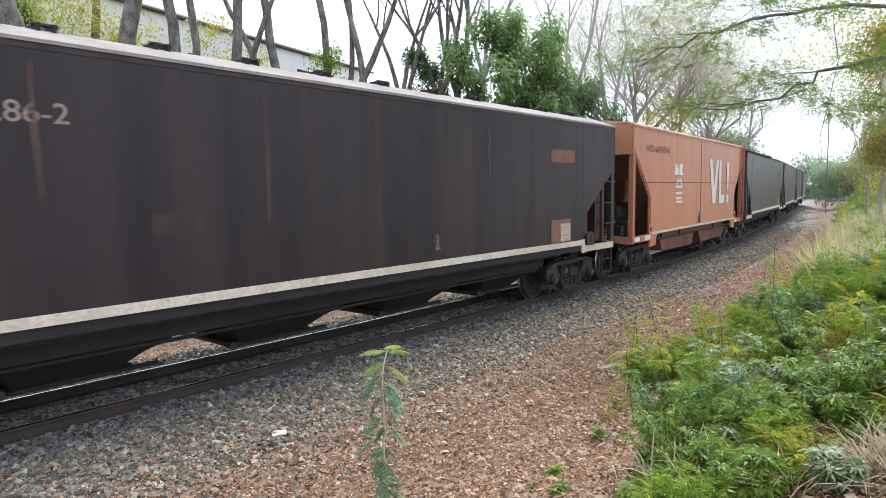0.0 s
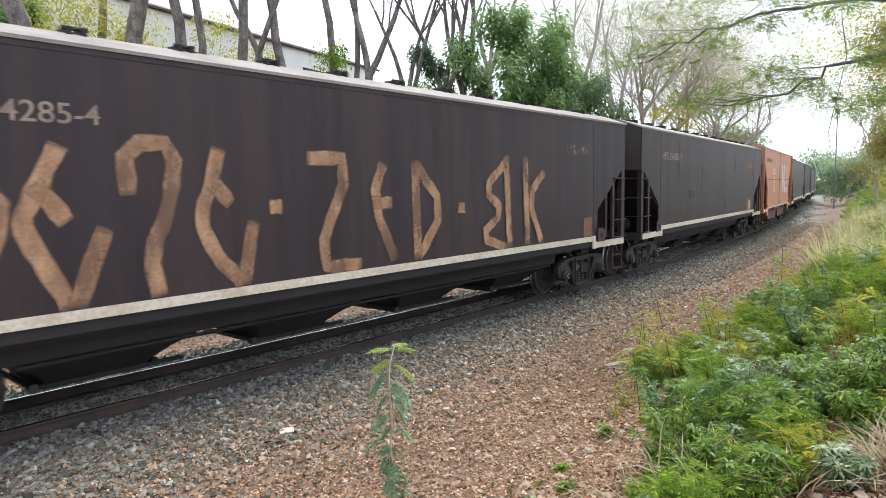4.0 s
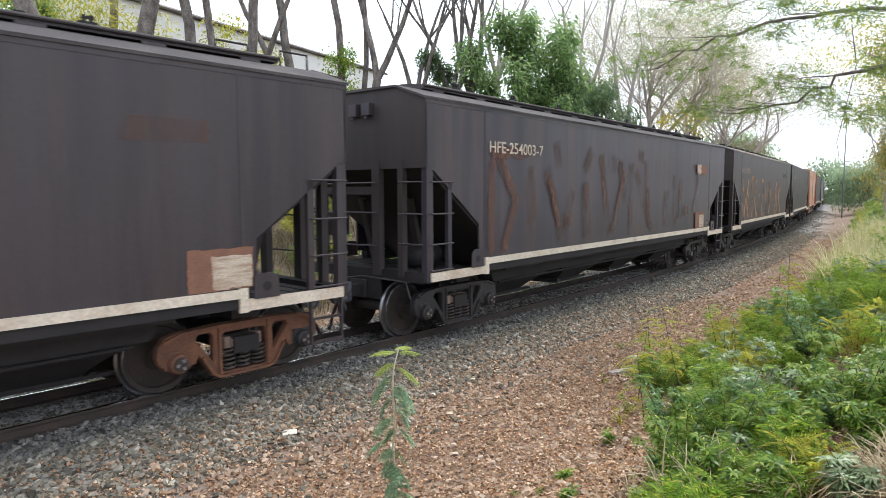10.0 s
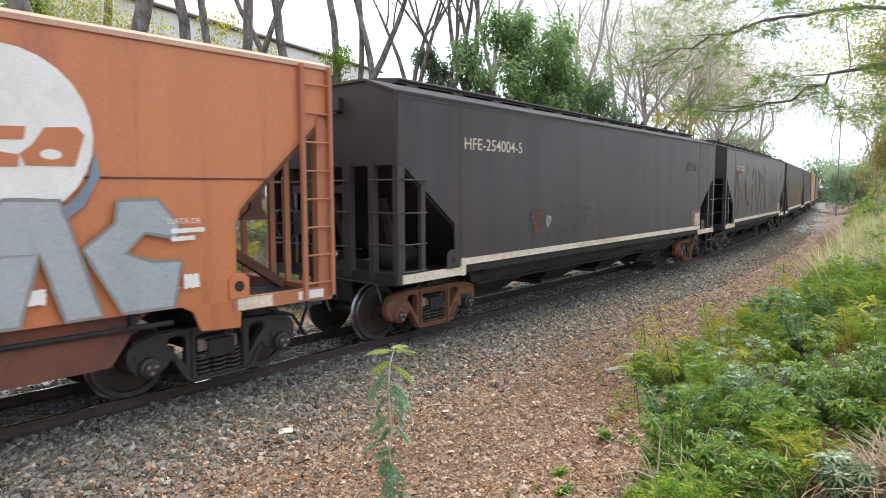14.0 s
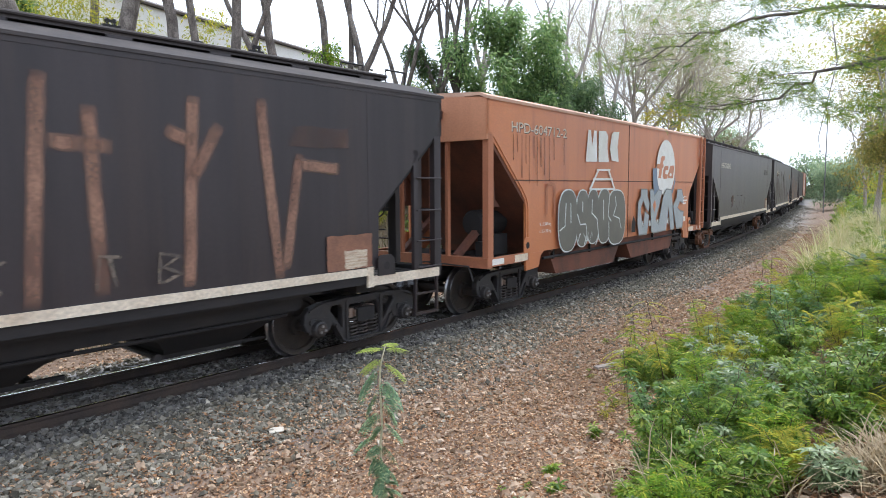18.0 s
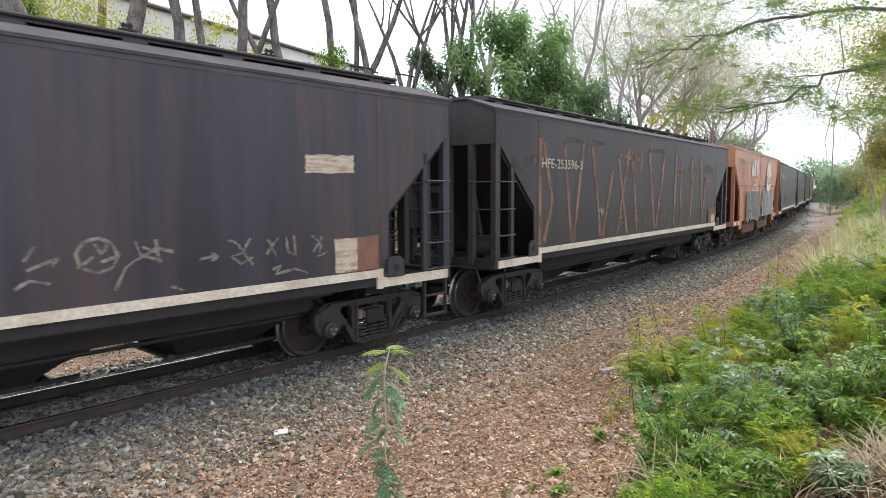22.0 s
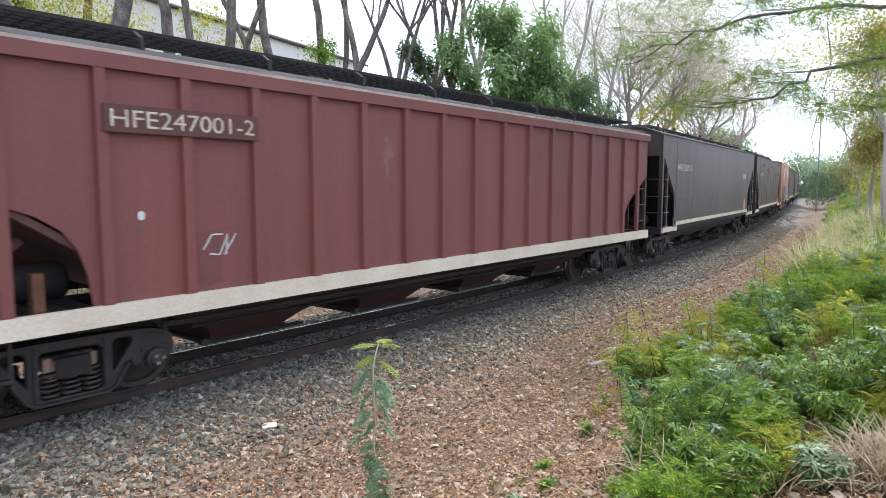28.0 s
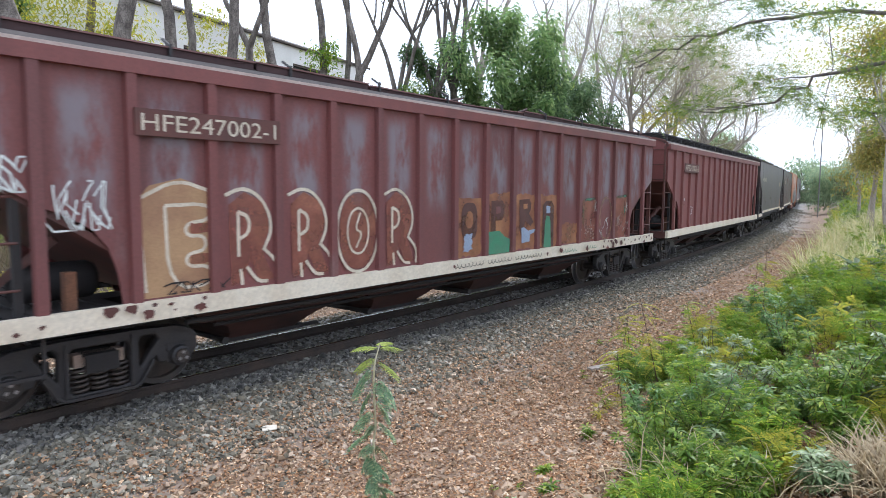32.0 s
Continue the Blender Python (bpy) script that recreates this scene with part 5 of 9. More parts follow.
def red_hopper(label, mat, boarded=False):
    L, top, half = 14.8, 3.45, 7.4
    root = thing("hopper_wagon", label, "freight wagon", "wagons of the freight train")
    curve = [(0.0, 2.47), (0.70, 2.06), (0.92, 1.97), (1.12, 1.84), (1.25, 1.66), (1.33, 1.42), (1.37, 1.12)]
    side = [(-half, top), (half, top)] + [(half - a, b) for a, b in curve] + [(-half + a, b) for a, b in curve[::-1]]
    arc = [(HALF * math.sin(t), top - 0.04 + 0.30 * (math.cos(t) ** 0.8 if math.cos(t) > 0 else 0)) for t in np.linspace(-math.pi / 2, math.pi / 2, 15)]
    for e in (-1, 1):
        y = HALF * e
        part("side_wall", plate(side, y - 0.03 * e, y), mat, root)
        part("top_chord", Shape().box(-half, half, min(y, y + 0.07 * e), max(y, y + 0.07 * e), top - 0.13, top + 0.01), M_RED, root)
        part("side_sill", Shape().box(-half - 0.02, half + 0.02, min(y, y + 0.07 * e), max(y, y + 0.07 * e), 0.925, 1.12), M_SILL_CREAM, root, "cream painted side sill with scuffs")
        part("sill_channel", Shape().box(-half + 0.1, half - 0.1, min(y - 0.14 * e, y - 0.003 * e), max(y - 0.14 * e, y - 0.003 * e), 0.90, 1.10), M_UNDER, root)
        for k in range(17):
            x = -half + 0.65 + k * (L - 1.3) / 16
            rb = Shape().prism([(x - 0.06, y), (x - 0.05, y + 0.062 * e), (x + 0.05, y + 0.062 * e), (x + 0.06, y)], 1.12, top - 0.13, "z")
            part("side_rib", rb, mat, root)
        part("brake_pipe", Shape().tube([(-half + 2.1, y - 0.18 * e, 0.80), (half - 2.1, y - 0.18 * e, 0.80)], 0.03, 8), M_UNDER, root)
    ro = Shape().prism([(a, b) for a, b in arc] + [(a * 0.97, b - 0.035) for a, b in arc[::-1]], -half, half, "x")
    part("roof", ro, M_ROOF, root, "dark rounded roof")
    part("roof_lip", Shape().box(-half, half, -HALF - 0.07, -HALF + 0.09, top + 0.01, top + 0.042), M_ROOF_LIP, root, "pale dusty roof lip")
    for y0, y1 in ((-1.05, -0.45), (0.45, 1.05)):
        g = Shape()
        for k in range(5):
            yy = y0 + (y1 - y0) * k / 4
            g.box(-half + 0.2, half - 0.2, yy - 0.012, yy + 0.012, 3.77, 3.81)
        for k in range(int((L - 0.4) / 0.16)):
            x = -half + 0.2 + k * 0.16
            g.box(x - 0.008, x + 0.008, y0, y1, 3.775, 3.80)
        if not boarded or y0 > 0:
            part("running_board", g, M_UNDER, root, "dark open-grid walkway on the roof")
        else:                                                # battered plates in place of the grid
            ends = (-half + 0.2, -4.3, -2.45, -0.35, 1.55, 4.1, half - 0.2)
            for k, (a, b, dz, tilt) in enumerate(zip(ends, ends[1:], (0.03, 0.04, 0.0, -0.035, 0.03, 0.0), (0.0, -0.02, -0.015, 0.03, -0.03, 0.0))):
                bd = Shape().prism([(a, 3.555 + dz), (b - 0.04, 3.555 + dz + tilt), (b - 0.04, 3.635 + dz + tilt), (a, 3.635 + dz)], -1.175, -1.160)
                part("board_face", bd, M_BOARD_RED, root)
                part("running_board", Shape().prism([(a, 3.638 + dz), (b - 0.04, 3.638 + dz + tilt), (b - 0.04, 3.655 + dz + tilt), (a, 3.655 + dz)], -1.20, -0.55), M_RED_DUSTY, root, "dusty red walkway plate on the roof")
            for x, h in ((-4.35, 0.05), (-0.4, 0.08), (1.6, 0.10)):
                bent = Shape().tube([(x - 0.25, -1.17, 3.64), (x, -1.16, 3.66 + h * 0.4), (x + 0.10, -1.15, 3.64 + h)], [0.018, 0.022, 0.012], 6)
                part("bent_strip", bent, M_BOARD_RED, root, "torn strip of walkway steel")
        for k in range(10):
            x = -half + 0.5 + k * (L - 1.0) / 9
            part("walkway_bracket", Shape().bar((x, y0 - 0.02, 3.80), (x, y0 - 0.02, 3.56), 0.035, 0.035) if y0 > 0 else Shape().bar((x, -1.20, 3.50), (x, -1.20, 3.71), 0.04, 0.03).bar((x, -1.20, 3.69), (x, y0, 3.78), 0.025, 0.025), M_IRON, root)
            part("walkway_bracket", Shape().bar((x, y1, 3.78), (x, y1, 3.62), 0.05, 0.05), M_UNDER, root)
    for k in range(6):
        x = -half + 1.6 + k * 2.34
        part("roof_hatch", Shape().box(x - 0.9, x + 0.9, -0.38, 0.38, 3.70, 3.80), M_UNDER, root, "dark roof hatch")
    for b in (-1, 1):
        x = half * b
        ew = Shape().prism([(-HALF, 2.47), (HALF, 2.47)] + [(a, b2) for a, b2 in arc[::-1]], x - 0.04 * b, x, "x")
        part("end_wall", ew, mat, root, "round-topped red end wall")
        part("end_rim", rim_arc(arc, x, b), M_RED_DARK, root)
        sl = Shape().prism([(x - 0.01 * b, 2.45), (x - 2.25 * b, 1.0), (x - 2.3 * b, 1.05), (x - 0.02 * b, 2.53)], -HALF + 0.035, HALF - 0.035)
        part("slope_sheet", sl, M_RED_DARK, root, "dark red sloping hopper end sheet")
        part("end_sill", Shape().box(*sorted((x + 0.02 * b, x - 0.2 * b)), -HALF, HALF, 0.92, 1.10), M_RED_DARK, root)
        for k in range(6):
            xx = x - (0.24 + 0.21 * k) * b
            part("platform_plank", Shape().box(*sorted((xx, xx - 0.17 * b)), -HALF + 0.08, HALF - 0.08, 1.04, 1.085), M_UNDER, root)
        for y, lean in ((-0.50, 0.35), (0.50, 0.35)):
            part("strut", Shape().bar((x - 0.25 * b, y, 1.08), (x - (0.25 + lean) * b, y, 2.05), 0.12, 0.10), M_UNDER, root)
        part("brace", Shape().bar((x - 0.25 * b, -0.6, 1.08), (x - 0.95 * b, -0.95, 1.75), 0.08, 0.08), M_RED_DARK, root)
        for yy in (-1.33, -0.90, 0.90, 1.33):
            part("ladder_rail", Shape().box(*sorted((x + 0.02 * b, x + 0.07 * b)), yy - 0.025, yy + 0.025, 1.05, 3.42), M_RED_DARK, root)
        for e in (-1, 1):
            for k in range(6):
                part("rung", Shape().tube([(x + 0.045 * b, 0.90 * e, 1.32 + k * 0.40), (x + 0.045 * b, 1.33 * e, 1.32 + k * 0.40)], 0.013, 6), M_RED_DARK, root)
            part("ladder_post", Shape().box(*sorted((x - 0.46 * b, x - 0.53 * b)), min(1.30 * e, 1.36 * e), max(1.30 * e, 1.36 * e), 1.08, 2.18), M_UNDER, root)
            for z in (1.35, 1.76, 2.16):
                part("rung", Shape().tube([(x + 0.02 * b, 1.36 * e, z), (x - 0.5 * b, 1.36 * e, z)], 0.013, 6), M_RED_DARK, root)
        part("valve_post", Shape().box(*sorted((x - 0.93 * b, x - 1.03 * b)), -1.2, -1.1, 1.08, 1.45), M_RUST, root)
        coupler(root, b, half)
    wheel = Shape().lathe([(0.26 + 0.015 * math.cos(k), -half - 0.17 + 0.015 * math.sin(k), 0) for k in np.linspace(0, 2 * math.pi, 7)], 24, "x", (0, 0.6, 1.72))
    for k in range(4):
        wheel.tube([(-half - 0.17, 0.6, 1.72), (-half - 0.17, 0.6 + 0.25 * math.cos(k * 1.57 + 0.4), 1.72 + 0.25 * math.sin(k * 1.57 + 0.4))], 0.012, 6)
    wheel.box(-half - 0.12, -half + 0.05, 0.42, 0.78, 1.4, 1.7)
    part("brake_wheel", wheel, M_IRON, root, "iron hand brake wheel", True)
    tank = Shape().lathe([(0.0, -half + 0.6, 0), (0.16, -half + 0.62, 0), (0.19, -half + 0.68, 0), (0.19, -half + 1.3, 0), (0.16, -half + 1.36, 0), (0.0, -half + 1.38, 0)], 16, "x", (0, -0.75, 1.32))
    part("brake_cylinder", tank, M_UNDER, root, "", True)
    tank = Shape().lathe([(0.0, half - 1.30, 0), (0.14, half - 1.29, 0), (0.165, half - 1.25, 0), (0.165, half - 0.86, 0), (0.175, half - 0.85, 0), (0.175, half - 0.80, 0), (0.10, half - 0.78, 0), (0.09, half - 0.62, 0), (0.0, half - 0.61, 0)], 18, "x", (0, -1.0, 1.28))
    part("air_tank", tank, M_RED, root, "dusty red brake cylinder", True)
    cs = Shape().box(-half + 0.2, half - 0.2, -0.2, 0.2, 0.80, 1.0).box(-half + 1.3, -half + 1.65, -1.1, 1.1, 0.82, 1.0).box(half - 1.65, half - 1.3, -1.1, 1.1, 0.82, 1.0)
    part("centre_sill", cs, M_UNDER, root)
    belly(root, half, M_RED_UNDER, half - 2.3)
    for b in (-1, 1):
        bogie(root, (half - 1.32) * b, M_IRON)
        stp = Shape().bar((half * b - 0.35 * b, -1.2, 0.92), (half * b - 0.35 * b, -1.2, 0.50), 0.03, 0.03).bar((half * b - 0.72 * b, -1.2, 0.92), (half * b - 0.72 * b, -1.2, 0.50), 0.03, 0.03)
        stp.bar((half * b - 0.35 * b, -1.2, 0.52), (half * b - 0.72 * b, -1.2, 0.52), 0.05, 0.03)
        part("step_iron", stp, M_IRON, root)
    return root, L


def rim_arc(arc, x, b):
    sh = Shape()
    for p, r in zip(arc, arc[1:]):
        sh.bar((x + 0.012 * b, p[0], p[1]), (x + 0.012 * b, r[0], r[1]), 0.05, 0.05, up=(1, 0, 0))
    return sh

# ---- trees ----
M_LEAF_GOLD = mixed("bright_yellow_leaves", [(0.55, 0.48, 0.05), (0.66, 0.56, 0.07), (0.45, 0.42, 0.05)], 0.55, 0.5)
M_VINE = mixed("hanging_vine_leaves", [(0.13, 0.225, 0.095), (0.22, 0.345, 0.125), (0.33, 0.460, 0.165), (0.16, 0.265, 0.11), (0.48, 0.58, 0.26)], 0.45, 0.66, spec=0.5)
# Distance haze is painted into these far leaves as a pale bluish tint.
M_LEAF_FAR = mixed("painted_haze_leaves", [(0.200, 0.299, 0.169), (0.324, 0.429, 0.254), (0.449, 0.546, 0.338), (0.250, 0.351, 0.220), (0.549, 0.611, 0.372)], 0.6, 0.6)
M_LEAF_OLIVE = mixed("olive_and_yellow_leaves", [(0.260, 0.260, 0.078), (0.468, 0.416, 0.117), (0.169, 0.195, 0.065), (0.702, 0.598, 0.169), (0.364, 0.273, 0.130), (0.312, 0.364, 0.104)], 0.55, 0.6)
M_LEAF_BEIGE = mixed("beige_olive_leaves", [(0.50, 0.48, 0.33), (0.62, 0.58, 0.43), (0.52, 0.46, 0.36), (0.44, 0.46, 0.22), (0.70, 0.65, 0.50)], 0.6, 0.72)
def limb(sh, start, way, length, r, level, rg, tips, bend=0.25, up=0.15, kids=(3, 3, 2), shrink=0.62, sides=(9, 6, 4, 3), spread=0.75):
    """One branch and, from it, its smaller branches; tips gathers the ends of the thin ones."""
    n = max(3, 6 - level)
    pts, d = [Vector(start)], Vector(way).normalized()
    for i in range(n):
        d = (d + Vector((rg.uniform(-bend, bend), rg.uniform(-bend, bend), rg.uniform(-bend, bend) + up)) * 0.5).normalized()
        pts.append(pts[-1] + d * length / n)
    radii = [r * (1 - 0.6 * i / n) for i in range(n + 1)]
    sh.tube(pts, radii, sides[min(level, len(sides) - 1)], caps=False)
    if level >= len(kids):
        tips.append((pts[-1], d.copy()))
        tips.append((pts[-2], d.copy()))
        return
    for k in range(kids[level]):
        at = rg.uniform(0.45, 1.0) if k else 1.0
        i = min(n - 1, int(at * n))
        p = pts[i].lerp(pts[i + 1], min(1, at * n - i)) if i < n else pts[-1]
        ax = Vector((rg.uniform(-1, 1), rg.uniform(-1, 1), rg.uniform(-0.2, 0.6))).normalized()
        d2 = (d * (1 - 0.3 * spread) + ax * spread).normalized()
        limb(sh, p, d2, length * rg.uniform(0.55, 0.85), radii[min(i, n)] * shrink, level + 1, rg, tips, bend * 1.15, up, kids, shrink, sides, spread)


def leaves_at(tips, per, reach, size, mat, rg, name="crown", flat=0.6, template=None, hang=0.0):
    pts = np.array([tuple(p) for p, _ in tips])
    n = len(pts) * per
    pos = np.repeat(pts, per, 0) + rg.normal(0, reach, (n, 3)) * np.array([1, 1, flat])
    pos[:, 2] -= abs(rg.normal(0, hang, n)) if hang else 0
    sc = rg.uniform(size * 0.6, size * 1.4, n)
    tv, tf = template if template else (np.array(LEAF_V), np.array(LEAF_F))
    v, f = strew(tv, tf, pos, turns(rg.uniform(0, 6.28, n), rg.uniform(-1.0, 0.5, n), rg.uniform(-0.7, 0.7, n)), np.column_stack([sc * 1.3, sc, sc]) if template is None else sc)
    return fast_mesh(name, v, f, mat)


TREES = []


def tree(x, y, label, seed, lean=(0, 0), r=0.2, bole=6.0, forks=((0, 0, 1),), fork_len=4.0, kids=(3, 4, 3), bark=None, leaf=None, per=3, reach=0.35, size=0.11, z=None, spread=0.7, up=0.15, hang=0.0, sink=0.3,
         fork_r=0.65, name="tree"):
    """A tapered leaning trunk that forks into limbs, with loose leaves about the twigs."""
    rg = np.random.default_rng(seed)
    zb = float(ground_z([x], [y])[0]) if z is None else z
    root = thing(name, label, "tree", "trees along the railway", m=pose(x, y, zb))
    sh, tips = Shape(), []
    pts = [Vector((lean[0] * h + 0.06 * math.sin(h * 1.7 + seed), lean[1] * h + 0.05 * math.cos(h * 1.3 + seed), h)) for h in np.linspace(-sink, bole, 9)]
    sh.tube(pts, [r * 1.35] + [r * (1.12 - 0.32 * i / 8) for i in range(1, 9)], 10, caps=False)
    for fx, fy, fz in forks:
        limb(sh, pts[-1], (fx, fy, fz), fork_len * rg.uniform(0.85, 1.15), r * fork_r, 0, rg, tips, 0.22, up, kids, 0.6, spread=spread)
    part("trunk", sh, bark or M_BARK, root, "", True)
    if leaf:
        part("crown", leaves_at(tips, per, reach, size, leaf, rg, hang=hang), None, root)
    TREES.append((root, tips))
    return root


FORK2 = ((-0.28, 0.1, 1), (0.34, -0.1, 1))
FORK3 = ((-0.34, 0.2, 1), (0.36, -0.2, 1), (0.05, 0.35, 1.1))
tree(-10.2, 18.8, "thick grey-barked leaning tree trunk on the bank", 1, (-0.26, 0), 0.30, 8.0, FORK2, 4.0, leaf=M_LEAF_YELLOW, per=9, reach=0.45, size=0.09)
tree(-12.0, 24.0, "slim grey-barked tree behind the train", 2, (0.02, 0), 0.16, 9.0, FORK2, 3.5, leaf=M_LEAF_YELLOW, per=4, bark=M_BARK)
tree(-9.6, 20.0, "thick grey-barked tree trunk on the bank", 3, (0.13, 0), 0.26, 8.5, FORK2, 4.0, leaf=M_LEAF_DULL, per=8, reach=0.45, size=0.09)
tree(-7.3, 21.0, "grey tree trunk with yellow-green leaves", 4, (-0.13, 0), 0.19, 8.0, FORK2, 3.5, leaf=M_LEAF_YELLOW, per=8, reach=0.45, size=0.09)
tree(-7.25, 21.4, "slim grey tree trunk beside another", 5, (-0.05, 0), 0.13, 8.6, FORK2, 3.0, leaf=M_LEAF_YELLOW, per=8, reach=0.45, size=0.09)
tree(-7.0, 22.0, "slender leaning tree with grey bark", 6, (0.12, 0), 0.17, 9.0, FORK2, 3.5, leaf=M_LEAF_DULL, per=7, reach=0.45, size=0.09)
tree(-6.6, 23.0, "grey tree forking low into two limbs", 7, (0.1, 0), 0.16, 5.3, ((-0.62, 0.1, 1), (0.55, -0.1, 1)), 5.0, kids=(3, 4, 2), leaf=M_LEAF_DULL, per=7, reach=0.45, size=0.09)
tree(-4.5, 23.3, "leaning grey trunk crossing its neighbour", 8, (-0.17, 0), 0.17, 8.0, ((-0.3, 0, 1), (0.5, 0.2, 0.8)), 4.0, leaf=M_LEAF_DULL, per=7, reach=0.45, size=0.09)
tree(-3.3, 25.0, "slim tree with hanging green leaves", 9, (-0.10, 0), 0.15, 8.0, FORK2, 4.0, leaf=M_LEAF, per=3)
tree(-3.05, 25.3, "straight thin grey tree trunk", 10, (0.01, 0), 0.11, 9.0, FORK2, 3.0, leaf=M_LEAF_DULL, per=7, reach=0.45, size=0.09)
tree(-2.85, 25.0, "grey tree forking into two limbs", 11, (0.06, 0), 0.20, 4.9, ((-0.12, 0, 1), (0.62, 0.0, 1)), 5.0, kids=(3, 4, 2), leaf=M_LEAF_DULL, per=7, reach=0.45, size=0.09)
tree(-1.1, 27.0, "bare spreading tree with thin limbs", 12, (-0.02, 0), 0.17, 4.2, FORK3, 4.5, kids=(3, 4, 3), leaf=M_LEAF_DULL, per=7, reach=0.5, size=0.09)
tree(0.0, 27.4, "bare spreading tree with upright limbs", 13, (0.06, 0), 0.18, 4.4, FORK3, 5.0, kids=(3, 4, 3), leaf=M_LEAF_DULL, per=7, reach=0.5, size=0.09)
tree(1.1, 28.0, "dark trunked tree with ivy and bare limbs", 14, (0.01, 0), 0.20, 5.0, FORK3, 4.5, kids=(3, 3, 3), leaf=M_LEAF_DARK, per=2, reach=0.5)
tree(2.3, 31.0, "tall bare tree with slender limbs", 15, (0.03, 0), 0.17, 6.0, FORK3, 4.5, kids=(3, 4, 3), bark=M_BARK_PALE_GLARE, leaf=M_LEAF_DULL, per=7, reach=0.5, size=0.09)
tree(6.6, 33.0, "tall bare-limbed tree behind the train", 16, (0.05, 0), 0.18, 5.5, FORK3, 5.0, kids=(3, 4, 3), bark=M_BARK_PALE_GLARE, leaf=M_LEAF_DULL, per=7, reach=0.5, size=0.09)
tree(9.2, 35.0, "pale-barked bare tree with many upright limbs", 17, (0.04, 0), 0.20, 4.5, FORK3, 5.5, kids=(3, 3, 3), bark=M_BARK_PALE_GLARE, leaf=M_LEAF_DULL, per=5, reach=0.5, size=0.09)
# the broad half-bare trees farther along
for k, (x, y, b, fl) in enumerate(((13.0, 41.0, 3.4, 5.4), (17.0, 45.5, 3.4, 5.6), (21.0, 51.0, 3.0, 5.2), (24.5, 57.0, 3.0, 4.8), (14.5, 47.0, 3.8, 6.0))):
    tree(x, y, "broad half-bare tree with fine brown twigs", 20 + k, (0.02, 0), 0.24, b, ((-0.9, 0.2, 0.9), (0.9, -0.2, 0.9), (0.2, 0.7, 1), (-0.2, -0.6, 1.1)), fl, kids=(5, 5, 3), bark=M_BARK_PALE_GLARE,
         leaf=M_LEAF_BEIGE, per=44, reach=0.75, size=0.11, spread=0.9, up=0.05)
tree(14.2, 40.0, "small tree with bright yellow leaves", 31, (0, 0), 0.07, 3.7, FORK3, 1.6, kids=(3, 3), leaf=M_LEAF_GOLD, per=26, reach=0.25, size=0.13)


def leafy_mass(x, y, label, seed, height, wide, count, mat, size=0.2, base=0.0, squash=0.85, name="tree", category="tree", lobes=9, hang=0.2, boles=True, column=False, lobe=(0.22, 0.42)):
    """A leafy tree or bush: a trunk with limbs and many leaves in uneven lobes."""
    rg = np.random.default_rng(seed)
    zb = float(ground_z([x], [y])[0])
    root = thing(name, label, category, "trees along the railway" if category == "tree" else "bushes along the railway", m=pose(x, y, zb))
    sh, tips = Shape(), []
    if boles:
        sh.tube([(0, 0, -0.2), (0.05, 0.03, height * 0.35), (0.02, -0.05, height * 0.75)], [0.03 * wide + 0.05, 0.022 * wide + 0.03, 0.03], 8, caps=False)
        for k in range(5):
            a = rg.uniform(0, 6.28)
            limb(sh, (0.03, 0, height * rg.uniform(0.2, 0.5)), (math.cos(a), math.sin(a), 0.9), wide * 0.4, 0.016 * wide, 1, rg, tips, kids=(2, 2, 2))
        part("trunk", sh, M_BARK, root, "", True)
    cen = np.column_stack([rg.normal(0, wide * 0.33, lobes), rg.normal(0, wide * 0.33, lobes), base + (height - base) * rg.uniform(0.12, 0.95, lobes)])
    narrow = 1.0 - 0.55 * np.clip((cen[:, 2] - base) / max(height - base, 0.1) - 0.35, 0, 1)
    if column:
        cen[:, 2] = base + (height - base) * (np.arange(lobes) + 0.5) / lobes
        narrow = np.where(cen[:, 2] > height * 0.85, 0.85, 1.0)
    cen[:, :2] *= narrow[:, None]
    rad = wide * rg.uniform(*lobe, lobes)
    which = rg.integers(0, lobes, count)
    u = rg.normal(0, 1, (count, 3))
    u /= np.linalg.norm(u, axis=1)[:, None]
    pos = cen[which] + u * (rad[which] * rg.uniform(0.35, 1.1, count))[:, None] * np.array([1, 1, squash])
    pos[:, 2] = np.maximum(pos[:, 2] - abs(rg.normal(0, hang, count)), 0.03)
    sc = rg.uniform(size * 0.6, size * 1.35, count)
    yaw = np.arctan2(u[:, 0], -u[:, 1]) + rg.normal(0, 0.7, count) + math.pi
    v, f = strew(LEAF_V, LEAF_F, pos, turns(yaw, rg.uniform(-1.2, 0.2, count), rg.uniform(-0.6, 0.6, count)), np.column_stack([sc, sc, sc]))
    part("crown" if category == "tree" else "foliage", fast_mesh("crown", v, f, mat), None, root)
    return root


leafy_mass(3.35, 26.5, "tall leafy green tree draped with hanging leaves", 40, 8.9, 2.9, 24000, M_VINE, 0.23, 1.5, 1.1, lobes=60, hang=0.5, column=True, lobe=(0.10, 0.26))
leafy_mass(4.6, 27.2, "dark leafy tree beside the vines", 41, 6.6, 1.9, 8000, M_LEAF_DARK, 0.18, 2.0, 1.1, lobes=10, hang=0.4, column=True)
leafy_mass(2.0, 27.4, "bright green leafy tree among bare trunks", 39, 6.2, 1.6, 5000, M_VINE, 0.20, 2.0, 1.1, lobes=8, hang=0.4, column=True)
leafy_mass(0.7, 28.0, "dark ivy-covered shrub tree", 42, 6.9, 2.0, 9000, M_LEAF_DARK, 0.18, 2.0, 1.0, lobes=9)
leafy_mass(6.3, 30.0, "dark green leafy shrub tree", 43, 7.0, 2.2, 13000, M_LEAF_DARK, 0.19, 1.5, 1.0, column=True)
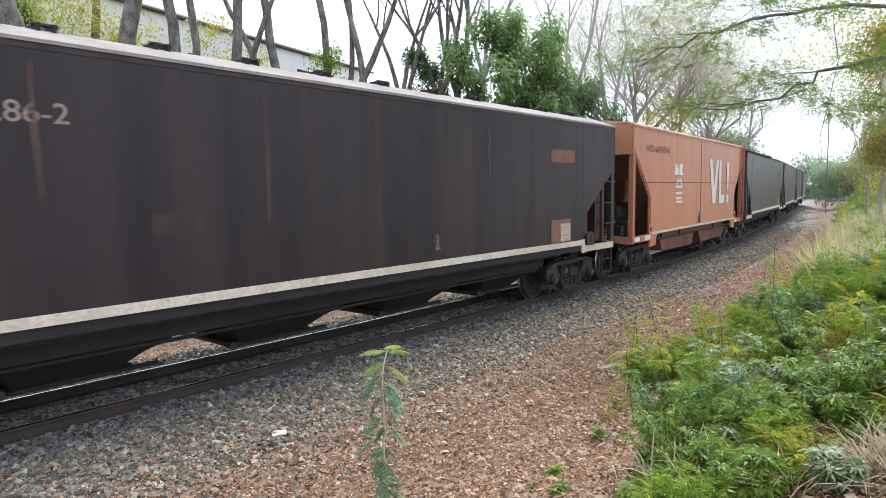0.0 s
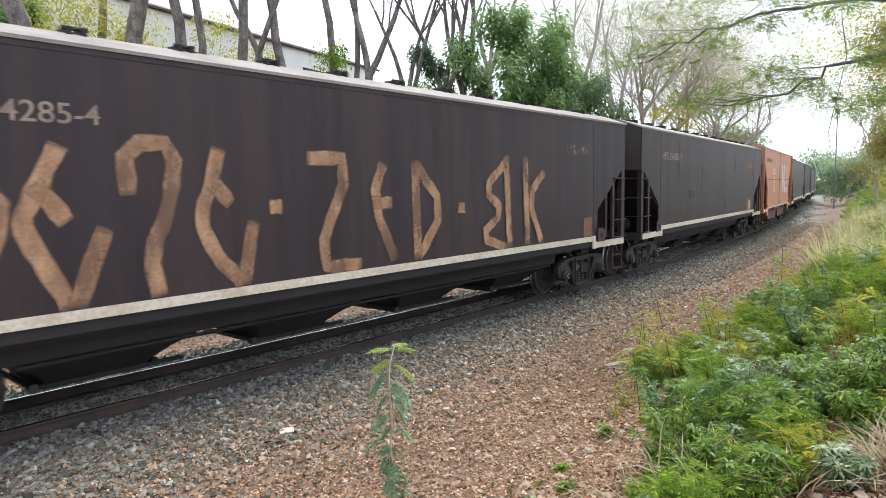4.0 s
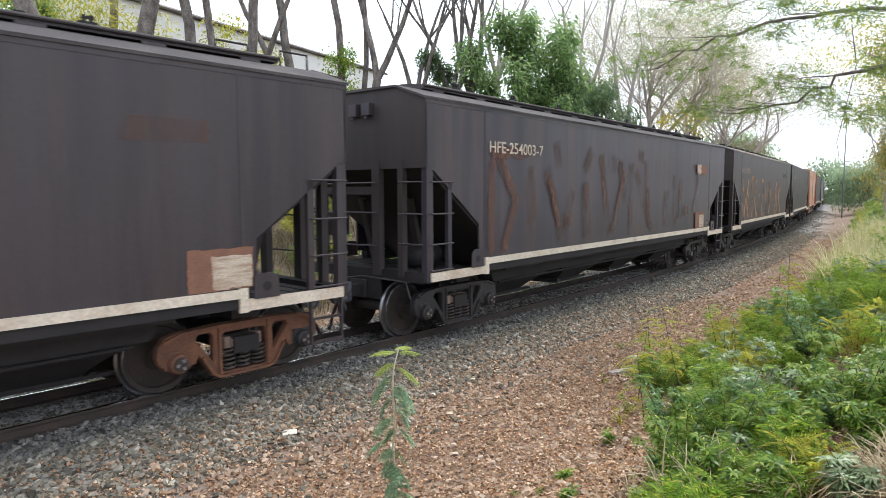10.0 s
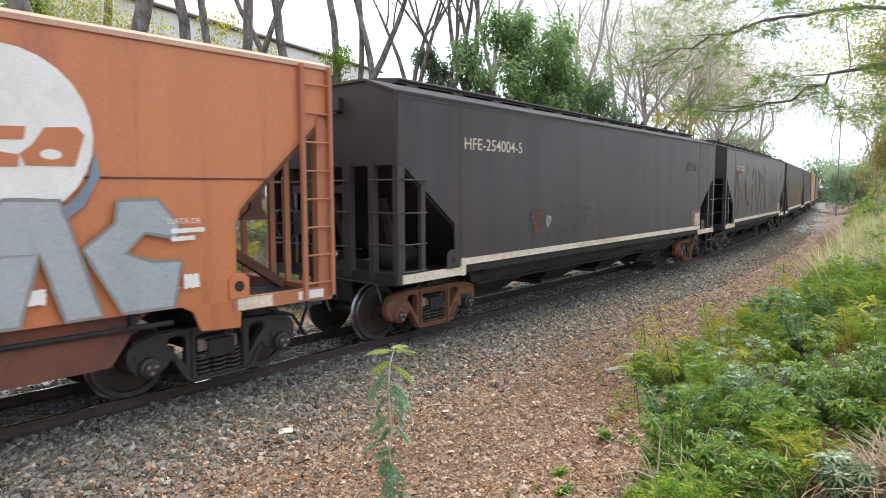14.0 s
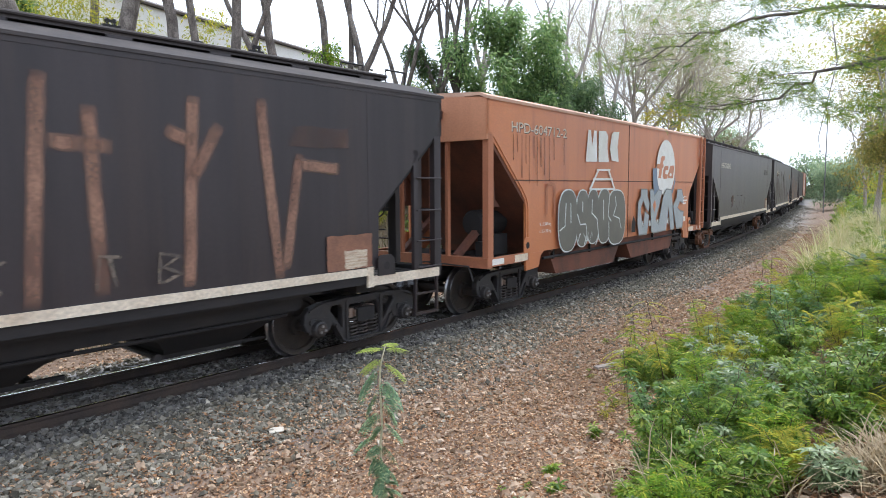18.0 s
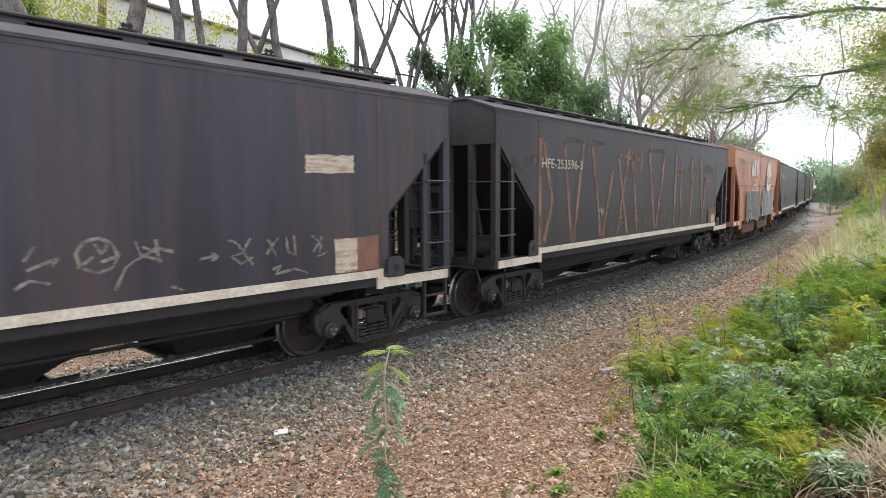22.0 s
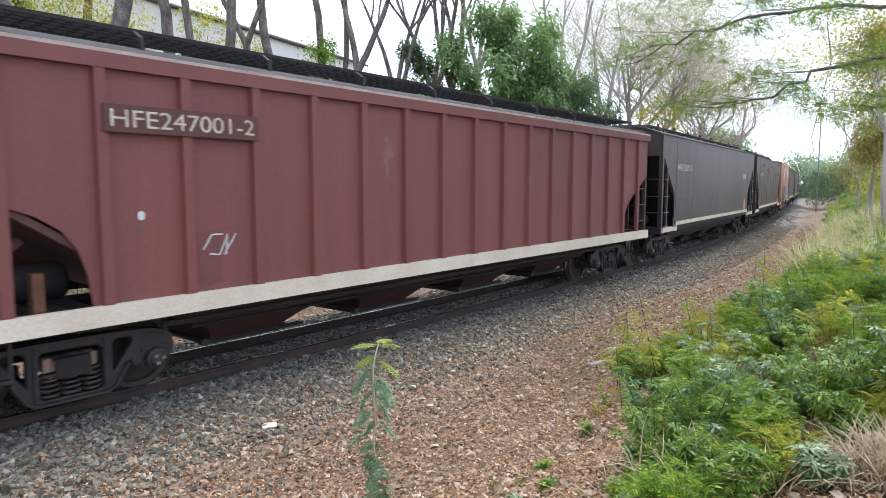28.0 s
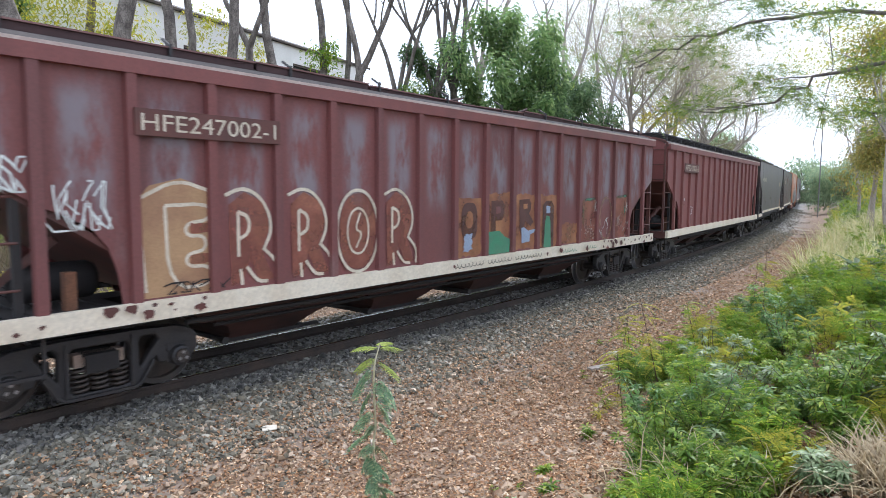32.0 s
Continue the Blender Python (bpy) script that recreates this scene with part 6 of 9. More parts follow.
leafy_mass(7.7, 31.5, "dark leafy shrub tree with ragged top", 44, 7.3, 2.2, 9000, M_LEAF_DARK, 0.18, 1.5, 1.0, column=True)
leafy_mass(9.9, 34.5, "olive leafy shrub tree behind the train", 38, 4.8, 2.2, 2600, M_LEAF_YELLOW, 0.16, 1.5, 1.0)
leafy_mass(-0.8, 26.5, "small leafy green tree among trunks", 45, 5.4, 1.8, 2600, M_LEAF, 0.15, 2.2, 1.0)
leafy_mass(-3.9, 24.6, "small tree with light green leaves", 46, 6.2, 1.3, 1500, M_LEAF_LIGHT, 0.14, 3.0, 1.0, lobes=7)
for k, (x, y, h, wd, n, m) in enumerate(((-14.1, 22.2, 7.4, 2.0, 15000, M_VINE), (-13.9, 19.6, 5.6, 1.9, 12000, M_VINE), (-17.0, 25.0, 7.0, 3.0, 4000, M_LEAF), (-12.4, 22.4, 7.4, 2.4, 3400, M_LEAF_YELLOW), (-11.3, 24.0, 7.4, 2.2, 2400, M_LEAF_YELLOW),
                                         (-15.4, 24.0, 8.0, 2.6, 4500, M_LEAF_YELLOW), (-8.2, 25.0, 6.9, 1.5, 900, M_LEAF_YELLOW), (-6.9, 25.4, 6.6, 1.8, 800, M_LEAF_YELLOW), (-13.6, 17.2, 3.6, 1.8, 2600, M_LEAF))):
    leafy_mass(x, y, "leafy tree with yellow-green foliage" if m == M_LEAF_YELLOW else "leafy green tree beside the trunks", 50 + k, h, wd, n, m, 0.15, 3.6 if m == M_LEAF_YELLOW else 1.5, 1.0, lobes=14)
# far end of the line; distance haze is put into the palest leaf colour
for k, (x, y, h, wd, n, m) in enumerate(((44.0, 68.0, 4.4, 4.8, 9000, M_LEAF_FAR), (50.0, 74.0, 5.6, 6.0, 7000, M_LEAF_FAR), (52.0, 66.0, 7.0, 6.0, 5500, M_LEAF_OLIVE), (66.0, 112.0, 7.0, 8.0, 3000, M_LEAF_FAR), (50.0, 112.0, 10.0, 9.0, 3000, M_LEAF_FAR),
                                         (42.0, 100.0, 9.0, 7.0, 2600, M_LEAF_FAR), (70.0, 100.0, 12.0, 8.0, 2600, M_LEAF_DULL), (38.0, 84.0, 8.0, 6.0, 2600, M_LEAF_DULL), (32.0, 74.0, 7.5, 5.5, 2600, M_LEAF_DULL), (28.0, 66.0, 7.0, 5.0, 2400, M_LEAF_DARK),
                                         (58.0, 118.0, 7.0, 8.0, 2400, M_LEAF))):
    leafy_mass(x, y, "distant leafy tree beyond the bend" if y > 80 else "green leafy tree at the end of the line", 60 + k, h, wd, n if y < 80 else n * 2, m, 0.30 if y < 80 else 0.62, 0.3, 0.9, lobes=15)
# right-hand side trees
for k, (x, y, h, wd, n, m, sz) in enumerate(((16.2, 22.9, 8.0, 2.5, 15000, M_LEAF_OLIVE, 0.13), (29.5, 42.0, 3.4, 2.6, 2600, M_LEAF_YELLOW, 0.18), (36.0, 50.0, 3.0, 2.6, 2600, M_LEAF_LIGHT, 0.22))):
    leafy_mass(x, y, "leafy tree with yellow-green foliage on the bank", 80 + k, h, wd, n, m, sz, 1.0, 1.0, lobes=16, hang=0.15, boles=False)
for k, (x, y, b) in enumerate(((14.6, 20.3, 3.5), (17.0, 24.4, 3.0), (19.3, 28.0, 2.6), (22.6, 33.5, 2.4), (26.5, 39.5, 2.2))):
    tree(x, y, "slim pale-barked tree with sparse yellow-green leaves", 90 + k, (0.05 * (k % 3 - 1), 0), 0.08, b, FORK3, 3.0, bark=M_BARK_PALE_GLARE, leaf=M_LEAF_YELLOW, per=16, reach=0.4, size=0.12, spread=0.9, fork_r=0.5)


# the overhanging tree: its trunk stands beside the camera, its boughs reach over the track
def overhang():
    rg = np.random.default_rng(5)
    x0, y0 = 11.0, 8.2
    zb = float(ground_z([x0], [y0])[0])
    root = thing("tree", "spreading feathery-leaved tree reaching over the path", "tree", "trees along the railway", m=pose(x0, y0, zb))
    sh, tips = Shape(), []
    sh.tube([(0, 0, -0.3), (-0.1, 0.1, 1.5), (-0.35, 0.2, 3.2), (-0.5, 0.3, 4.6), (-0.6, 0.4, 6.5)], [0.26, 0.2, 0.17, 0.13, 0.08], 10, caps=False)
    boughs = [[(-0.4, 0.2, 3.6), (-2.6, 1.3, 4.0), (-4.6, 2.8, 4.1), (-5.8, 3.8, 4.05), (-6.9, 4.7, 3.55)],
              [(-0.45, 0.25, 4.2), (-2.4, 1.2, 4.6), (-4.4, 2.4, 4.75), (-6.4, 3.8, 4.6)],
              [(-0.3, 0.2, 2.9), (-2.8, 1.2, 3.4), (-4.2, 2.3, 3.15), (-4.9, 3.2, 2.75), (-5.6, 3.9, 2.6)],
              [(-0.3, 0.2, 2.7), (-2.2, 1.6, 2.9), (-3.0, 2.6, 2.6), (-3.2, 3.6, 2.5)],
              [(-0.5, 0.3, 4.5), (-1.8, 1.8, 5.2), (-3.4, 3.8, 5.4), (-4.6, 6.0, 5.2)]]
    for b in boughs:
        fine = []
        for i in range(len(b) - 1):
            for t in np.linspace(0, 1, 6)[:-1]:
                p = Vector(b[i]).lerp(Vector(b[i + 1]), t)
                fine.append(p + Vector((rg.normal(0, 0.05), rg.normal(0, 0.05), rg.normal(0, 0.05))))
        fine.append(Vector(b[-1]))
        n = len(fine)
        sh.tube(fine, [0.040 * (1 - 0.85 * i / n) + 0.006 for i in range(n)], 6, caps=False)
        for i in range(5, n, 1):
            for _ in range(2):
                a = rg.uniform(0, 6.28)
                limb(sh, fine[i], (math.cos(a) - 0.3, math.sin(a) + 0.2, rg.uniform(-0.25, 0.25)), rg.uniform(0.5, 1.1), 0.010, 2, rg, tips, 0.3, 0.0, (2, 2, 2), sides=(3, 3, 3, 3))
    sh.tube([(-2.6, 5.6, 4.6), (-2.4, 5.7, 3.8), (-2.55, 5.75, 2.9), (-2.7, 5.75, 2.2), (-2.6, 5.8, 1.9)], [0.012, 0.011, 0.010, 0.008, 0.005], 5)
    part("trunk", sh, M_BARK, root, "", True)
    fr = frond(9, 0.32, 0.17)
    v = leaves_at(tips, 8, 0.16, 0.15, M_LEAF, rg, template=fr, flat=0.22)
    part("foliage", v, None, root, "flat sprays of small feathery leaves")


overhang()

# ---- plants on the bank and path ----
FROND = frond()
SHRUB_FROND = frond(9, 0.26, 0.21)


def shrub_shape(kind, size, rg):
    """Stems and foliage of a low plant with fronds or lance-shaped leaves."""
    sh, pos, yaw, pit = Shape(), [], [], []
    stems = int(rg.integers(7, 11)) if size > 0.2 else 3
    for k in range(stems):
        a, h, o = rg.uniform(0, 6.28), size * rg.uniform(0.55, 1.1), size * rg.uniform(0.2, 0.65)
        pts = [Vector((o * t * math.cos(a) + rg.normal(0, 0.01), o * t * math.sin(a) + rg.normal(0, 0.01), h * t ** 0.8)) for t in np.linspace(0, 1, 5)]
        sh.tube(pts, [0.004, 0.0035, 0.003, 0.0025, 0.002], 4, caps=False)
        m = int(rg.integers(14, 20)) if kind != "broad" else int(rg.integers(12, 18))
        m = m if size > 0.2 else 5
        for j in range(m):
            t = rg.uniform(0.2, 1.0)
            i = min(3, int(t * 4))
            pos.append(pts[i].lerp(pts[i + 1], t * 4 - i))
            yaw.append(rg.uniform(0, 6.28))
            pit.append(rg.uniform(-0.6, 0.7))
    n = len(pos)
    pos, yaw, pit = np.array([tuple(p) for p in pos]), np.array(yaw), np.array(pit)
    if kind == "broad":
        sc = rg.uniform(0.045, 0.095, n) if size < 1.0 else size * rg.uniform(0.10, 0.15, n)
        v, f = strew(SPRIG_V, SPRIG_F, pos, turns(yaw, pit * 0.8, rg.uniform(-0.5, 0.5, n)), sc)
        mat = (M_LEAF_GREY, M_LEAF_SUNLIT, M_LEAF_COOL, M_LEAF)[int(np.searchsorted((0.13, 0.42, 0.60), rg.random()))]
    else:
        sc = np.minimum(0.17, size * rg.uniform(0.35, 0.65, n))
        v, f = strew(*SHRUB_FROND, pos, turns(yaw, pit, rg.uniform(-0.6, 0.6, n)), sc)
        mat = {"frond": M_LEAF_LIGHT, "dark_frond": M_LEAF, "yellow": M_LEAF_YELLOW}[kind]
    return sh, v, f, mat


def shrub(x, y, kind, size, seed, label):
    rg = np.random.default_rng(seed)
    root = thing("shrub", label, "shrub", "plants on the bank", m=pose(x, y, float(ground_z([x], [y])[0])))
    sh, v, f, mat = shrub_shape(kind, size, rg)
    part("stem", sh, M_TWIG, root)
    part("foliage", fast_mesh("foliage", v, f, mat), None, root)
    return root


def undergrowth(name, label, places):
    """Plants too far off to tell apart, as one growth."""
    by_mat = {}
    for x, y, kind, size, seed in places:
        _, v, f, mat = shrub_shape(kind, size, np.random.default_rng(seed))
        by_mat.setdefault((mat.name, f.shape[1]), (mat, []))[1].append((v + np.array([x, y, float(ground_z([x], [y])[0])]), f))
    root = thing(name, label, "undergrowth", kind="stuff")
    for mat, sets in by_mat.values():
        v, f = join(sets)
        tagged(part("foliage", fast_mesh("foliage", v, f, mat), None, root), kind="stuff")


SHRUB_LABEL = {"frond": "bright green feathery-leaved shrub on the bank", "dark_frond": "dark green feathery-leaved shrub on the bank", "broad": "low plant with lance-shaped green leaves", "yellow": "yellowing feathery weed on the bank"}


def plant_bank():
    """Thick growth on the slope, opening out towards the path."""
    rg = np.random.default_rng(11)
    count, far, spots = 0, [], []
    for _ in range(215):                                     # the slope beside the path
        y = rg.uniform(2.3, 9.5) if rg.random() < 0.8 else rg.uniform(2.2, 4.5)
        spots.append((rg.uniform(0.1 * y + 0.75, 0.85 * y + 0.5), y, 0.40))
    for s0, s1, n, lo in ((8, 15, 150, 0.44), (15, 34, 200, 0.5), (34, 62, 150, 0.8)):
        for _ in range(n):
            s = rg.uniform(s0, s1)
            x, y, _ = on_line(s, 4.25 + 0.25 * math.sin(s * 1.3) + abs(rg.normal(0, 1.7)))
            spots.append((float(x), float(y), lo))
    for x, y, lo in spots:
        s, q = (float(v[0]) for v in line_coords([x], [y]))
        edge = 4.3 + 0.3 * math.sin(s * 1.3) + 0.15 * math.sin(s * 3.1)
        if q < edge or x * x + y * y < 7.8 or x < 0.22 * y + 0.62 or (x > 1.25 and y < 4.2):
            continue
        kind = str(rg.choice(["frond", "dark_frond", "broad", "yellow"], p=[0.24, 0.10, 0.64, 0.02] if y < 8 else [0.40, 0.06, 0.36, 0.18]))
        size = lo * float(rg.choice([0.45, 0.65, 0.85, 1.1, 1.6])) * rg.uniform(0.85, 1.15) * min(1.1, 0.5 + 0.4 * (q - edge + 0.2))
        count += 1
        if y < 12 and count < 290:
            shrub(x, y, kind, size, 1000 + count, SHRUB_LABEL[kind])
        else:
            far.append((x, y, kind, size, 1000 + count))
    for k in range(64):                                      # low growth in the foreground, with bare gaps
        y = rg.uniform(3.35, 4.45)
        x = rg.uniform(0.22 * y + 0.34, 2.75)
        if x > 2.32 and y < 3.95:
            continue
        kind = str(rg.choice(["frond", "dark_frond", "broad", "yellow"], p=[0.26, 0.10, 0.60, 0.04]))
        shrub(x, y, kind, rg.uniform(0.14, 0.34) * (0.7 if x < 0.22 * y + 0.55 else 1.0), 2400 + k, SHRUB_LABEL[kind])
    undergrowth("bank_undergrowth", "dense green undergrowth along the bank", far)


plant_bank()


def grass_tuft(name, label, x, y, n, length, mat, seed, spread=0.12, droop=1.0, z=None, category="grass"):
    rg = np.random.default_rng(seed)
    zb = float(ground_z([x], [y])[0]) if z is None else z
    root = thing(name, label, category, "grass on the bank", m=pose(x, y, zb))
    sc = length * rg.uniform(0.6, 1.15, n)
    v, f = strew(BLADE_V, BLADE_F, np.column_stack([rg.normal(0, spread, n), rg.normal(0, spread, n), np.zeros(n)]), turns(rg.uniform(0, 6.28, n), rg.uniform(-0.55, 0.15, n) * droop, rg.uniform(-0.2, 0.2, n)),
                 np.column_stack([np.full(n, 0.55 if length < 0.9 else 0.9), sc * droop, sc]))
    part("foliage", fast_mesh("foliage", v, f, mat), None, root)
    return root


rg_g = np.random.default_rng(21)
M_BRUSH = mixed("dry_brown_brush", [(0.10, 0.075, 0.045), (0.20, 0.15, 0.09), (0.14, 0.12, 0.06), (0.30, 0.24, 0.15), (0.08, 0.09, 0.04)], 0.8, 0.2)
for k in range(84):
    s, q = rg_g.uniform(17.5, 42), 4.7 + abs(rg_g.normal(0, 1.4))
    x, y, _ = on_line(s, q)
    grass_tuft("grass_tuft", "tall yellow-green grass on the bank", float(x), float(y), 80, rg_g.uniform(0.8, 1.35), M_GRASS, 300 + k, 0.22)
for k, (x, y, n, ln) in enumerate(((2.64, 3.60, 140, 0.28), (2.55, 3.48, 150, 0.28), (2.74, 3.70, 120, 0.26), (2.62, 3.42, 140, 0.30), (1.15, 3.95, 16, 0.30), (1.40, 3.72, 30, 0.40), (1.52, 3.62, 34, 0.42), (1.60, 3.95, 8, 0.5), (1.75, 4.45, 14, 0.36), (1.5, 4.7, 12, 0.30), (2.2, 4.9, 16, 0.36), (1.9, 5.5, 14, 0.34), (2.05, 3.62, 26, 0.34))):
    grass_tuft("dry_grass", "dry straw-coloured grass tussock", x, y, n, ln, M_STRAW, 500 + k, 0.09, 1.5)
for k in range(60):
    s, q = rg_g.uniform(-12, 26), rg_g.uniform(-10, -3.7)
    x, y, _ = on_line(s, q)
    grass_tuft("dry_grass", "dry brown brush on the far bank", float(x), float(y), 110, rg_g.uniform(0.4, 0.75), M_BRUSH, 600 + k, 0.35)
n_b = 15000
sb, qb = rg_g.uniform(-16, 26, n_b), -3.3 - 8.0 * rg_g.random(n_b) ** 1.3
xb, yb, _ = on_line(sb, qb)
lb = rg_g.uniform(0.25, 0.65, n_b)
v, f = strew(BLADE_V, BLADE_F, np.column_stack([xb, yb, ground_z(xb, yb) - 0.02]), turns(rg_g.uniform(0, 6.28, n_b), rg_g.uniform(-0.7, 0.3, n_b), rg_g.uniform(-0.3, 0.3, n_b)), np.column_stack([np.full(n_b, 0.8), lb, lb]))
tagged(new("dry_brush", fast_mesh("dry_brush", v, f, M_BRUSH)), "tangled dry brown stalks on the far bank", "brush", kind="stuff")
brush = []
for k in range(320):
    s, q = rg_g.uniform(-14, 30), rg_g.uniform(-11, -4.2)
    x, y, _ = on_line(s, q)
    brush.append((float(x), float(y), str(rg_g.choice(["yellow", "broad", "dark_frond", "dark_frond"])), rg_g.uniform(0.3, 0.8), 3000 + k))
undergrowth("far_bank_scrub", "scrubby weeds and saplings on the far bank", brush)


def agave(x, y, z):
    root = thing("agave", "dark green spiky rosette plant on the bank", "plant", m=pose(x, y, z))
    rg = np.random.default_rng(3)
    for k in range(11):
        a, ln, el = k * 0.571 + rg.uniform(-0.1, 0.1), rg.uniform(0.55, 0.8), rg.uniform(0.35, 1.0)
        d, sd = Vector((math.cos(a) * math.cos(el), math.sin(a) * math.cos(el), math.sin(el))), Vector((-math.sin(a), math.cos(a), 0))
        sh = Shape()
        v = []
        for t, wd in ((0, 0.05), (0.35, 0.065), (0.7, 0.045), (1.0, 0.004)):
            c = d * ln * t + Vector((0, 0, -0.22 * t * t))
            v += [c - sd * wd, c - Vector((0, 0, 0.018 * (1 - t))), c + sd * wd, c + Vector((0, 0, -0.004))]
        f = [(4 * i + j, 4 * i + (j + 1) % 4, 4 * i + 4 + (j + 1) % 4, 4 * i + 4 + j) for i in range(3) for j in range(4)]
        part("leaf", sh.add(v, f), M_LEAF_DARK, root)


agave(8.15, 12.0, 0.75)


def feather(pinnae=6):
    """A twice-divided leaf, one long: small feathers in pairs along a thin stalk that droops."""
    tv, tf = frond(6, 0.42, 0.30)
    vs, fs, k = [], [], 0
    for i in range(pinnae):
        t = 0.22 + 0.78 * i / (pinnae - 1)
        for e in (-1, 1):
            a = e * (1.05 - 0.35 * t)
            ln = 0.52 * (1.0 - 0.35 * abs(t - 0.55))
            v = tv * ln
            r = np.column_stack([v[:, 0] * math.cos(a) + v[:, 1] * math.sin(a), -v[:, 0] * math.sin(a) + v[:, 1] * math.cos(a) + t, v[:, 2] + 0.10 * t - 0.32 * t * t])
            vs.append(r)
            fs.append(tf + k)
            k += len(tv)
    stalk = np.array([(x, t, 0.10 * t - 0.32 * t * t) for t in (0.0, 0.35, 0.7, 1.0) for x in (-0.008, 0.008)])
    vs.append(stalk)
    fs.append(np.array([(0, 1, 3, 2), (2, 3, 5, 4), (4, 5, 7, 6)]) + k)
    return np.concatenate(vs), np.concatenate(fs)


def seedling():
    x, y = -0.36, 4.6
    zb = float(ground_z([x], [y])[0])
    root = thing("seedling", "slender tall seedling with feathery drooping leaves", "plant", m=pose(x, y, zb))
    rg = np.random.default_rng(8)
    top = 1.14 - zb
    hs, bend = [0.0, 0.18, 0.36, 0.50, 0.58, 0.68, 0.80, 0.88, 0.94, 1.0], [0.0, 0.004, -0.012, -0.020, -0.004, -0.010, -0.018, -0.014, 0.004, 0.030]
    stem = Shape().tube([(b, 0, top * h - (0.05 if h == 0 else 0)) for h, b in zip(hs, bend)], [0.011, 0.0105, 0.010, 0.009, 0.009, 0.008, 0.007, 0.006, 0.005, 0.004], 7)
    part("stem", stem, M_SEED_STEM, root, "pale thin crooked stem")
    rows = [(0.97, 5.2, 0.15, 0.1, 1), (0.98, 1.9, 0.12, 0.15, 1), (0.91, 1.5, 0.16, -0.45, 1), (0.985, 0.4, 0.11, 0.2, 1), (0.93, 4.2, 0.13, -0.3, 1)]       # height, way round, length, droop, tip
    for k in range(13):
        h = 0.88 - 0.055 * k
        rows.append((h, (1.57 if k % 2 else 4.71) + rg.uniform(-0.8, 0.8), rg.uniform(0.14, 0.20) * (0.75 if h < 0.45 else 1.0), rg.uniform(-0.95, -0.35), 0))
    for k in range(22):
        rows.append((rg.uniform(0.05, 0.60), rg.uniform(0, 6.28), rg.uniform(0.07, 0.12), rg.uniform(-0.9, 0.0), 0))
    tv, tf = feather()
    for name, tip, mat in (("leaf_sprays", 0, M_SEED), ("tip_leaves", 1, M_SEED_TOP)):
        r = np.array([q[:4] for q in rows if q[4] == tip])
        pos = np.column_stack([np.interp(r[:, 0], hs, bend), np.zeros(len(r)), top * r[:, 0]])
        v, f = strew(tv, tf, pos, turns(-r[:, 1], r[:, 3], np.zeros(len(r))), r[:, 2])
        part(name, fast_mesh(name, v, f, mat), None, root)


seedling()


def tall_weed(x, y, height, seed, label="thin bare-stemmed weed with a few small leaves", lean=(0.0, 0.0)):
    rg = np.random.default_rng(seed)
    zb = float(ground_z([x], [y])[0])
    root = thing("tall_weed", label, "plant", m=pose(x, y, zb))
    pts = [(lean[0] * h, lean[1] * h, h) for h in np.linspace(-0.05, height, 6)]
    part("stem", Shape().tube(pts, [0.006, 0.0055, 0.005, 0.0045, 0.004, 0.002], 5), M_TWIG, root)
    n = 24
    t = rg.uniform(0.3, 1.0, n)
    v, f = strew(*SHRUB_FROND, np.column_stack([lean[0] * height * t, lean[1] * height * t, height * t]), turns(rg.uniform(0, 6.28, n), rg.uniform(-0.6, 0.3, n), np.zeros(n)), rg.uniform(0.13, 0.26, n))
    part("leaf_sprays", fast_mesh("leaf_sprays", v, f, M_LEAF_LIGHT if seed % 2 else M_LEAF_YELLOW), None, root)


for k, (x, y, h, lx) in enumerate(((2.62, 7.0, 1.15, -0.24), (3.5, 8.0, 0.95, -0.25), (4.78, 9.0, 1.5, 0.0), (2.3, 7.6, 0.9, 0.1), (3.1, 9.6, 0.8, -0.1), (5.9, 11.5, 1.2, 0.05), (2.05, 6.5, 0.8, -0.12), (3.9, 9.2, 0.7, -0.05))):
    tall_weed(x, y, h, 700 + k, lean=(lx, 0.0))
for k, (x, y, sz, kd) in enumerate(((0.62, 4.5, 0.09, "broad"), (0.74, 4.9, 0.09, "frond"), (0.90, 4.6, 0.08, "broad"), (0.55, 5.0, 0.07, "frond"), (0.98, 5.3, 0.09, "broad"), (2.2, 8.9, 0.12, "frond"), (3.0, 10.9, 0.16, "frond"), (1.6, 6.2, 0.15, "broad"), (1.9, 6.9, 0.19, "yellow"), (2.1, 7.3, 0.19, "frond"))):
    shrub(x, y, kd, sz, 800 + k, "small weed growing in the leaf litter")

# ---- buildings beyond the trees ----
M_WALL = material("whitewashed_wall", (0.88, 0.87, 0.83), (0.80, 0.79, 0.75), 0.6, (1, 1, 0.5), (0.4, 0.75), 0.85, 0, 20, 0.06, 0.15, world_space=True)
M_TILE = material("weathered_roof_tile", (0.13, 0.115, 0.11), (0.20, 0.17, 0.15), 2.0, (1, 1, 1), (0.4, 0.7), 0.85, 0, 20, 0.25, 0.3, world_space=True)
M_GLASS = material("dark_window_glass", (0.03, 0.035, 0.04), (0.05, 0.055, 0.06), 2.0, (1, 1, 1), (0.4, 0.7), 0.15, 0, 20, 0.05, 0.0, clear=0.8)
M_SHUTTER = material("brown_shutters", (0.10, 0.075, 0.06), (0.07, 0.055, 0.045), 4.0, (1, 1, 1), (0.4, 0.7), 0.7, 0, 40, 0.2, 0.2)
M_TERRA = material("terracotta_wall", (0.33, 0.17, 0.11), (0.26, 0.13, 0.09), 1.0, (1, 1, 1), (0.4, 0.7), 0.85, 0, 20, 0.12, 0.2, world_space=True)


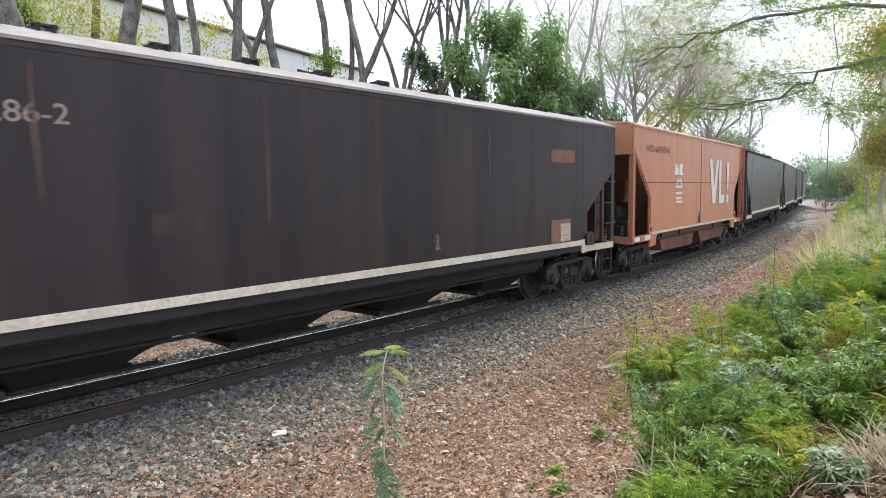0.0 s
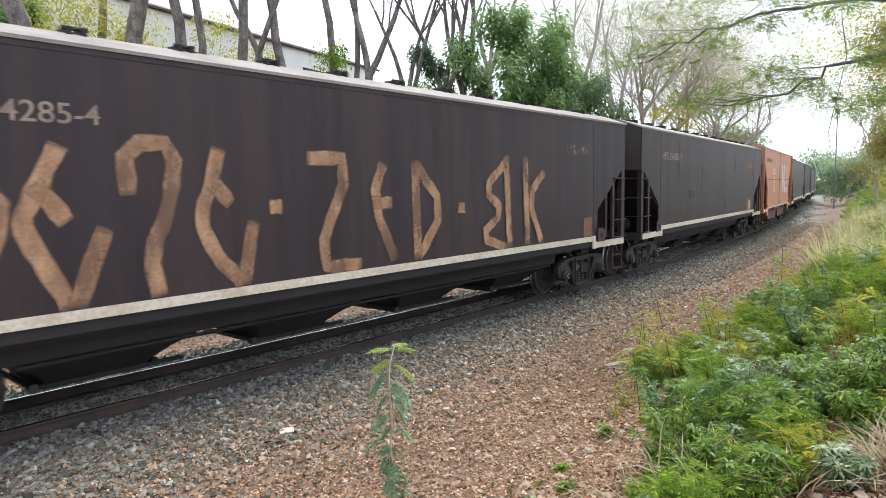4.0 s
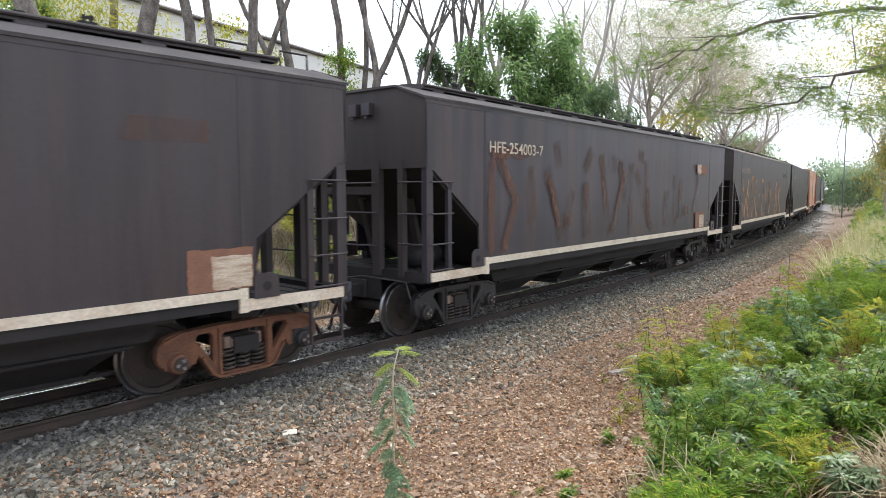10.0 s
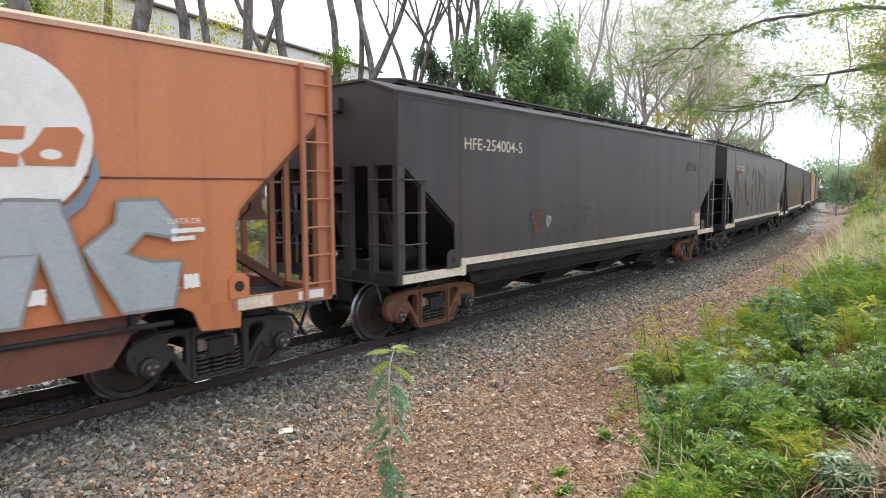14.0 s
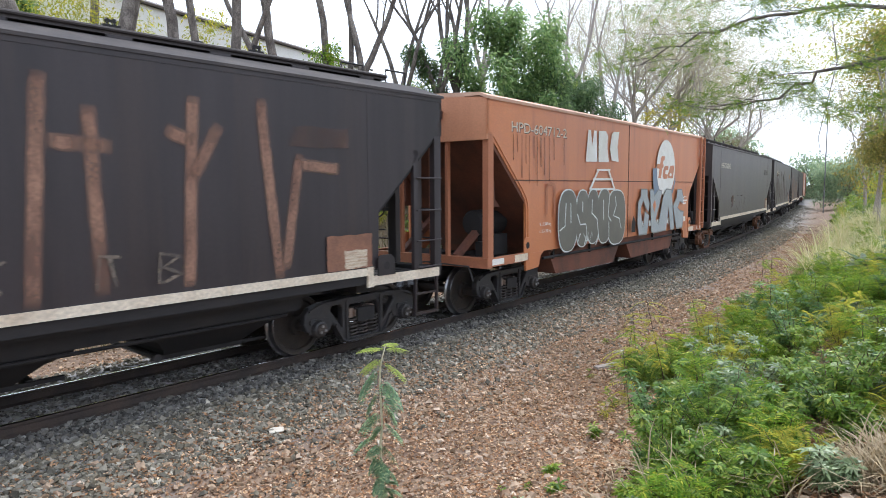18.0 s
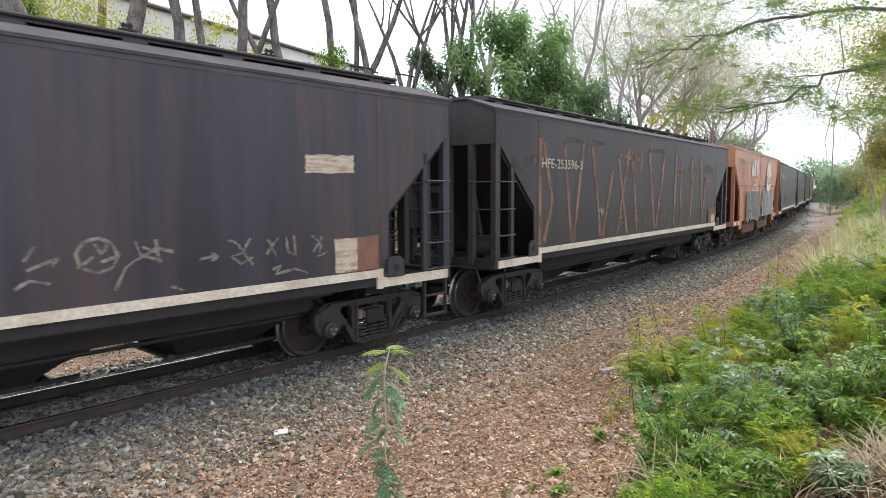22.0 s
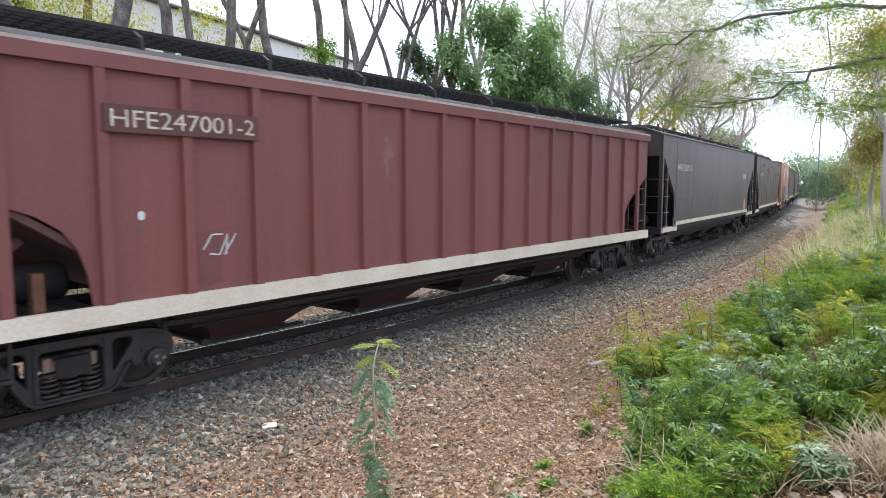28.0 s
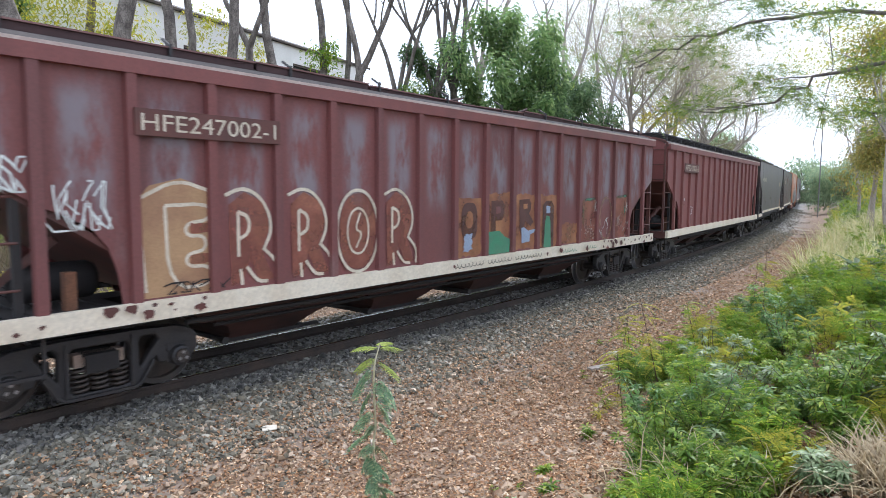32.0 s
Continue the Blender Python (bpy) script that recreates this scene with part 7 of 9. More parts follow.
def white_house():
    """Local x runs along the long wall that faces the line, y into the house."""
    root = thing("house", "white two-storey house with a dark roof behind the trees", "house", m=pose(-10, 30, 2.2, 0, 0, 63))
    x0, x1, d, h = -6.2, 13.2, 4.6, 7.45
    holes = [(-1.08, 5.2, 0.46, 0.92), (1.75, 5.80, 0.45, 0.48), (4.2, 5.3, 0.9, 1.0), (6.33, 5.1, 2.5, 1.5)]
    xs = sorted({x0, x1, *[a for a, _, w, _ in holes], *[a + w for a, _, w, _ in holes]})
    zs = sorted({-0.5, h, *[b for _, b, _, _ in holes], *[b + hh for _, b, _, hh in holes]})
    sh = Shape()
    for a, b in zip(xs, xs[1:]):
        for lo, hi in zip(zs, zs[1:]):
            if not any(hx <= a and b <= hx + hw and hz <= lo and hi <= hz + hh for hx, hz, hw, hh in holes):
                sh.box(a, b, 0, 0.25, lo, hi)
    front = sh.mesh("wall", M_WALL)
    bm = bmesh.new()
    bm.from_mesh(front)
    bmesh.ops.remove_doubles(bm, verts=bm.verts[:], dist=0.001)
    bm.to_mesh(front)
    bm.free()
    part("wall", front, None, root, "white plastered front wall")
    for nm, bx in (("wall", (x0, x1, d - 0.25, d, -0.5, h)), ("wall", (x0, x0 + 0.25, 0.25, d - 0.25, -0.5, h)), ("wall", (x1 - 0.25, x1, 0.25, d - 0.25, -0.5, h))):
        part(nm, Shape().box(*bx), M_WALL, root)
    for e in (0, 1):
        xx = x0 if e == 0 else x1 - 0.25
        part("gable", Shape().prism([(0, h), (d, h), (d / 2, h + 0.85)], xx, xx + 0.25, "x"), M_WALL, root)
    for e in (-1, 1):
        y0, y1 = (d / 2, -0.14) if e < 0 else (d / 2, d + 0.14)
        part("roof", Shape().prism([(y0, h + 0.88), (y1, h - 0.02), (y1, h + 0.08), (y0, h + 0.98)], x0 - 0.6, x1 + 0.6, "x"), M_TILE, root, "dark weathered roof slope")
    part("fascia", Shape().box(x0 - 0.6, x1 + 0.6, -0.17, -0.14, h + 0.0, h + 0.09), M_SHUTTER, root, "dark eaves board")
    for k, (hx, hz, hw, hh) in enumerate(holes):
        w = part("window", Shape().box(hx, hx + hw, 0.12, 0.14, hz, hz + hh), M_GLASS, root, "dark window pane")
        fr = Shape().box(hx, hx + 0.06, 0.04, 0.12, hz, hz + hh).box(hx + hw - 0.06, hx + hw, 0.04, 0.12, hz, hz + hh).box(hx + 0.06, hx + hw - 0.06, 0.04, 0.12, hz, hz + 0.06).box(hx + 0.06, hx + hw - 0.06, 0.04, 0.12, hz + hh - 0.06, hz + hh)
        fr.box(hx + hw / 2 - 0.02, hx + hw / 2 + 0.02, 0.04, 0.12, hz + 0.06, hz + hh - 0.06)
        part("window_frame", fr, M_SHUTTER, w)
        part("window_sill", Shape().box(hx - 0.08, hx + hw + 0.08, -0.08, 0.04, hz - 0.08, hz - 0.005), M_WALL, w)
        if k in (0, 2, 3):
            for j in range(9):
                z = hz + 0.1 + j * (hh - 0.2) / 8
                part("shutter_slat", Shape().prism([(0.0, z - 0.03), (0.05, z + 0.02), (0.05, z + 0.035), (0.0, z - 0.015)], hx + 0.06, hx + hw - 0.06, "x"), M_SHUTTER, w)


white_house()
low = thing("low_wall", "low whitewashed wall beside a road", "wall", m=pose(-14.6, 19.8, 2.0, 0, 0, 40))
part("wall", Shape().box(-8, 6, -0.12, 0.12, -0.4, 0.42), M_WALL, low)
part("coping", Shape().box(-8.05, 6.05, -0.17, 0.17, 0.42, 0.50), M_WALL, low)
ter = thing("outbuilding", "terracotta-coloured outbuilding wall with a tiled top", "building", m=pose(-17.5, 25.0, 2.0, 0, 0, 35))
part("wall", Shape().box(-7, 4.5, -0.15, 3.0, -0.4, 2.0), M_TERRA, ter)
part("roof", Shape().prism([(-0.5, 1.95), (3.3, 2.7), (3.3, 2.82), (-0.5, 2.07)], -7.3, 4.8, "x"), M_TILE, ter)


# ---- lamp post, plank, stones ----
M_POLE = material("galvanised_pole", (0.16, 0.16, 0.165), (0.22, 0.215, 0.21), 3.0, (1, 1, 0.4), (0.4, 0.7), 0.6, 0.3, 40, 0.1, 0.1)


def lamp_post():
    x, y = 36.5, 60.0
    z = -0.3
    root = thing("lamp_post", "tall slim grey lamp post with a flat panel on top", "lamp post", m=pose(x, y, z))
    part("pole", Shape().tube([(0, 0, 0), (0, 0, 4.6), (0, 0, 9.3)], [0.055, 0.05, 0.042], 10), M_POLE, root)
    part("arm", Shape().bar((0, 0, 9.2), (-0.3, -0.2, 9.65), 0.05), M_IRON, root)
    part("lamp_head", Shape().box(-0.62, 0.18, -0.25, 0.15, 9.66, 9.74), M_DARKLET, root, "flat pale lamp panel")
    part("junction_box", Shape().box(-0.16, 0.16, -0.12, 0.12, 8.7, 9.1), M_IRON, root)


lamp_post()


def loose_stone(x, y, sx, sy, sz, mat, label, seed, yaw=0):
    v, f = rough_stone(seed)
    z = float(ground_z([x], [y])[0])
    ob = new("stone", raw_mesh("stone", (v * np.array([sx, sy, sz])).tolist(), f.tolist(), mat))
    ob.matrix_basis = pose(x, y, z + sz * 0.35, 0, 0, yaw)
    tagged(ob, label, "stone")
    return bevelled(ob, 0.008, 1)


M_WHITESTONE = material("whitish_stone", (0.62, 0.57, 0.49), (0.52, 0.47, 0.40), 6.0, (1, 1, 1), (0.4, 0.7), 0.85, 0, 60, 0.1, 0.2)
M_PALESTONE = material("pale_stone", (0.58, 0.54, 0.46), (0.46, 0.42, 0.35), 6.0, (1, 1, 1), (0.4, 0.7), 0.9, 0, 60, 0.15, 0.3)
slab = new("stone", Shape().prism([(-0.075, -0.055), (0.07, -0.065), (0.085, 0.04), (-0.02, 0.07), (-0.07, 0.045)], 0, 0.014, "z").mesh("stone", M_WHITESTONE))
slab.matrix_basis = pose(-1.64, 6.66, float(ground_z([-1.64], [6.66])[0]) + 0.022, 4, -3, 20)
tagged(bevelled(slab, 0.005, 1), "flat whitish stone slab lying on the ballast", "stone")
loose_stone(3.0, 10.15, 0.09, 0.08, 0.08, M_PALESTONE, "pale round stone on the path", 5)
for k, (x, y) in enumerate(((0.9, 7.3), (0.2, 6.9), (1.5, 8.4), (-0.4, 7.4), (0.45, 6.2), (1.15, 6.5), (-0.1, 6.3), (1.9, 9.3))):
    loose_stone(x, y, 0.05, 0.06, 0.035, M_PEBBLE, "small stone lying in leaf litter", 20 + k, 40 * k)


def plank():
    x, y = 2.62, 9.4
    root = thing("plank", "weathered grey plank lying on the path", "plank", m=pose(x, y, float(ground_z([x], [y])[0]) + 0.012, 0, 0, 30))
    part("board", Shape().prism([(-0.27, -0.05), (0.22, -0.06), (0.28, 0.02), (0.05, 0.055), (-0.26, 0.05)], 0.0, 0.035, "z"), M_BARK_PALE_GLARE, root)


plank()

# ---- the train ----
def train_at(t):
    """How far the train has run along the line by t seconds."""
    return 3.87607 * t - 0.0075926 * t * t + 0.00025133 * t ** 3 - 0.13 * max(0.0, t - 30.5) ** 1.5


DARK, L_DARK = dark_hopper("dark brown-black closed hopper wagon with a grimy white sill", bogie_mat=M_IRON)
HIGH, _ = dark_hopper("dark brown-black hopper wagon with high open ends", bogie_mat=M_IRON, end_z=3.02, knee=1.96, body=M_DARK_BLACK)
HIGH_GREY, _ = dark_hopper("dark purple-grey hopper wagon with high open ends", bogie_mat=M_IRON, end_z=3.02, knee=1.96, body=M_DARK)
DARK_RUSTY, _ = dark_hopper("dark grey-brown hopper wagon riding on rusty orange bogies", bogie_mat=M_RUST, body=M_DARK_DUSTY)
PALE, _ = dark_hopper("dark brown hopper wagon with a pale dusty roof", roof_pale=True, lid=False, body=M_DARK_BROWN)
ORANGE, L_ORANGE = orange_hopper("orange hopper wagon with white logos and graffiti")
RED, L_RED = red_hopper("oxide red ribbed hopper wagon with a cream sill", M_RED)
WORN, _ = red_hopper("worn red ribbed hopper wagon with large outlined graffiti", M_RED_WORN, True)
TRAIN = []      # (wagon, length, rear end's place along the line at the start)


def put(wagon, length, rear, copy=True, label=""):
    w = copy_thing(wagon, Matrix()) if copy else wagon
    if label:
        tagged(w, label)
    TRAIN.append((w, length, rear))
    return w


W0 = put(ORANGE, L_ORANGE, 14.32, label="orange hopper wagon with white lettering and logo shapes")
W1 = put(PALE, L_DARK, -0.99)
W2 = put(PALE, L_DARK, -16.19, False, "dark hopper wagon with tall hand-painted graffiti letters")
W3 = put(DARK, L_DARK, -31.66, label="dark hopper wagon with rusty faded graffiti on its side")
W4 = put(DARK_RUSTY, L_DARK, -47.37, False)
W5 = put(ORANGE, L_ORANGE, -60.35, False)
W6 = put(HIGH, L_DARK, -75.79, False, label="dark hopper wagon with tall rust-brown painted strokes")
W7 = put(HIGH_GREY, L_DARK, -91.20, False, label="dark hopper wagon with small faint chalk scribbles")
W8 = put(RED, L_RED, -107.08, False)
W9 = put(WORN, L_RED, -122.98, False)
for k in range(4):
    put(DARK, L_DARK, 27.2 + 15.45 * k, k < 3)

# ---- paint on the wagons' near sides: numbers, labels, graffiti ----
def worn(m, lo, hi, scale=3.0, stretch=(1, 1, 0.4)):
    """Lets a thin coat of paint show the surface under it in patches."""
    n, l = m.node_tree.nodes, m.node_tree.links
    tc, mp, nz = n.new("ShaderNodeTexCoord"), n.new("ShaderNodeMapping"), n.new("ShaderNodeTexNoise")
    mp.inputs["Scale"].default_value = stretch
    nz.inputs["Scale"].default_value, nz.inputs["Detail"].default_value = scale, 6
    mr = n.new("ShaderNodeMapRange")
    mr.inputs[1].default_value, mr.inputs[2].default_value, mr.inputs[3].default_value, mr.inputs[4].default_value = 0.32, 0.68, lo, hi
    l.new(tc.outputs["Object"], mp.inputs["Vector"])
    l.new(mp.outputs[0], nz.inputs["Vector"])
    l.new(nz.outputs[0], mr.inputs[0])
    coat, mul = n.new("ShaderNodeAttribute"), n.new("ShaderNodeMath")
    coat.attribute_name, mul.operation = "coat", "MULTIPLY"
    l.new(mr.outputs[0], mul.inputs[0])
    l.new(coat.outputs["Fac"], mul.inputs[1])
    l.new(mul.outputs[0], n["Principled BSDF"].inputs["Alpha"])
    return m


M_TAN = worn(material("tan_brush_paint", (0.50, 0.30, 0.17), (0.36, 0.19, 0.10), 4.0, (1, 1, 1), (0.4, 0.7), 0.7, 0, 30, 0.25, 0.1, third=(0.55, 0.46, 0.33), third_scale=3.0, third_at=(0.6, 0.75)), 0.3, 1.0, 4.0)
M_RUSTMARK = worn(material("rust_brown_marks", (0.185, 0.088, 0.055), (0.12, 0.066, 0.046), 3.0, (1, 1, 0.5), (0.35, 0.7), 0.8, 0, 30, 0.3, 0.1), 0.25, 0.85)
M_RUSTBRIGHT = worn(material("tan_brown_strokes", (0.33, 0.190, 0.130), (0.23, 0.125, 0.088), 3.0, (1, 1, 0.5), (0.35, 0.7), 0.8, 0, 30, 0.3, 0.1), 0.45, 1.0)
M_FAINT = worn(material("faint_rust_wash", (0.16, 0.092, 0.068), (0.11, 0.07, 0.057), 2.5, (1, 1, 0.4), (0.35, 0.7), 0.75, 0, 30, 0.15, 0.1), 0.0, 0.75)
M_CHALK = worn(material("chalk_scribble", (0.22, 0.18, 0.14), (0.12, 0.10, 0.085), 6.0, (1, 1, 1), (0.4, 0.7), 0.85, 0, 60, 0.3, 0.0), 0.1, 0.95, 7.0, (1, 1, 1))
M_CHALK_BRIGHT = worn(material("pale_chalk", (0.32, 0.28, 0.23), (0.20, 0.165, 0.13), 6.0, (1, 1, 1), (0.4, 0.7), 0.85, 0, 60, 0.3, 0.0), 0.25, 1.0, 7.0, (1, 1, 1))
M_PATCH = material("brown_label_panel", (0.24, 0.115, 0.07), (0.18, 0.09, 0.06), 5.0, (1, 1, 1), (0.4, 0.7), 0.75, 0, 40, 0.2, 0.1)
M_PAPER = material("worn_white_label", (0.55, 0.47, 0.36), (0.36, 0.25, 0.17), 9.0, (0.4, 1, 3.0), (0.42, 0.66), 0.8, 0, 60, 0.25, 0.1)
M_SILVER = material("silver_grey_spray", (0.16, 0.155, 0.125), (0.13, 0.125, 0.105), 2.0, (1, 1, 1), (0.4, 0.7), 0.5, 0.2, 40, 0.12, 0.05)
M_OUTLINE_WORN = worn(material("worn_white_spray", (0.50, 0.48, 0.43), (0.36, 0.33, 0.29), 5.0, (1, 1, 1), (0.4, 0.7), 0.7, 0, 40, 0.15, 0.05), 0.2, 0.95, 8.0, (1, 1, 1))
M_OUTLINE = material("white_spray_line", (0.70, 0.74, 0.72), (0.55, 0.58, 0.56), 5.0, (1, 1, 1), (0.4, 0.7), 0.6, 0, 40, 0.12, 0.05)
M_BLUEGREY = material("blue_grey_roller_paint", (0.36, 0.39, 0.39), (0.30, 0.33, 0.34), 2.0, (1, 1, 0.6), (0.4, 0.7), 0.6, 0, 40, 0.12, 0.05, third=(0.33, 0.26, 0.20), third_scale=2.0, third_at=(0.66, 0.76))
M_ROLLEDGE = material("grey_roller_edge", (0.20, 0.21, 0.20), (0.26, 0.24, 0.21), 2.0, (1, 1, 1), (0.4, 0.7), 0.6, 0, 40, 0.12, 0.05)
M_STREAK = worn(material("rain_grime", (0.15, 0.06, 0.035), (0.10, 0.045, 0.03), 3.0, (1, 1, 0.5), (0.35, 0.7), 0.8, 0, 30, 0.2, 0.1), 0.2, 0.75)
M_BLUE = material("faded_blue_paint", (0.20, 0.25, 0.31), (0.17, 0.21, 0.27), 2.0, (1, 1, 1), (0.4, 0.7), 0.6, 0, 40, 0.1, 0.05)
M_OCHRE = material("ochre_spray", (0.40, 0.25, 0.13), (0.29, 0.16, 0.09), 2.5, (1, 1, 1), (0.4, 0.7), 0.65, 0, 40, 0.15, 0.05)
M_BRICK = worn(material("brick_red_spray", (0.24, 0.08, 0.055), (0.30, 0.12, 0.07), 2.5, (1, 1, 1), (0.4, 0.7), 0.65, 0, 40, 0.15, 0.05), 0.4, 1.0, 2.2, (1, 1, 1))
M_BURNT = worn(material("burnt_orange_spray", (0.40, 0.185, 0.085), (0.27, 0.105, 0.060), 2.5, (1, 1, 1), (0.4, 0.7), 0.65, 0, 40, 0.15, 0.05), 0.50, 1.0, 2.2, (1, 1, 1))
M_DARKRED = worn(material("dark_red_letter_paint", (0.105, 0.045, 0.036), (0.075, 0.036, 0.030), 2.5, (1, 1, 1), (0.4, 0.7), 0.65, 0, 40, 0.15, 0.05), 0.55, 1.0, 2.5, (1, 1, 1))
M_GREEN_WORN = worn(material("worn_green_spray", (0.06, 0.20, 0.12), (0.09, 0.16, 0.11), 2.5, (1, 1, 1), (0.4, 0.7), 0.65, 0, 40, 0.15, 0.05), 0.0, 0.9, 4.0, (1, 1, 1))
M_OCHRE_WORN = worn(material("worn_ochre_spray", (0.34, 0.20, 0.11), (0.25, 0.14, 0.08), 2.5, (1, 1, 1), (0.4, 0.7), 0.65, 0, 40, 0.15, 0.05), 0.1, 0.9, 4.0, (1, 1, 1))
M_GREEN = material("faded_green_spray", (0.055, 0.24, 0.13), (0.09, 0.19, 0.12), 2.5, (1, 1, 1), (0.4, 0.7), 0.65, 0, 40, 0.15, 0.05)
M_PALEBLUE = material("pale_blue_spray", (0.30, 0.37, 0.50), (0.26, 0.31, 0.40), 2.5, (1, 1, 1), (0.4, 0.7), 0.65, 0, 40, 0.15, 0.05)


class Paint:
    """Flat marks on the near side of a wagon, in metres from its rear end and above the rail."""

    def __init__(self, wagon, length, proud=0.004):
        self.w, self.half, self.y = wagon, length / 2, -HALF - proud
        self.layer = 0

    def put(self, name, v, f, mat, label="", coat=None):
        self.layer += 1
        y = self.y - 0.0012 * self.layer
        me = raw_mesh(name, [(u - self.half, y, z) for u, z in v], f, mat)
        me.attributes.new("coat", "FLOAT", "POINT").data.foreach_set("value", coat or [1.0] * len(v))
        return part(name, me, None, self.w, label)

    def strokes(self, name, lines, wide, mat, label="", ragged=0.25, seed=1):
        if name in ("letter_outline", "painted_letter"):
            for _ in range(2 if name == "letter_outline" else 1):                # round the bends
                lines = [[ln[0]] + [tuple(a[k] * (1 - t) + b[k] * t for k in (0, 1)) for a, b in zip(ln, ln[1:]) for t in (0.25, 0.75)] + [ln[-1]] for ln in lines]
        if len(lines) > 1 and name in ("faded_mark", "pale_streak", "rain_streak", "rusty_letter", "name_bar"):
            return [self.strokes(name, [line], wide, mat, label, ragged, seed + k) for k, line in enumerate(lines)]
        rg = np.random.default_rng(seed)
        v, f, coat = [], [], []
        soft = (0.12 if name == "painted_letter" else 0.45) if wide > 0.045 else 0.0
        for line in lines:
            pts = []
            for (a, b), (c, d) in zip(line, line[1:]):
                n = max(2, int(math.hypot(c - a, d - b) / 0.10))
                pts += [(a + (c - a) * i / n, b + (d - b) * i / n) for i in range(n)]
            pts.append(line[-1])
            k = len(v)
            for i, p in enumerate(pts):
                q, r = pts[max(0, i - 1)], pts[min(len(pts) - 1, i + 1)]
                dx, dz = r[0] - q[0], r[1] - q[1]
                ln = math.hypot(dx, dz) or 1
                nx, nz = -dz / ln, dx / ln
                w1, w2 = wide / 2 * (1 + rg.uniform(-ragged, ragged)), wide / 2 * (1 + rg.uniform(-ragged, ragged))
                if soft:
                    end = 0.25 if i in (0, len(pts) - 1) else 1.0
                    for c, w in ((0.0, w1 * 1.15), (1.0, w1 * (1 - soft)), (1.0, -w2 * (1 - soft)), (0.0, -w2 * 1.15)):
                        v.append((p[0] + nx * w, p[1] + nz * w))
                        coat.append(c * end)
                else:
                    v += [(p[0] + nx * w1, p[1] + nz * w1), (p[0] - nx * w2, p[1] - nz * w2)]
                    coat += [1.0, 1.0]
            m = 4 if soft else 2
            f += [(k + m * i + j, k + m * i + j + 1, k + m * i + m + j + 1, k + m * i + m + j) for i in range(len(pts) - 1) for j in range(m - 1)]
        return self.put(name, v, f, mat, label, coat)

    def area(self, name, poly, mat, label=""):
        return self.put(name, poly, [tuple(range(len(poly)))], mat, label)

    def rect(self, name, u0, z0, u1, z1, mat, label="", ragged=0.0, seed=0):
        if not ragged:
            return self.area(name, [(u0, z0), (u1, z0), (u1, z1), (u0, z1)], mat, label)
        rg = np.random.default_rng(seed)
        n = 8
        e = [(u0 + (u1 - u0) * i / n, z0) for i in range(n)] + [(u1, z0 + (z1 - z0) * i / n) for i in range(n)] + [(u1 - (u1 - u0) * i / n, z1) for i in range(n)] + [(u0, z1 - (z1 - z0) * i / n) for i in range(n)]
        return self.area(name, [(a + rg.uniform(-ragged, ragged), b + rg.uniform(-ragged, ragged)) for a, b in e], mat, label)

    def blob(self, name, u, z, ru, rz, mat, power=2.4, label=""):
        p = [(u + ru * math.copysign(abs(math.cos(a)) ** (2 / power), math.cos(a)), z + rz * math.copysign(abs(math.sin(a)) ** (2 / power), math.sin(a))) for a in np.linspace(0, 2 * math.pi, 29)[:-1]]
        return self.area(name, p, mat, label)

    def ring(self, name, u, z, ru, rz, wide, mat, power=2.4, a0=0.0, a1=360.0):
        p = [(u + ru * math.copysign(abs(math.cos(a)) ** (2 / power), math.cos(a)), z + rz * math.copysign(abs(math.sin(a)) ** (2 / power), math.sin(a))) for a in np.linspace(radians(a0), radians(a1), 36)]
        return self.strokes(name, [p], wide, mat, ragged=0.15)

    def text(self, words, u, z, width, height, mat, label="", bold=0.0, slant=0.0):
        self.layer += 1
        me = letters(words, width, height, slant, bold)
        me.materials.clear()
        me.materials.append(mat)
        return part("lettering", me, None, self.w, label, at=pose(u - self.half, self.y - 0.0012 * self.layer, z))

    def scribble(self, u0, u1, z0, z1, n, mat, seed, wide=0.018):
        rg = np.random.default_rng(seed)
        lines = []
        for k in range(n):
            u, z = u0 + (u1 - u0) * (k + rg.uniform(0.1, 0.7)) / n, rg.uniform(z0, z1)
            line = [(u, z)]
            for _ in range(int(rg.integers(3, 7))):
                line.append((line[-1][0] + rg.uniform(-0.10, 0.16), min(z1, max(z0, line[-1][1] + rg.choice([-1, 1]) * rg.uniform(0.08, 0.28)))))
            lines.append(line)
        return tagged(self.strokes("chalk_mark", lines, wide, mat, "faint scribbled marks", 0.4, seed), kind="stuff")


def label_panels(p, brown=True, upper=True, ul=11.62, pale=False, at=11.62, paper=(0.36, 0.74, 1.58)):
    """The painted data panels that each dark wagon carries near its leading end."""
    if upper:
        p.rect("data_panel", ul, 2.76, ul + 0.92, 3.0, M_PATCH if not pale else M_FAINT, "small faded paint panel", 0.012, 3)
    if brown:
        p.rect("label_panel", at, 1.215, at + 0.76, 1.66, M_PATCH, "brown panel for labels", 0.01, 4)
        p.rect("paper_label", at + paper[0], 1.225, at + paper[1], paper[2], M_PAPER, "torn white paper label", 0.012, 5)


NUM_Z = {"high": (2.88, 0.185), "low": (2.66, 0.18)}


def wagon_number(p, text, z="high", mat=None, u=1.54, width=1.66):
    p.text(text, u, NUM_Z[z][0], width, NUM_Z[z][1], mat or M_CREAM, "cream stencilled wagon number", 0.006)


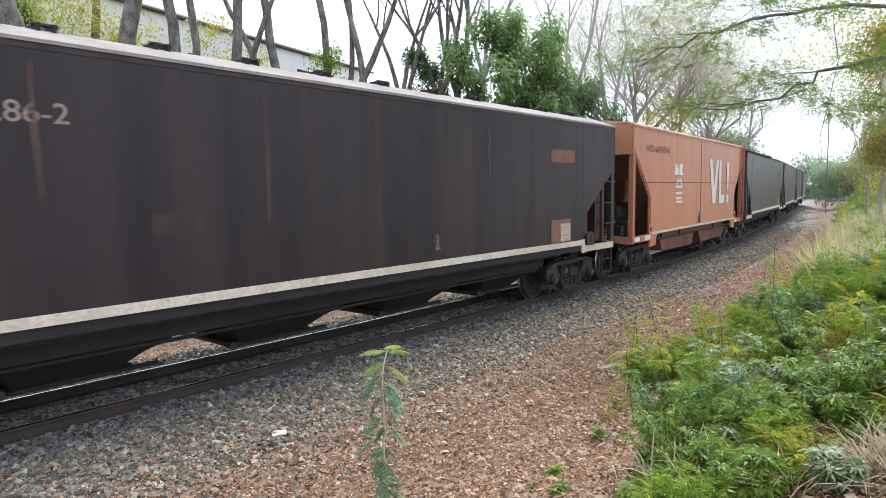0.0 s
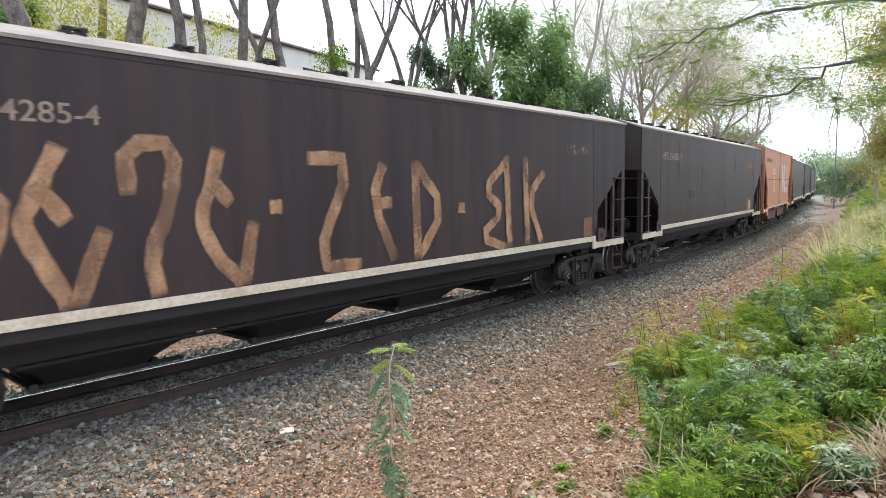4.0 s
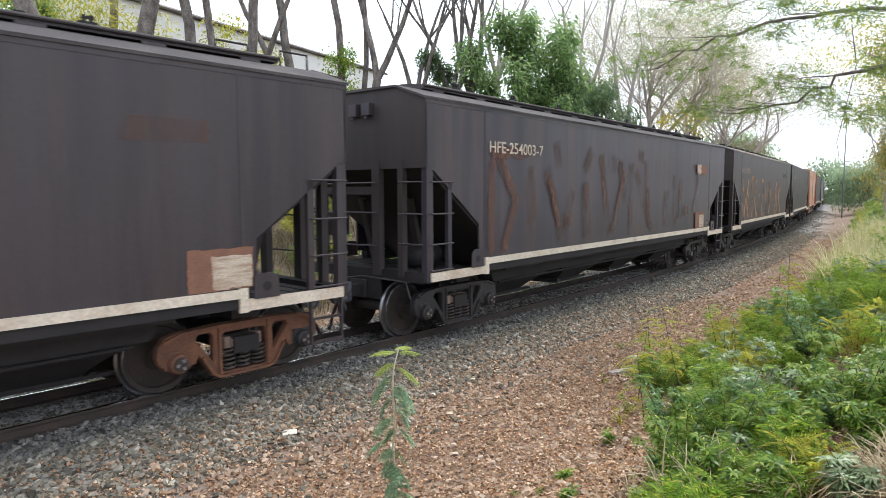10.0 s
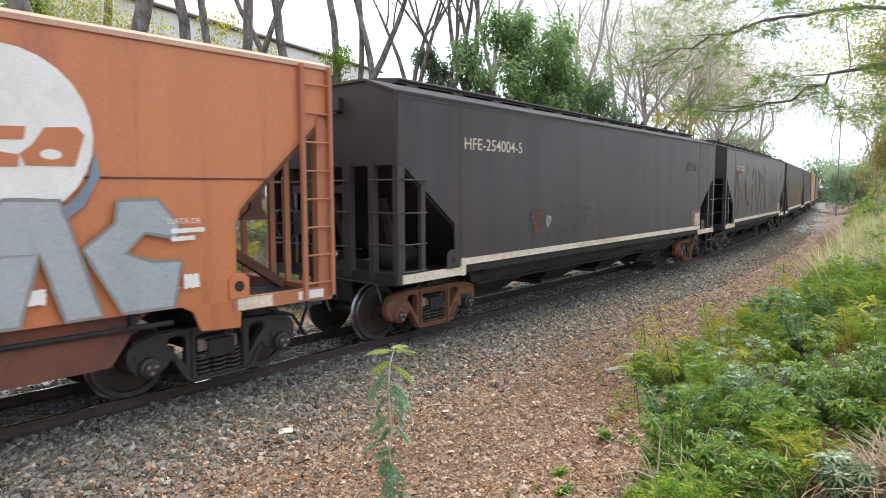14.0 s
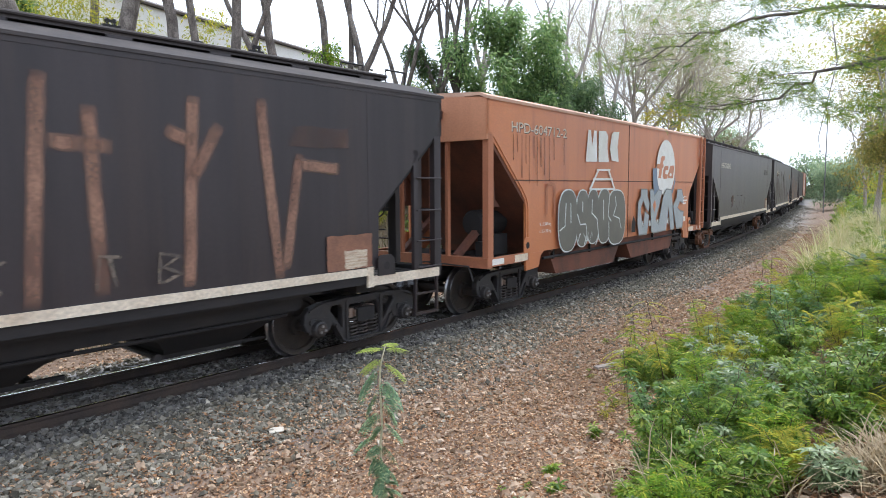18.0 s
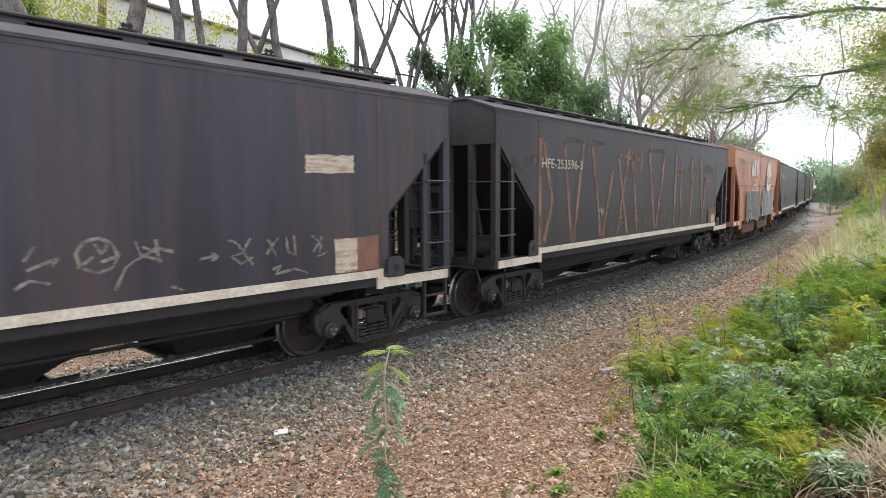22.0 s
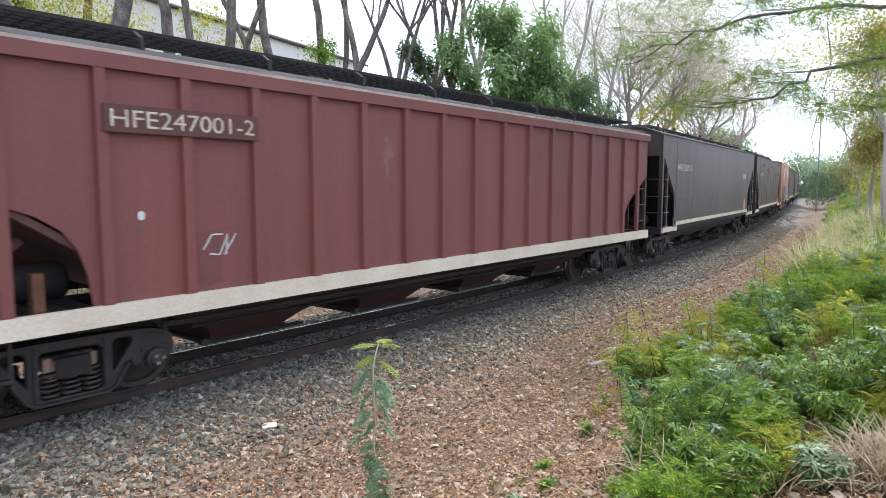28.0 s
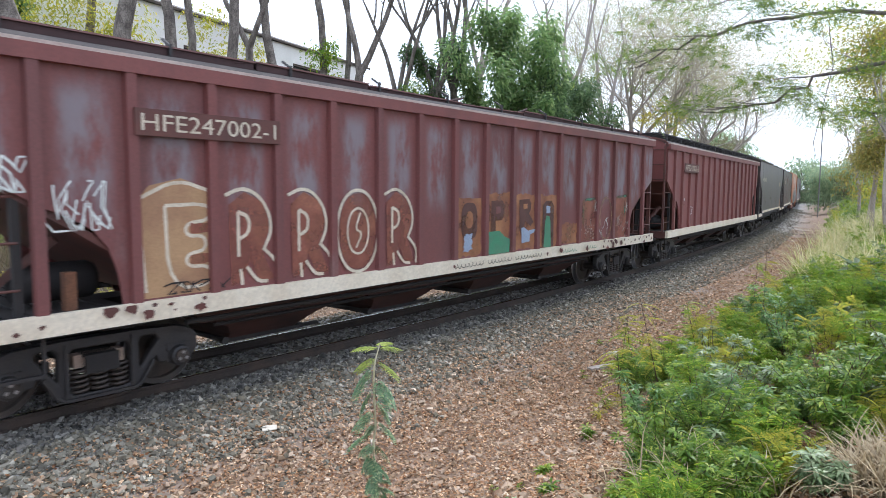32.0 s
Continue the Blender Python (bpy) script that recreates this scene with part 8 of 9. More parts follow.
# first dark wagon
p = Paint(W1, L_DARK)
wagon_number(p, "HFE-254286-2", mat=M_DARKLET)
label_panels(p, True, True, pale=False)
p.rect("faint_patch", 3.9, 1.83, 4.45, 2.05, M_FAINT, "faint overpainted patch", 0.02, 6)
p.rect("faint_patch", 8.2, 1.35, 8.32, 1.6, M_CHALK, "", 0.02, 7)
p.strokes("pale_streak", [[(5.25, 3.4), (5.28, 2.6), (5.27, 1.9)], [(2.9, 3.4), (2.92, 2.2)], [(9.6, 3.4), (9.62, 2.4)]], 0.07, M_FAINT, "pale running streaks", 0.5, 4)

# the wagon with tall painted letters
p = Paint(W2, L_DARK)
wagon_number(p, "HFE-254285-4", mat=M_DARKLET)
label_panels(p, False, False)
p.rect("label_panel", 12.45, 1.215, 12.8, 1.6, M_PATCH, "brown panel for labels", 0.01, 4)
p.rect("data_panel", 11.7, 2.86, 12.15, 3.05, M_CHALK, "", 0.01, 4)
p.rect("data_panel", 12.22, 2.86, 12.6, 3.05, M_CHALK, "", 0.01, 8)
TALL = [[[(1.75, 2.78), (1.75, 2.24), (2.39, 2.33), (2.25, 1.77), (2.05, 1.22)], [(1.72, 1.9), (2.05, 1.22)]],
        [[(2.82, 2.7), (2.6, 2.25), (2.48, 2.01), (2.61, 1.71), (2.85, 1.22)], [(2.6, 2.35), (2.86, 2.0)], [(3.18, 1.94), (2.89, 1.22)]],
        [[(3.41, 2.23), (3.4, 2.73), (3.93, 2.75), (3.79, 2.03), (3.59, 1.67), (3.66, 1.22)]],
        [[(4.38, 2.72), (4.27, 2.3), (4.12, 1.97), (4.29, 1.58), (4.63, 1.23)], [(4.27, 2.41), (4.51, 2.11)], [(4.78, 1.92), (4.63, 1.22)]],
        [[(5.53, 2.64), (6.28, 2.65), (5.6, 1.31), (6.4, 1.28)]],
        [[(6.83, 2.61), (6.61, 2.11), (7.02, 1.27)], [(6.61, 2.07), (6.99, 2.07)]],
        [[(7.45, 2.65), (7.49, 1.23)], [(7.45, 2.62), (8.09, 1.96), (7.49, 1.24)]],
        [[(9.71, 2.78), (9.82, 1.22)], [(9.71, 2.66), (9.07, 2.22), (9.64, 1.86), (8.96, 1.45), (9.73, 1.22)]],
        [[(10.29, 2.77), (10.37, 1.22)], [(10.94, 2.53), (10.39, 2.07), (10.85, 1.22)]],
        [[(4.98, 2.07), (5.17, 2.07)], [(8.4, 1.94), (8.59, 1.94)]]]
for k, lines in enumerate(TALL):
    p.strokes("painted_letter", lines, 0.165, M_TAN, "tan hand-painted letter strokes", 0.14, 30 + k)

# the wagon with faded rusty shapes
p = Paint(W3, L_DARK)
p.strokes("faded_mark", [[(3.36, 2.70), (3.62, 2.2), (3.95, 1.35)], [(3.70, 3.18), (3.85, 2.67)], [(4.36, 2.3), (4.10, 1.5)], [(5.61, 3.02), (5.8, 2.3), (6.08, 1.30)], [(5.22, 3.12), (4.85, 2.62)], [(7.16, 2.9), (7.17, 1.25)], [(7.42, 2.75), (8.0, 1.9), (8.44, 1.32)],
                          [(8.04, 3.0), (8.27, 1.4)], [(9.40, 2.3), (9.31, 1.35)], [(9.9, 2.7), (10.1, 1.4)], [(10.5, 2.6), (10.3, 1.5)], [(7.5, 3.1), (7.9, 3.05)]], 0.30, M_FAINT, "faded rusty paint strokes", 0.12, 9)
for k, line in enumerate(([(2.75, 2.7), (2.95, 1.35)], [(4.9, 2.45), (5.0, 1.3)], [(6.55, 2.9), (6.9, 2.0)], [(5.9, 2.9), (6.7, 2.75)])):
    p.strokes("faded_stroke", [line], 0.36, M_FAINT, "", 0.12, 19 + k)
p.strokes("rusty_letter", [[(1.62, 2.80), (1.61, 2.0), (1.60, 1.22)], [(1.80, 2.84), (2.33, 2.14), (1.95, 1.23)]], 0.24, M_RUSTMARK, "rust-brown painted letter", 0.10, 10)
p.strokes("rusty_letter", [[(6.80, 2.72), (6.45, 2.0), (6.16, 1.35)], [(3.45, 2.5), (3.85, 1.6)]], 0.17, M_RUSTMARK, "", 0.12, 12)
p.strokes("pale_streak", [[(11.90, 2.72), (11.62, 2.1), (11.38, 1.63)]], 0.20, M_FAINT, "", 0.12, 5)
p.rect("rust_stain", 4.05, 1.62, 4.27, 1.82, M_RUSTMARK, "", 0.03, 22)
p.rect("rust_stain", 1.56, 2.82, 2.75, 2.99, M_RUSTMARK, "rust stain behind the number", 0.05, 12)
wagon_number(p, "HFE-254003-7")
label_panels(p, True, False)
p.rect("data_panel", 11.66, 2.73, 12.52, 2.98, M_PATCH, "", 0.012, 13)
p.rect("data_panel", 11.70, 2.74, 12.02, 2.99, M_PAPER, "", 0.03, 14)
p.rect("label_panel", 10.72, 1.62, 11.02, 1.88, M_RUSTMARK, "", 0.03, 15)
p.rect("data_plate", 12.48, 1.27, 12.80, 1.40, M_CHALK, "small worn data plate", 0.008, 16)

p = Paint(W4, L_DARK)
wagon_number(p, "HFE-254004-5")
label_panels(p, True, True, pale=True, at=12.25, paper=(0.28, 0.745, 1.58))
p.area("faint_patch", [(3.45, 1.72), (3.48, 1.84), (3.68, 1.91), (3.98, 1.91), (3.96, 1.60), (3.9, 1.66), (3.84, 1.52), (3.60, 1.46), (3.62, 1.66)], M_RUSTMARK, "tan paint patch")
p.area("faint_patch", [(4.04, 1.56), (4.04, 1.79), (4.20, 1.77), (4.28, 1.73), (4.22, 1.66), (4.12, 1.57)], M_OUTLINE_WORN, "worn pale green patch")
for line in ([(4.08, 1.3), (4.14, 1.5)], [(4.45, 1.35), (4.62, 1.52), (4.9, 1.34)], [(4.62, 2.04), (4.7, 1.9), (5.0, 1.9)], [(5.12, 1.31), (5.25, 1.6), (5.12, 1.66)], [(5.3, 1.88), (5.85, 1.9)], [(5.61, 1.78), (5.58, 1.5)], [(5.9, 1.3), (6.0, 1.55), (6.2, 1.6)], [(6.3, 1.8), (6.48, 1.78), (6.3, 1.5)]):
    p.strokes("faded_mark", [line], 0.05, M_FAINT, "faded ghost of old graffiti", 0.3, int(line[0][0] * 9))

p = Paint(W6, L_DARK)
ROWS = [[[(1.52, 3.26), (1.50, 2.2), (1.50, 1.18)], [(1.62, 3.20), (1.97, 2.05), (1.63, 1.25)]], [[(2.43, 3.22), (2.62, 2.2), (2.80, 1.20)], [(3.30, 3.27), (3.1, 2.3), (2.86, 1.20)]],
        [[(3.68, 3.22), (3.93, 2.2), (4.17, 1.20)], [(4.80, 2.78), (4.52, 2.0), (4.23, 1.19)]],
        [[(5.05, 3.05), (5.64, 1.2)], [(5.71, 3.25), (5.04, 1.21)], [(5.83, 3.26), (6.05, 2.2), (6.27, 1.20)], [(5.05, 3.04), (6.50, 2.96)], [(6.38, 3.24), (6.52, 2.99), (6.32, 2.69)]],
        [[(6.98, 3.22), (7.43, 1.21)], [(8.12, 3.24), (7.51, 1.20)]],
        [[(9.04, 3.30), (8.89, 1.22)], [(9.07, 2.69), (9.64, 2.67)], [(9.43, 3.04), (9.49, 1.26)]], [[(10.46, 3.22), (10.35, 1.24)], [(10.75, 2.95), (10.42, 2.35)], [(10.15, 2.85), (10.45, 2.75)]],
        [[(11.26, 3.27), (11.47, 1.21)], [(11.78, 2.67), (11.55, 1.30)], [(11.75, 2.55), (12.4, 2.5)]]]
for k, lines in enumerate(ROWS):
    p.strokes("rusty_stroke", lines, 0.15, M_RUSTBRIGHT, "rust-brown painted strokes", 0.08, 50 + k)
for k, line in enumerate(([(2.44, 3.23), (3.32, 3.24)], [(3.66, 3.24), (4.36, 3.24)], [(6.98, 3.23), (8.12, 3.24)], [(3.40, 3.2), (3.42, 2.75)], [(4.82, 2.7), (4.83, 2.3)])):
    p.strokes("paint_drip", [line], 0.10 if k < 3 else 0.03, M_FAINT, "thin runs of rusty paint", 0.2, 70 + k)
p.strokes("white_mark", [[(4.10, 1.92), (4.20, 1.70), (4.30, 1.92)], [(3.99, 1.9), (4.06, 1.70)]], 0.08, M_OUTLINE_WORN, "worn white paint mark", 0.3, 3)
wagon_number(p, "HFE-253596-3", "low")
label_panels(p, True, True, pale=True, at=12.15, paper=(0.29, 0.67, 1.46))
for lines in ([[(5.10, 1.44), (5.22, 1.52), (5.30, 1.66), (5.24, 1.74), (5.15, 1.70), (5.20, 1.60), (5.36, 1.57), (5.47, 1.66), (5.40, 1.78), (5.30, 1.76)], [(5.12, 1.50), (5.30, 1.48), (5.44, 1.60)]],
              [[(5.83, 1.73), (5.88, 1.62), (6.02, 1.60), (6.16, 1.74)], [(5.90, 1.60), (5.80, 1.50), (5.92, 1.42), (6.08, 1.50), (6.12, 1.38)], [(5.95, 1.70), (6.10, 1.68)]], [[(6.62, 1.53), (6.76, 1.55), (6.79, 1.44), (6.64, 1.46)]],
              [[(7.72, 1.68), (7.82, 1.50), (7.74, 1.36)], [(8.02, 1.70), (7.84, 1.52), (8.06, 1.36)], [(8.14, 1.69), (8.10, 1.38)]], [[(8.46, 1.66), (8.50, 1.38)], [(8.70, 1.66), (8.50, 1.52), (8.66, 1.38)]],
              [[(9.42, 1.32), (9.46, 1.64), (9.66, 1.62)], [(9.55, 1.64), (9.60, 1.34)]], [[(10.02, 1.32), (10.04, 1.62), (10.24, 1.58), (10.06, 1.48), (10.26, 1.40), (10.04, 1.32)]]):
    p.strokes("chalk_sign", lines, 0.034, M_CHALK, "faint chalked letters", 0.35, len(lines) + 3)
for u, z in ((0.95, 2.66), (1.18, 2.72), (0.72, 2.58)):
    p.rect("faint_patch", u, z, u + 0.14, z + 0.18, M_FAINT, "", 0.01, 8)

p = Paint(W7, L_DARK)
wagon_number(p, "HFE-253595-5", "low")
p.rect("data_panel", 11.70, 2.48, 12.46, 2.70, M_PAPER, "", 0.012, 3)
p.rect("label_panel", 12.12, 1.215, 12.87, 1.66, M_PATCH, "brown panel for labels", 0.01, 4)
p.rect("paper_label", 12.13, 1.225, 12.49, 1.65, M_PAPER, "", 0.012, 5)
p.scribble(1.8, 3.6, 1.35, 1.85, 5, M_CHALK, 91)
p.scribble(3.8, 7.0, 1.4, 1.95, 8, M_CHALK, 92)
for lines in ([[(8.62, 1.42), (8.74, 1.49), (8.9, 1.44)], [(8.70, 1.66), (8.79, 1.79)], [(8.72, 1.58), (8.98, 1.67), (8.92, 1.60)]],
              [[(9.16, 1.56), (9.12, 1.70), (9.2, 1.80), (9.32, 1.83), (9.44, 1.77), (9.49, 1.66), (9.44, 1.54), (9.30, 1.50), (9.18, 1.55)], [(9.13, 1.56), (9.27, 1.66)], [(9.28, 1.78), (9.34, 1.68), (9.4, 1.76)], [(9.34, 1.6), (9.50, 1.65)]],
              [[(9.45, 1.32), (9.56, 1.54), (9.86, 1.70), (10.04, 1.65)], [(9.66, 1.78), (9.70, 1.64), (9.92, 1.56)], [(9.86, 1.79), (9.88, 1.54)], [(9.72, 1.72), (9.86, 1.66)], [(10.0, 1.30), (10.14, 1.24)]],
              [[(10.31, 1.55), (10.53, 1.57), (10.45, 1.61)], [(10.45, 1.52), (10.53, 1.57)]], [[(10.65, 1.73), (10.75, 1.69), (10.95, 1.43)], [(10.92, 1.74), (10.82, 1.58), (10.68, 1.55), (10.8, 1.46), (10.95, 1.52)]],
              [[(11.14, 1.72), (11.2, 1.6), (11.26, 1.5)], [(11.28, 1.72), (11.12, 1.54)], [(11.40, 1.72), (11.42, 1.55), (11.52, 1.5), (11.50, 1.74)], [(11.2, 1.36), (11.32, 1.4), (11.24, 1.30), (11.5, 1.34), (11.70, 1.27)]], [[(11.76, 1.72), (11.9, 1.6), (11.86, 1.46), (11.98, 1.5)], [(11.92, 1.7), (11.78, 1.52)]]):
    p.strokes("chalk_sign", lines, 0.032, M_CHALK_BRIGHT, "chalked sign on the paint", 0.35, len(lines))

for w, length, rear in TRAIN[10:]:
    p = Paint(w, L_DARK)
    wagon_number(p, "HFE-254", mat=M_DARKLET, width=1.0)
    label_panels(p)

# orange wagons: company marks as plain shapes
p = Paint(W5, L_ORANGE)
# Brown copy, offset down and right, paints the shadow of the raised number.
p.text("HPD-604712-2", 0.76, 3.20, 2.05, 0.175, M_BROWNLET, "shadow painted behind the raised steel wagon number", 0.012)
p.text("HPD-604712-2", 0.745, 3.212, 2.05, 0.175, M_CREAM, "")
p.strokes("rain_streak", [[(u, 3.18), (u + 0.01, 3.18 - h)] for u, h in ((0.80, 0.45), (0.93, 0.3), (1.08, 0.75), (1.22, 0.5), (1.34, 0.85), (1.50, 0.4), (1.62, 0.9), (1.75, 0.55), (1.88, 0.7), (2.08, 0.8), (2.25, 0.4), (2.66, 0.5))], 0.034, M_STREAK, "dark streaks below the number", 0.3, 2)
p.area("logo_block", [(3.63, 2.78), (3.74, 3.44), (3.86, 3.44), (3.93, 3.12), (4.02, 3.44), (4.14, 3.44), (4.20, 2.79), (3.63, 2.78)][:7], M_WHITE, "white logo block")
p.area("logo_block", [(4.25, 2.79), (4.25, 3.45), (4.62, 3.46), (4.74, 3.36), (4.70, 3.12), (4.80, 2.80)], M_WHITE)
p.area("logo_block", [(4.95, 2.84), (4.84, 3.10), (4.93, 3.42), (5.05, 3.48), (5.34, 3.49), (5.26, 3.15), (5.34, 2.82)], M_WHITE)
p.strokes("logo_ladder", [[(4.26, 2.62), (3.84, 2.20)], [(4.78, 2.64), (5.14, 2.20)]], 0.06, M_WHITE, "white logo lines", 0.05)
p.strokes("logo_ladder", [[(4.16, 2.62), (4.88, 2.63)], [(3.99, 2.42), (5.02, 2.43)], [(3.82, 2.21), (5.16, 2.21)]], 0.045, M_WHITE, "", 0.05)
p.text("T. 22.000 kg", 1.71, 1.53, 0.43, 0.075, M_WHITE, "small white weight lettering")
p.text("L. 58.000 kg", 1.71, 1.40, 0.43, 0.075, M_WHITE)
p.strokes("faint_frame", [[(1.98, 2.28), (1.98, 1.75)], [(1.98, 2.32), (2.28, 2.32), (2.28, 1.7)]], 0.05, M_ORANGE_PALE, "", 0.5, 6)
p.blob("logo_disc", 8.50, 2.75, 0.715, 0.735, M_WHITE, 2.0, "round white company disc")
p.area("logo_bar", [(8.09, 3.0), (8.17, 3.05), (8.39, 3.05), (8.37, 2.95), (8.27, 2.93), (8.12, 2.47), (7.92, 2.48)], M_ORANGE, "orange bars of the company mark")
p.area("logo_bar", [(7.80, 2.84), (8.30, 2.84), (8.28, 2.74), (7.98, 2.72), (7.80, 2.73)], M_ORANGE)
p.area("logo_bar", [(8.29, 2.70), (8.40, 2.80), (8.68, 2.81), (8.66, 2.70), (8.47, 2.69), (8.42, 2.60), (8.62, 2.57), (8.61, 2.47), (8.32, 2.46), (8.24, 2.53)], M_ORANGE)
p.area("logo_bar", [(8.76, 2.72), (8.82, 2.81), (9.08, 2.83), (9.14, 2.76), (9.05, 2.48), (8.66, 2.48), (8.62, 2.58), (8.72, 2.66)], M_ORANGE)
p.blob("logo_notch", 8.86, 2.58, 0.085, 0.045, M_WHITE, 2.0)
p.area("logo_wing", [(7.50, 2.72), (7.80, 2.73), (7.83, 2.47), (7.93, 2.28), (8.07, 2.14), (8.24, 2.04), (7.99, 2.0), (7.66, 2.02), (7.54, 2.37)], M_BLUE, "faded blue crescent")
p.area("logo_wing", [(9.22, 2.62), (9.15, 2.35), (9.02, 2.18), (8.84, 2.06), (8.91, 1.98), (9.10, 2.12), (9.26, 2.40)], M_BLUE)
for u, ww in ((6.78, 0.14), (7.0, 0.10), (7.3, 0.2), (7.85, 0.15), (8.2, 0.14), (8.55, 0.2), (8.95, 0.12), (9.3, 0.16), (9.62, 0.12), (9.78, 0.18), (10.0, 0.16)):
    p.rect("name_bar", u, 1.27, u + ww, 1.41, M_WHITE, "white bar of painted wording", 0.012, int(u * 10))
ROLLED = [[(6.69, 2.20), (7.11, 2.19), (7.12, 2.04), (7.28, 1.83), (7.22, 1.62), (7.06, 1.72), (6.84, 1.92), (6.68, 1.72), (6.82, 1.27), (6.89, 1.28), (6.97, 1.64), (7.26, 1.55), (7.14, 1.08), (6.61, 1.08), (6.49, 1.38), (6.52, 1.89), (6.69, 2.02)],
          [(7.29, 2.18), (7.53, 2.18), (7.60, 2.02), (7.89, 2.18), (8.17, 2.15), (8.01, 1.81), (7.73, 1.42), (7.95, 1.27), (8.26, 1.98), (8.47, 2.19), (8.90, 2.18), (9.21, 1.10), (8.90, 1.09), (8.72, 1.72), (8.54, 1.10), (7.61, 1.08), (7.45, 1.11)],
          [(9.39, 2.17), (9.77, 2.18), (10.0, 1.87), (9.93, 1.79), (9.63, 1.86), (9.44, 1.67), (9.71, 1.57), (9.99, 1.56), (9.89, 1.10), (9.39, 1.10), (9.07, 1.73), (9.36, 1.96)]]
for k, poly in enumerate(ROLLED):
    p.area("roller_letter", poly, M_BLUEGREY, "blue-grey rolled-on graffiti letter")
    p.strokes("roller_edge", [poly + poly[:1]], 0.03, M_ROLLEDGE, "faint darker edge of the roller paint", 0.3, 60 + k)
p.area("letter_hole", [(7.50, 1.80), (7.64, 1.92), (7.74, 1.78), (7.62, 1.60)], M_ORANGE)
p.text("DATA DE", 9.86, 1.93, 0.34, 0.055, M_WHITE, "small white stencilled wording")
for z, w in ((1.84, 0.36), (1.76, 0.25)):
    p.rect("name_bar", 9.88, z, 9.88 + w, z + 0.045, M_WHITE, "", 0.006, 4)
p.rect("cover_plate", 8.38, 1.72, 8.70, 1.92, M_BLUEGREY, "small cover plate")
for u, z, ru, rz, pw in ((2.77, 1.60, 0.40, 0.60, 2.6), (3.42, 1.62, 0.30, 0.57, 2.6), (3.92, 1.64, 0.30, 0.56, 2.6), (4.48, 1.63, 0.36, 0.58, 2.4), (5.15, 1.58, 0.50, 0.60, 2.8)):
    p.blob("bubble_letter", u, z, ru + 0.03, rz + 0.025, M_OUTLINE, pw, "white spray outline")
for u, z, ru, rz, pw in ((2.77, 1.60, 0.40, 0.60, 2.6), (3.42, 1.62, 0.30, 0.57, 2.6), (3.92, 1.64, 0.30, 0.56, 2.6), (4.48, 1.63, 0.36, 0.58, 2.4), (5.15, 1.58, 0.50, 0.60, 2.8)):
    p.blob("bubble_letter", u, z, ru, rz, M_SILVER, pw, "silver-grey bubble graffiti letter")
p.strokes("bubble_line", [[(2.40, 1.42), (2.62, 1.5), (2.66, 1.95)], [(2.86, 1.95), (2.88, 1.55)], [(3.16, 1.72), (3.3, 1.5), (3.56, 1.5), (3.62, 1.3), (3.5, 1.08)], [(3.40, 1.96), (3.40, 1.75)], [(3.86, 2.0), (3.84, 1.72), (4.1, 1.58), (4.2, 1.2), (4.05, 1.04)],
                           [(4.42, 1.98), (4.44, 1.55)], [(4.75, 2.1), (4.68, 1.62), (4.86, 1.5)], [(5.05, 2.05), (5.12, 1.85), (4.96, 1.62), (5.3, 1.55), (5.42, 1.3)], [(4.72, 1.5), (4.75, 1.08)]], 0.028, M_OUTLINE, "white inner lines", 0.2, 3)
p.scribble(3.25, 3.75, 1.15, 1.32, 4, M_OUTLINE, 5, 0.014)
p.area("warning_mark", [(6.06, 1.18), (6.06, 1.42), (6.17, 1.58), (6.29, 1.42), (6.29, 1.18)], M_UNDER, "black stencilled mark")

p = Paint(W0, L_ORANGE)
p.text("HPD-603459-0", 0.95, 3.14, 1.85, 0.175, M_BROWNLET, "dark raised wagon number")
p.area("logo_block", [(3.28, 2.60), (3.30, 2.90), (3.46, 2.90), (3.52, 2.74), (3.60, 2.90), (3.62, 2.60)], M_WHITE, "white logo block")
p.area("logo_block", [(3.68, 2.60), (3.70, 2.90), (4.06, 2.90), (3.94, 2.74), (4.08, 2.60)], M_WHITE)
p.strokes("logo_ladder", [[(3.58, 2.52), (3.40, 2.24)], [(3.82, 2.52), (4.0, 2.24)], [(3.5, 2.44), (3.9, 2.44)], [(3.38, 2.27), (4.02, 2.27)]], 0.05, M_WHITE, "white logo lines", 0.05)
for z in (2.06, 1.92, 1.82):
    p.rect("name_bar", 3.4, z, 4.0, z + 0.06, M_WHITE)
p.area("logo_block", [(6.95, 3.14), (7.30, 3.14), (7.60, 2.20), (7.85, 3.14), (8.15, 3.14), (7.78, 1.72), (7.42, 1.72)], M_WHITE)
p.area("logo_block", [(8.24, 3.14), (8.52, 3.14), (8.52, 1.98), (9.02, 1.98), (9.02, 1.70), (8.24, 1.70)], M_WHITE)
p.area("logo_block", [(9.28, 3.10), (9.62, 3.10), (9.56, 2.12), (9.36, 2.12)], M_WHITE)
p.blob("logo_block", 9.46, 1.84, 0.16, 0.16, M_WHITE, 3.0)
p.area("warning_mark", [(5.75, 1.16), (5.75, 1.36), (5.86, 1.52), (5.98, 1.36), (5.98, 1.16)], M_UNDER, "black stencilled mark")
p.rect("sill_paint", 1.36, 1.075, 10.56, 1.14, M_SILL, "pale sill line", 0.006, 9)

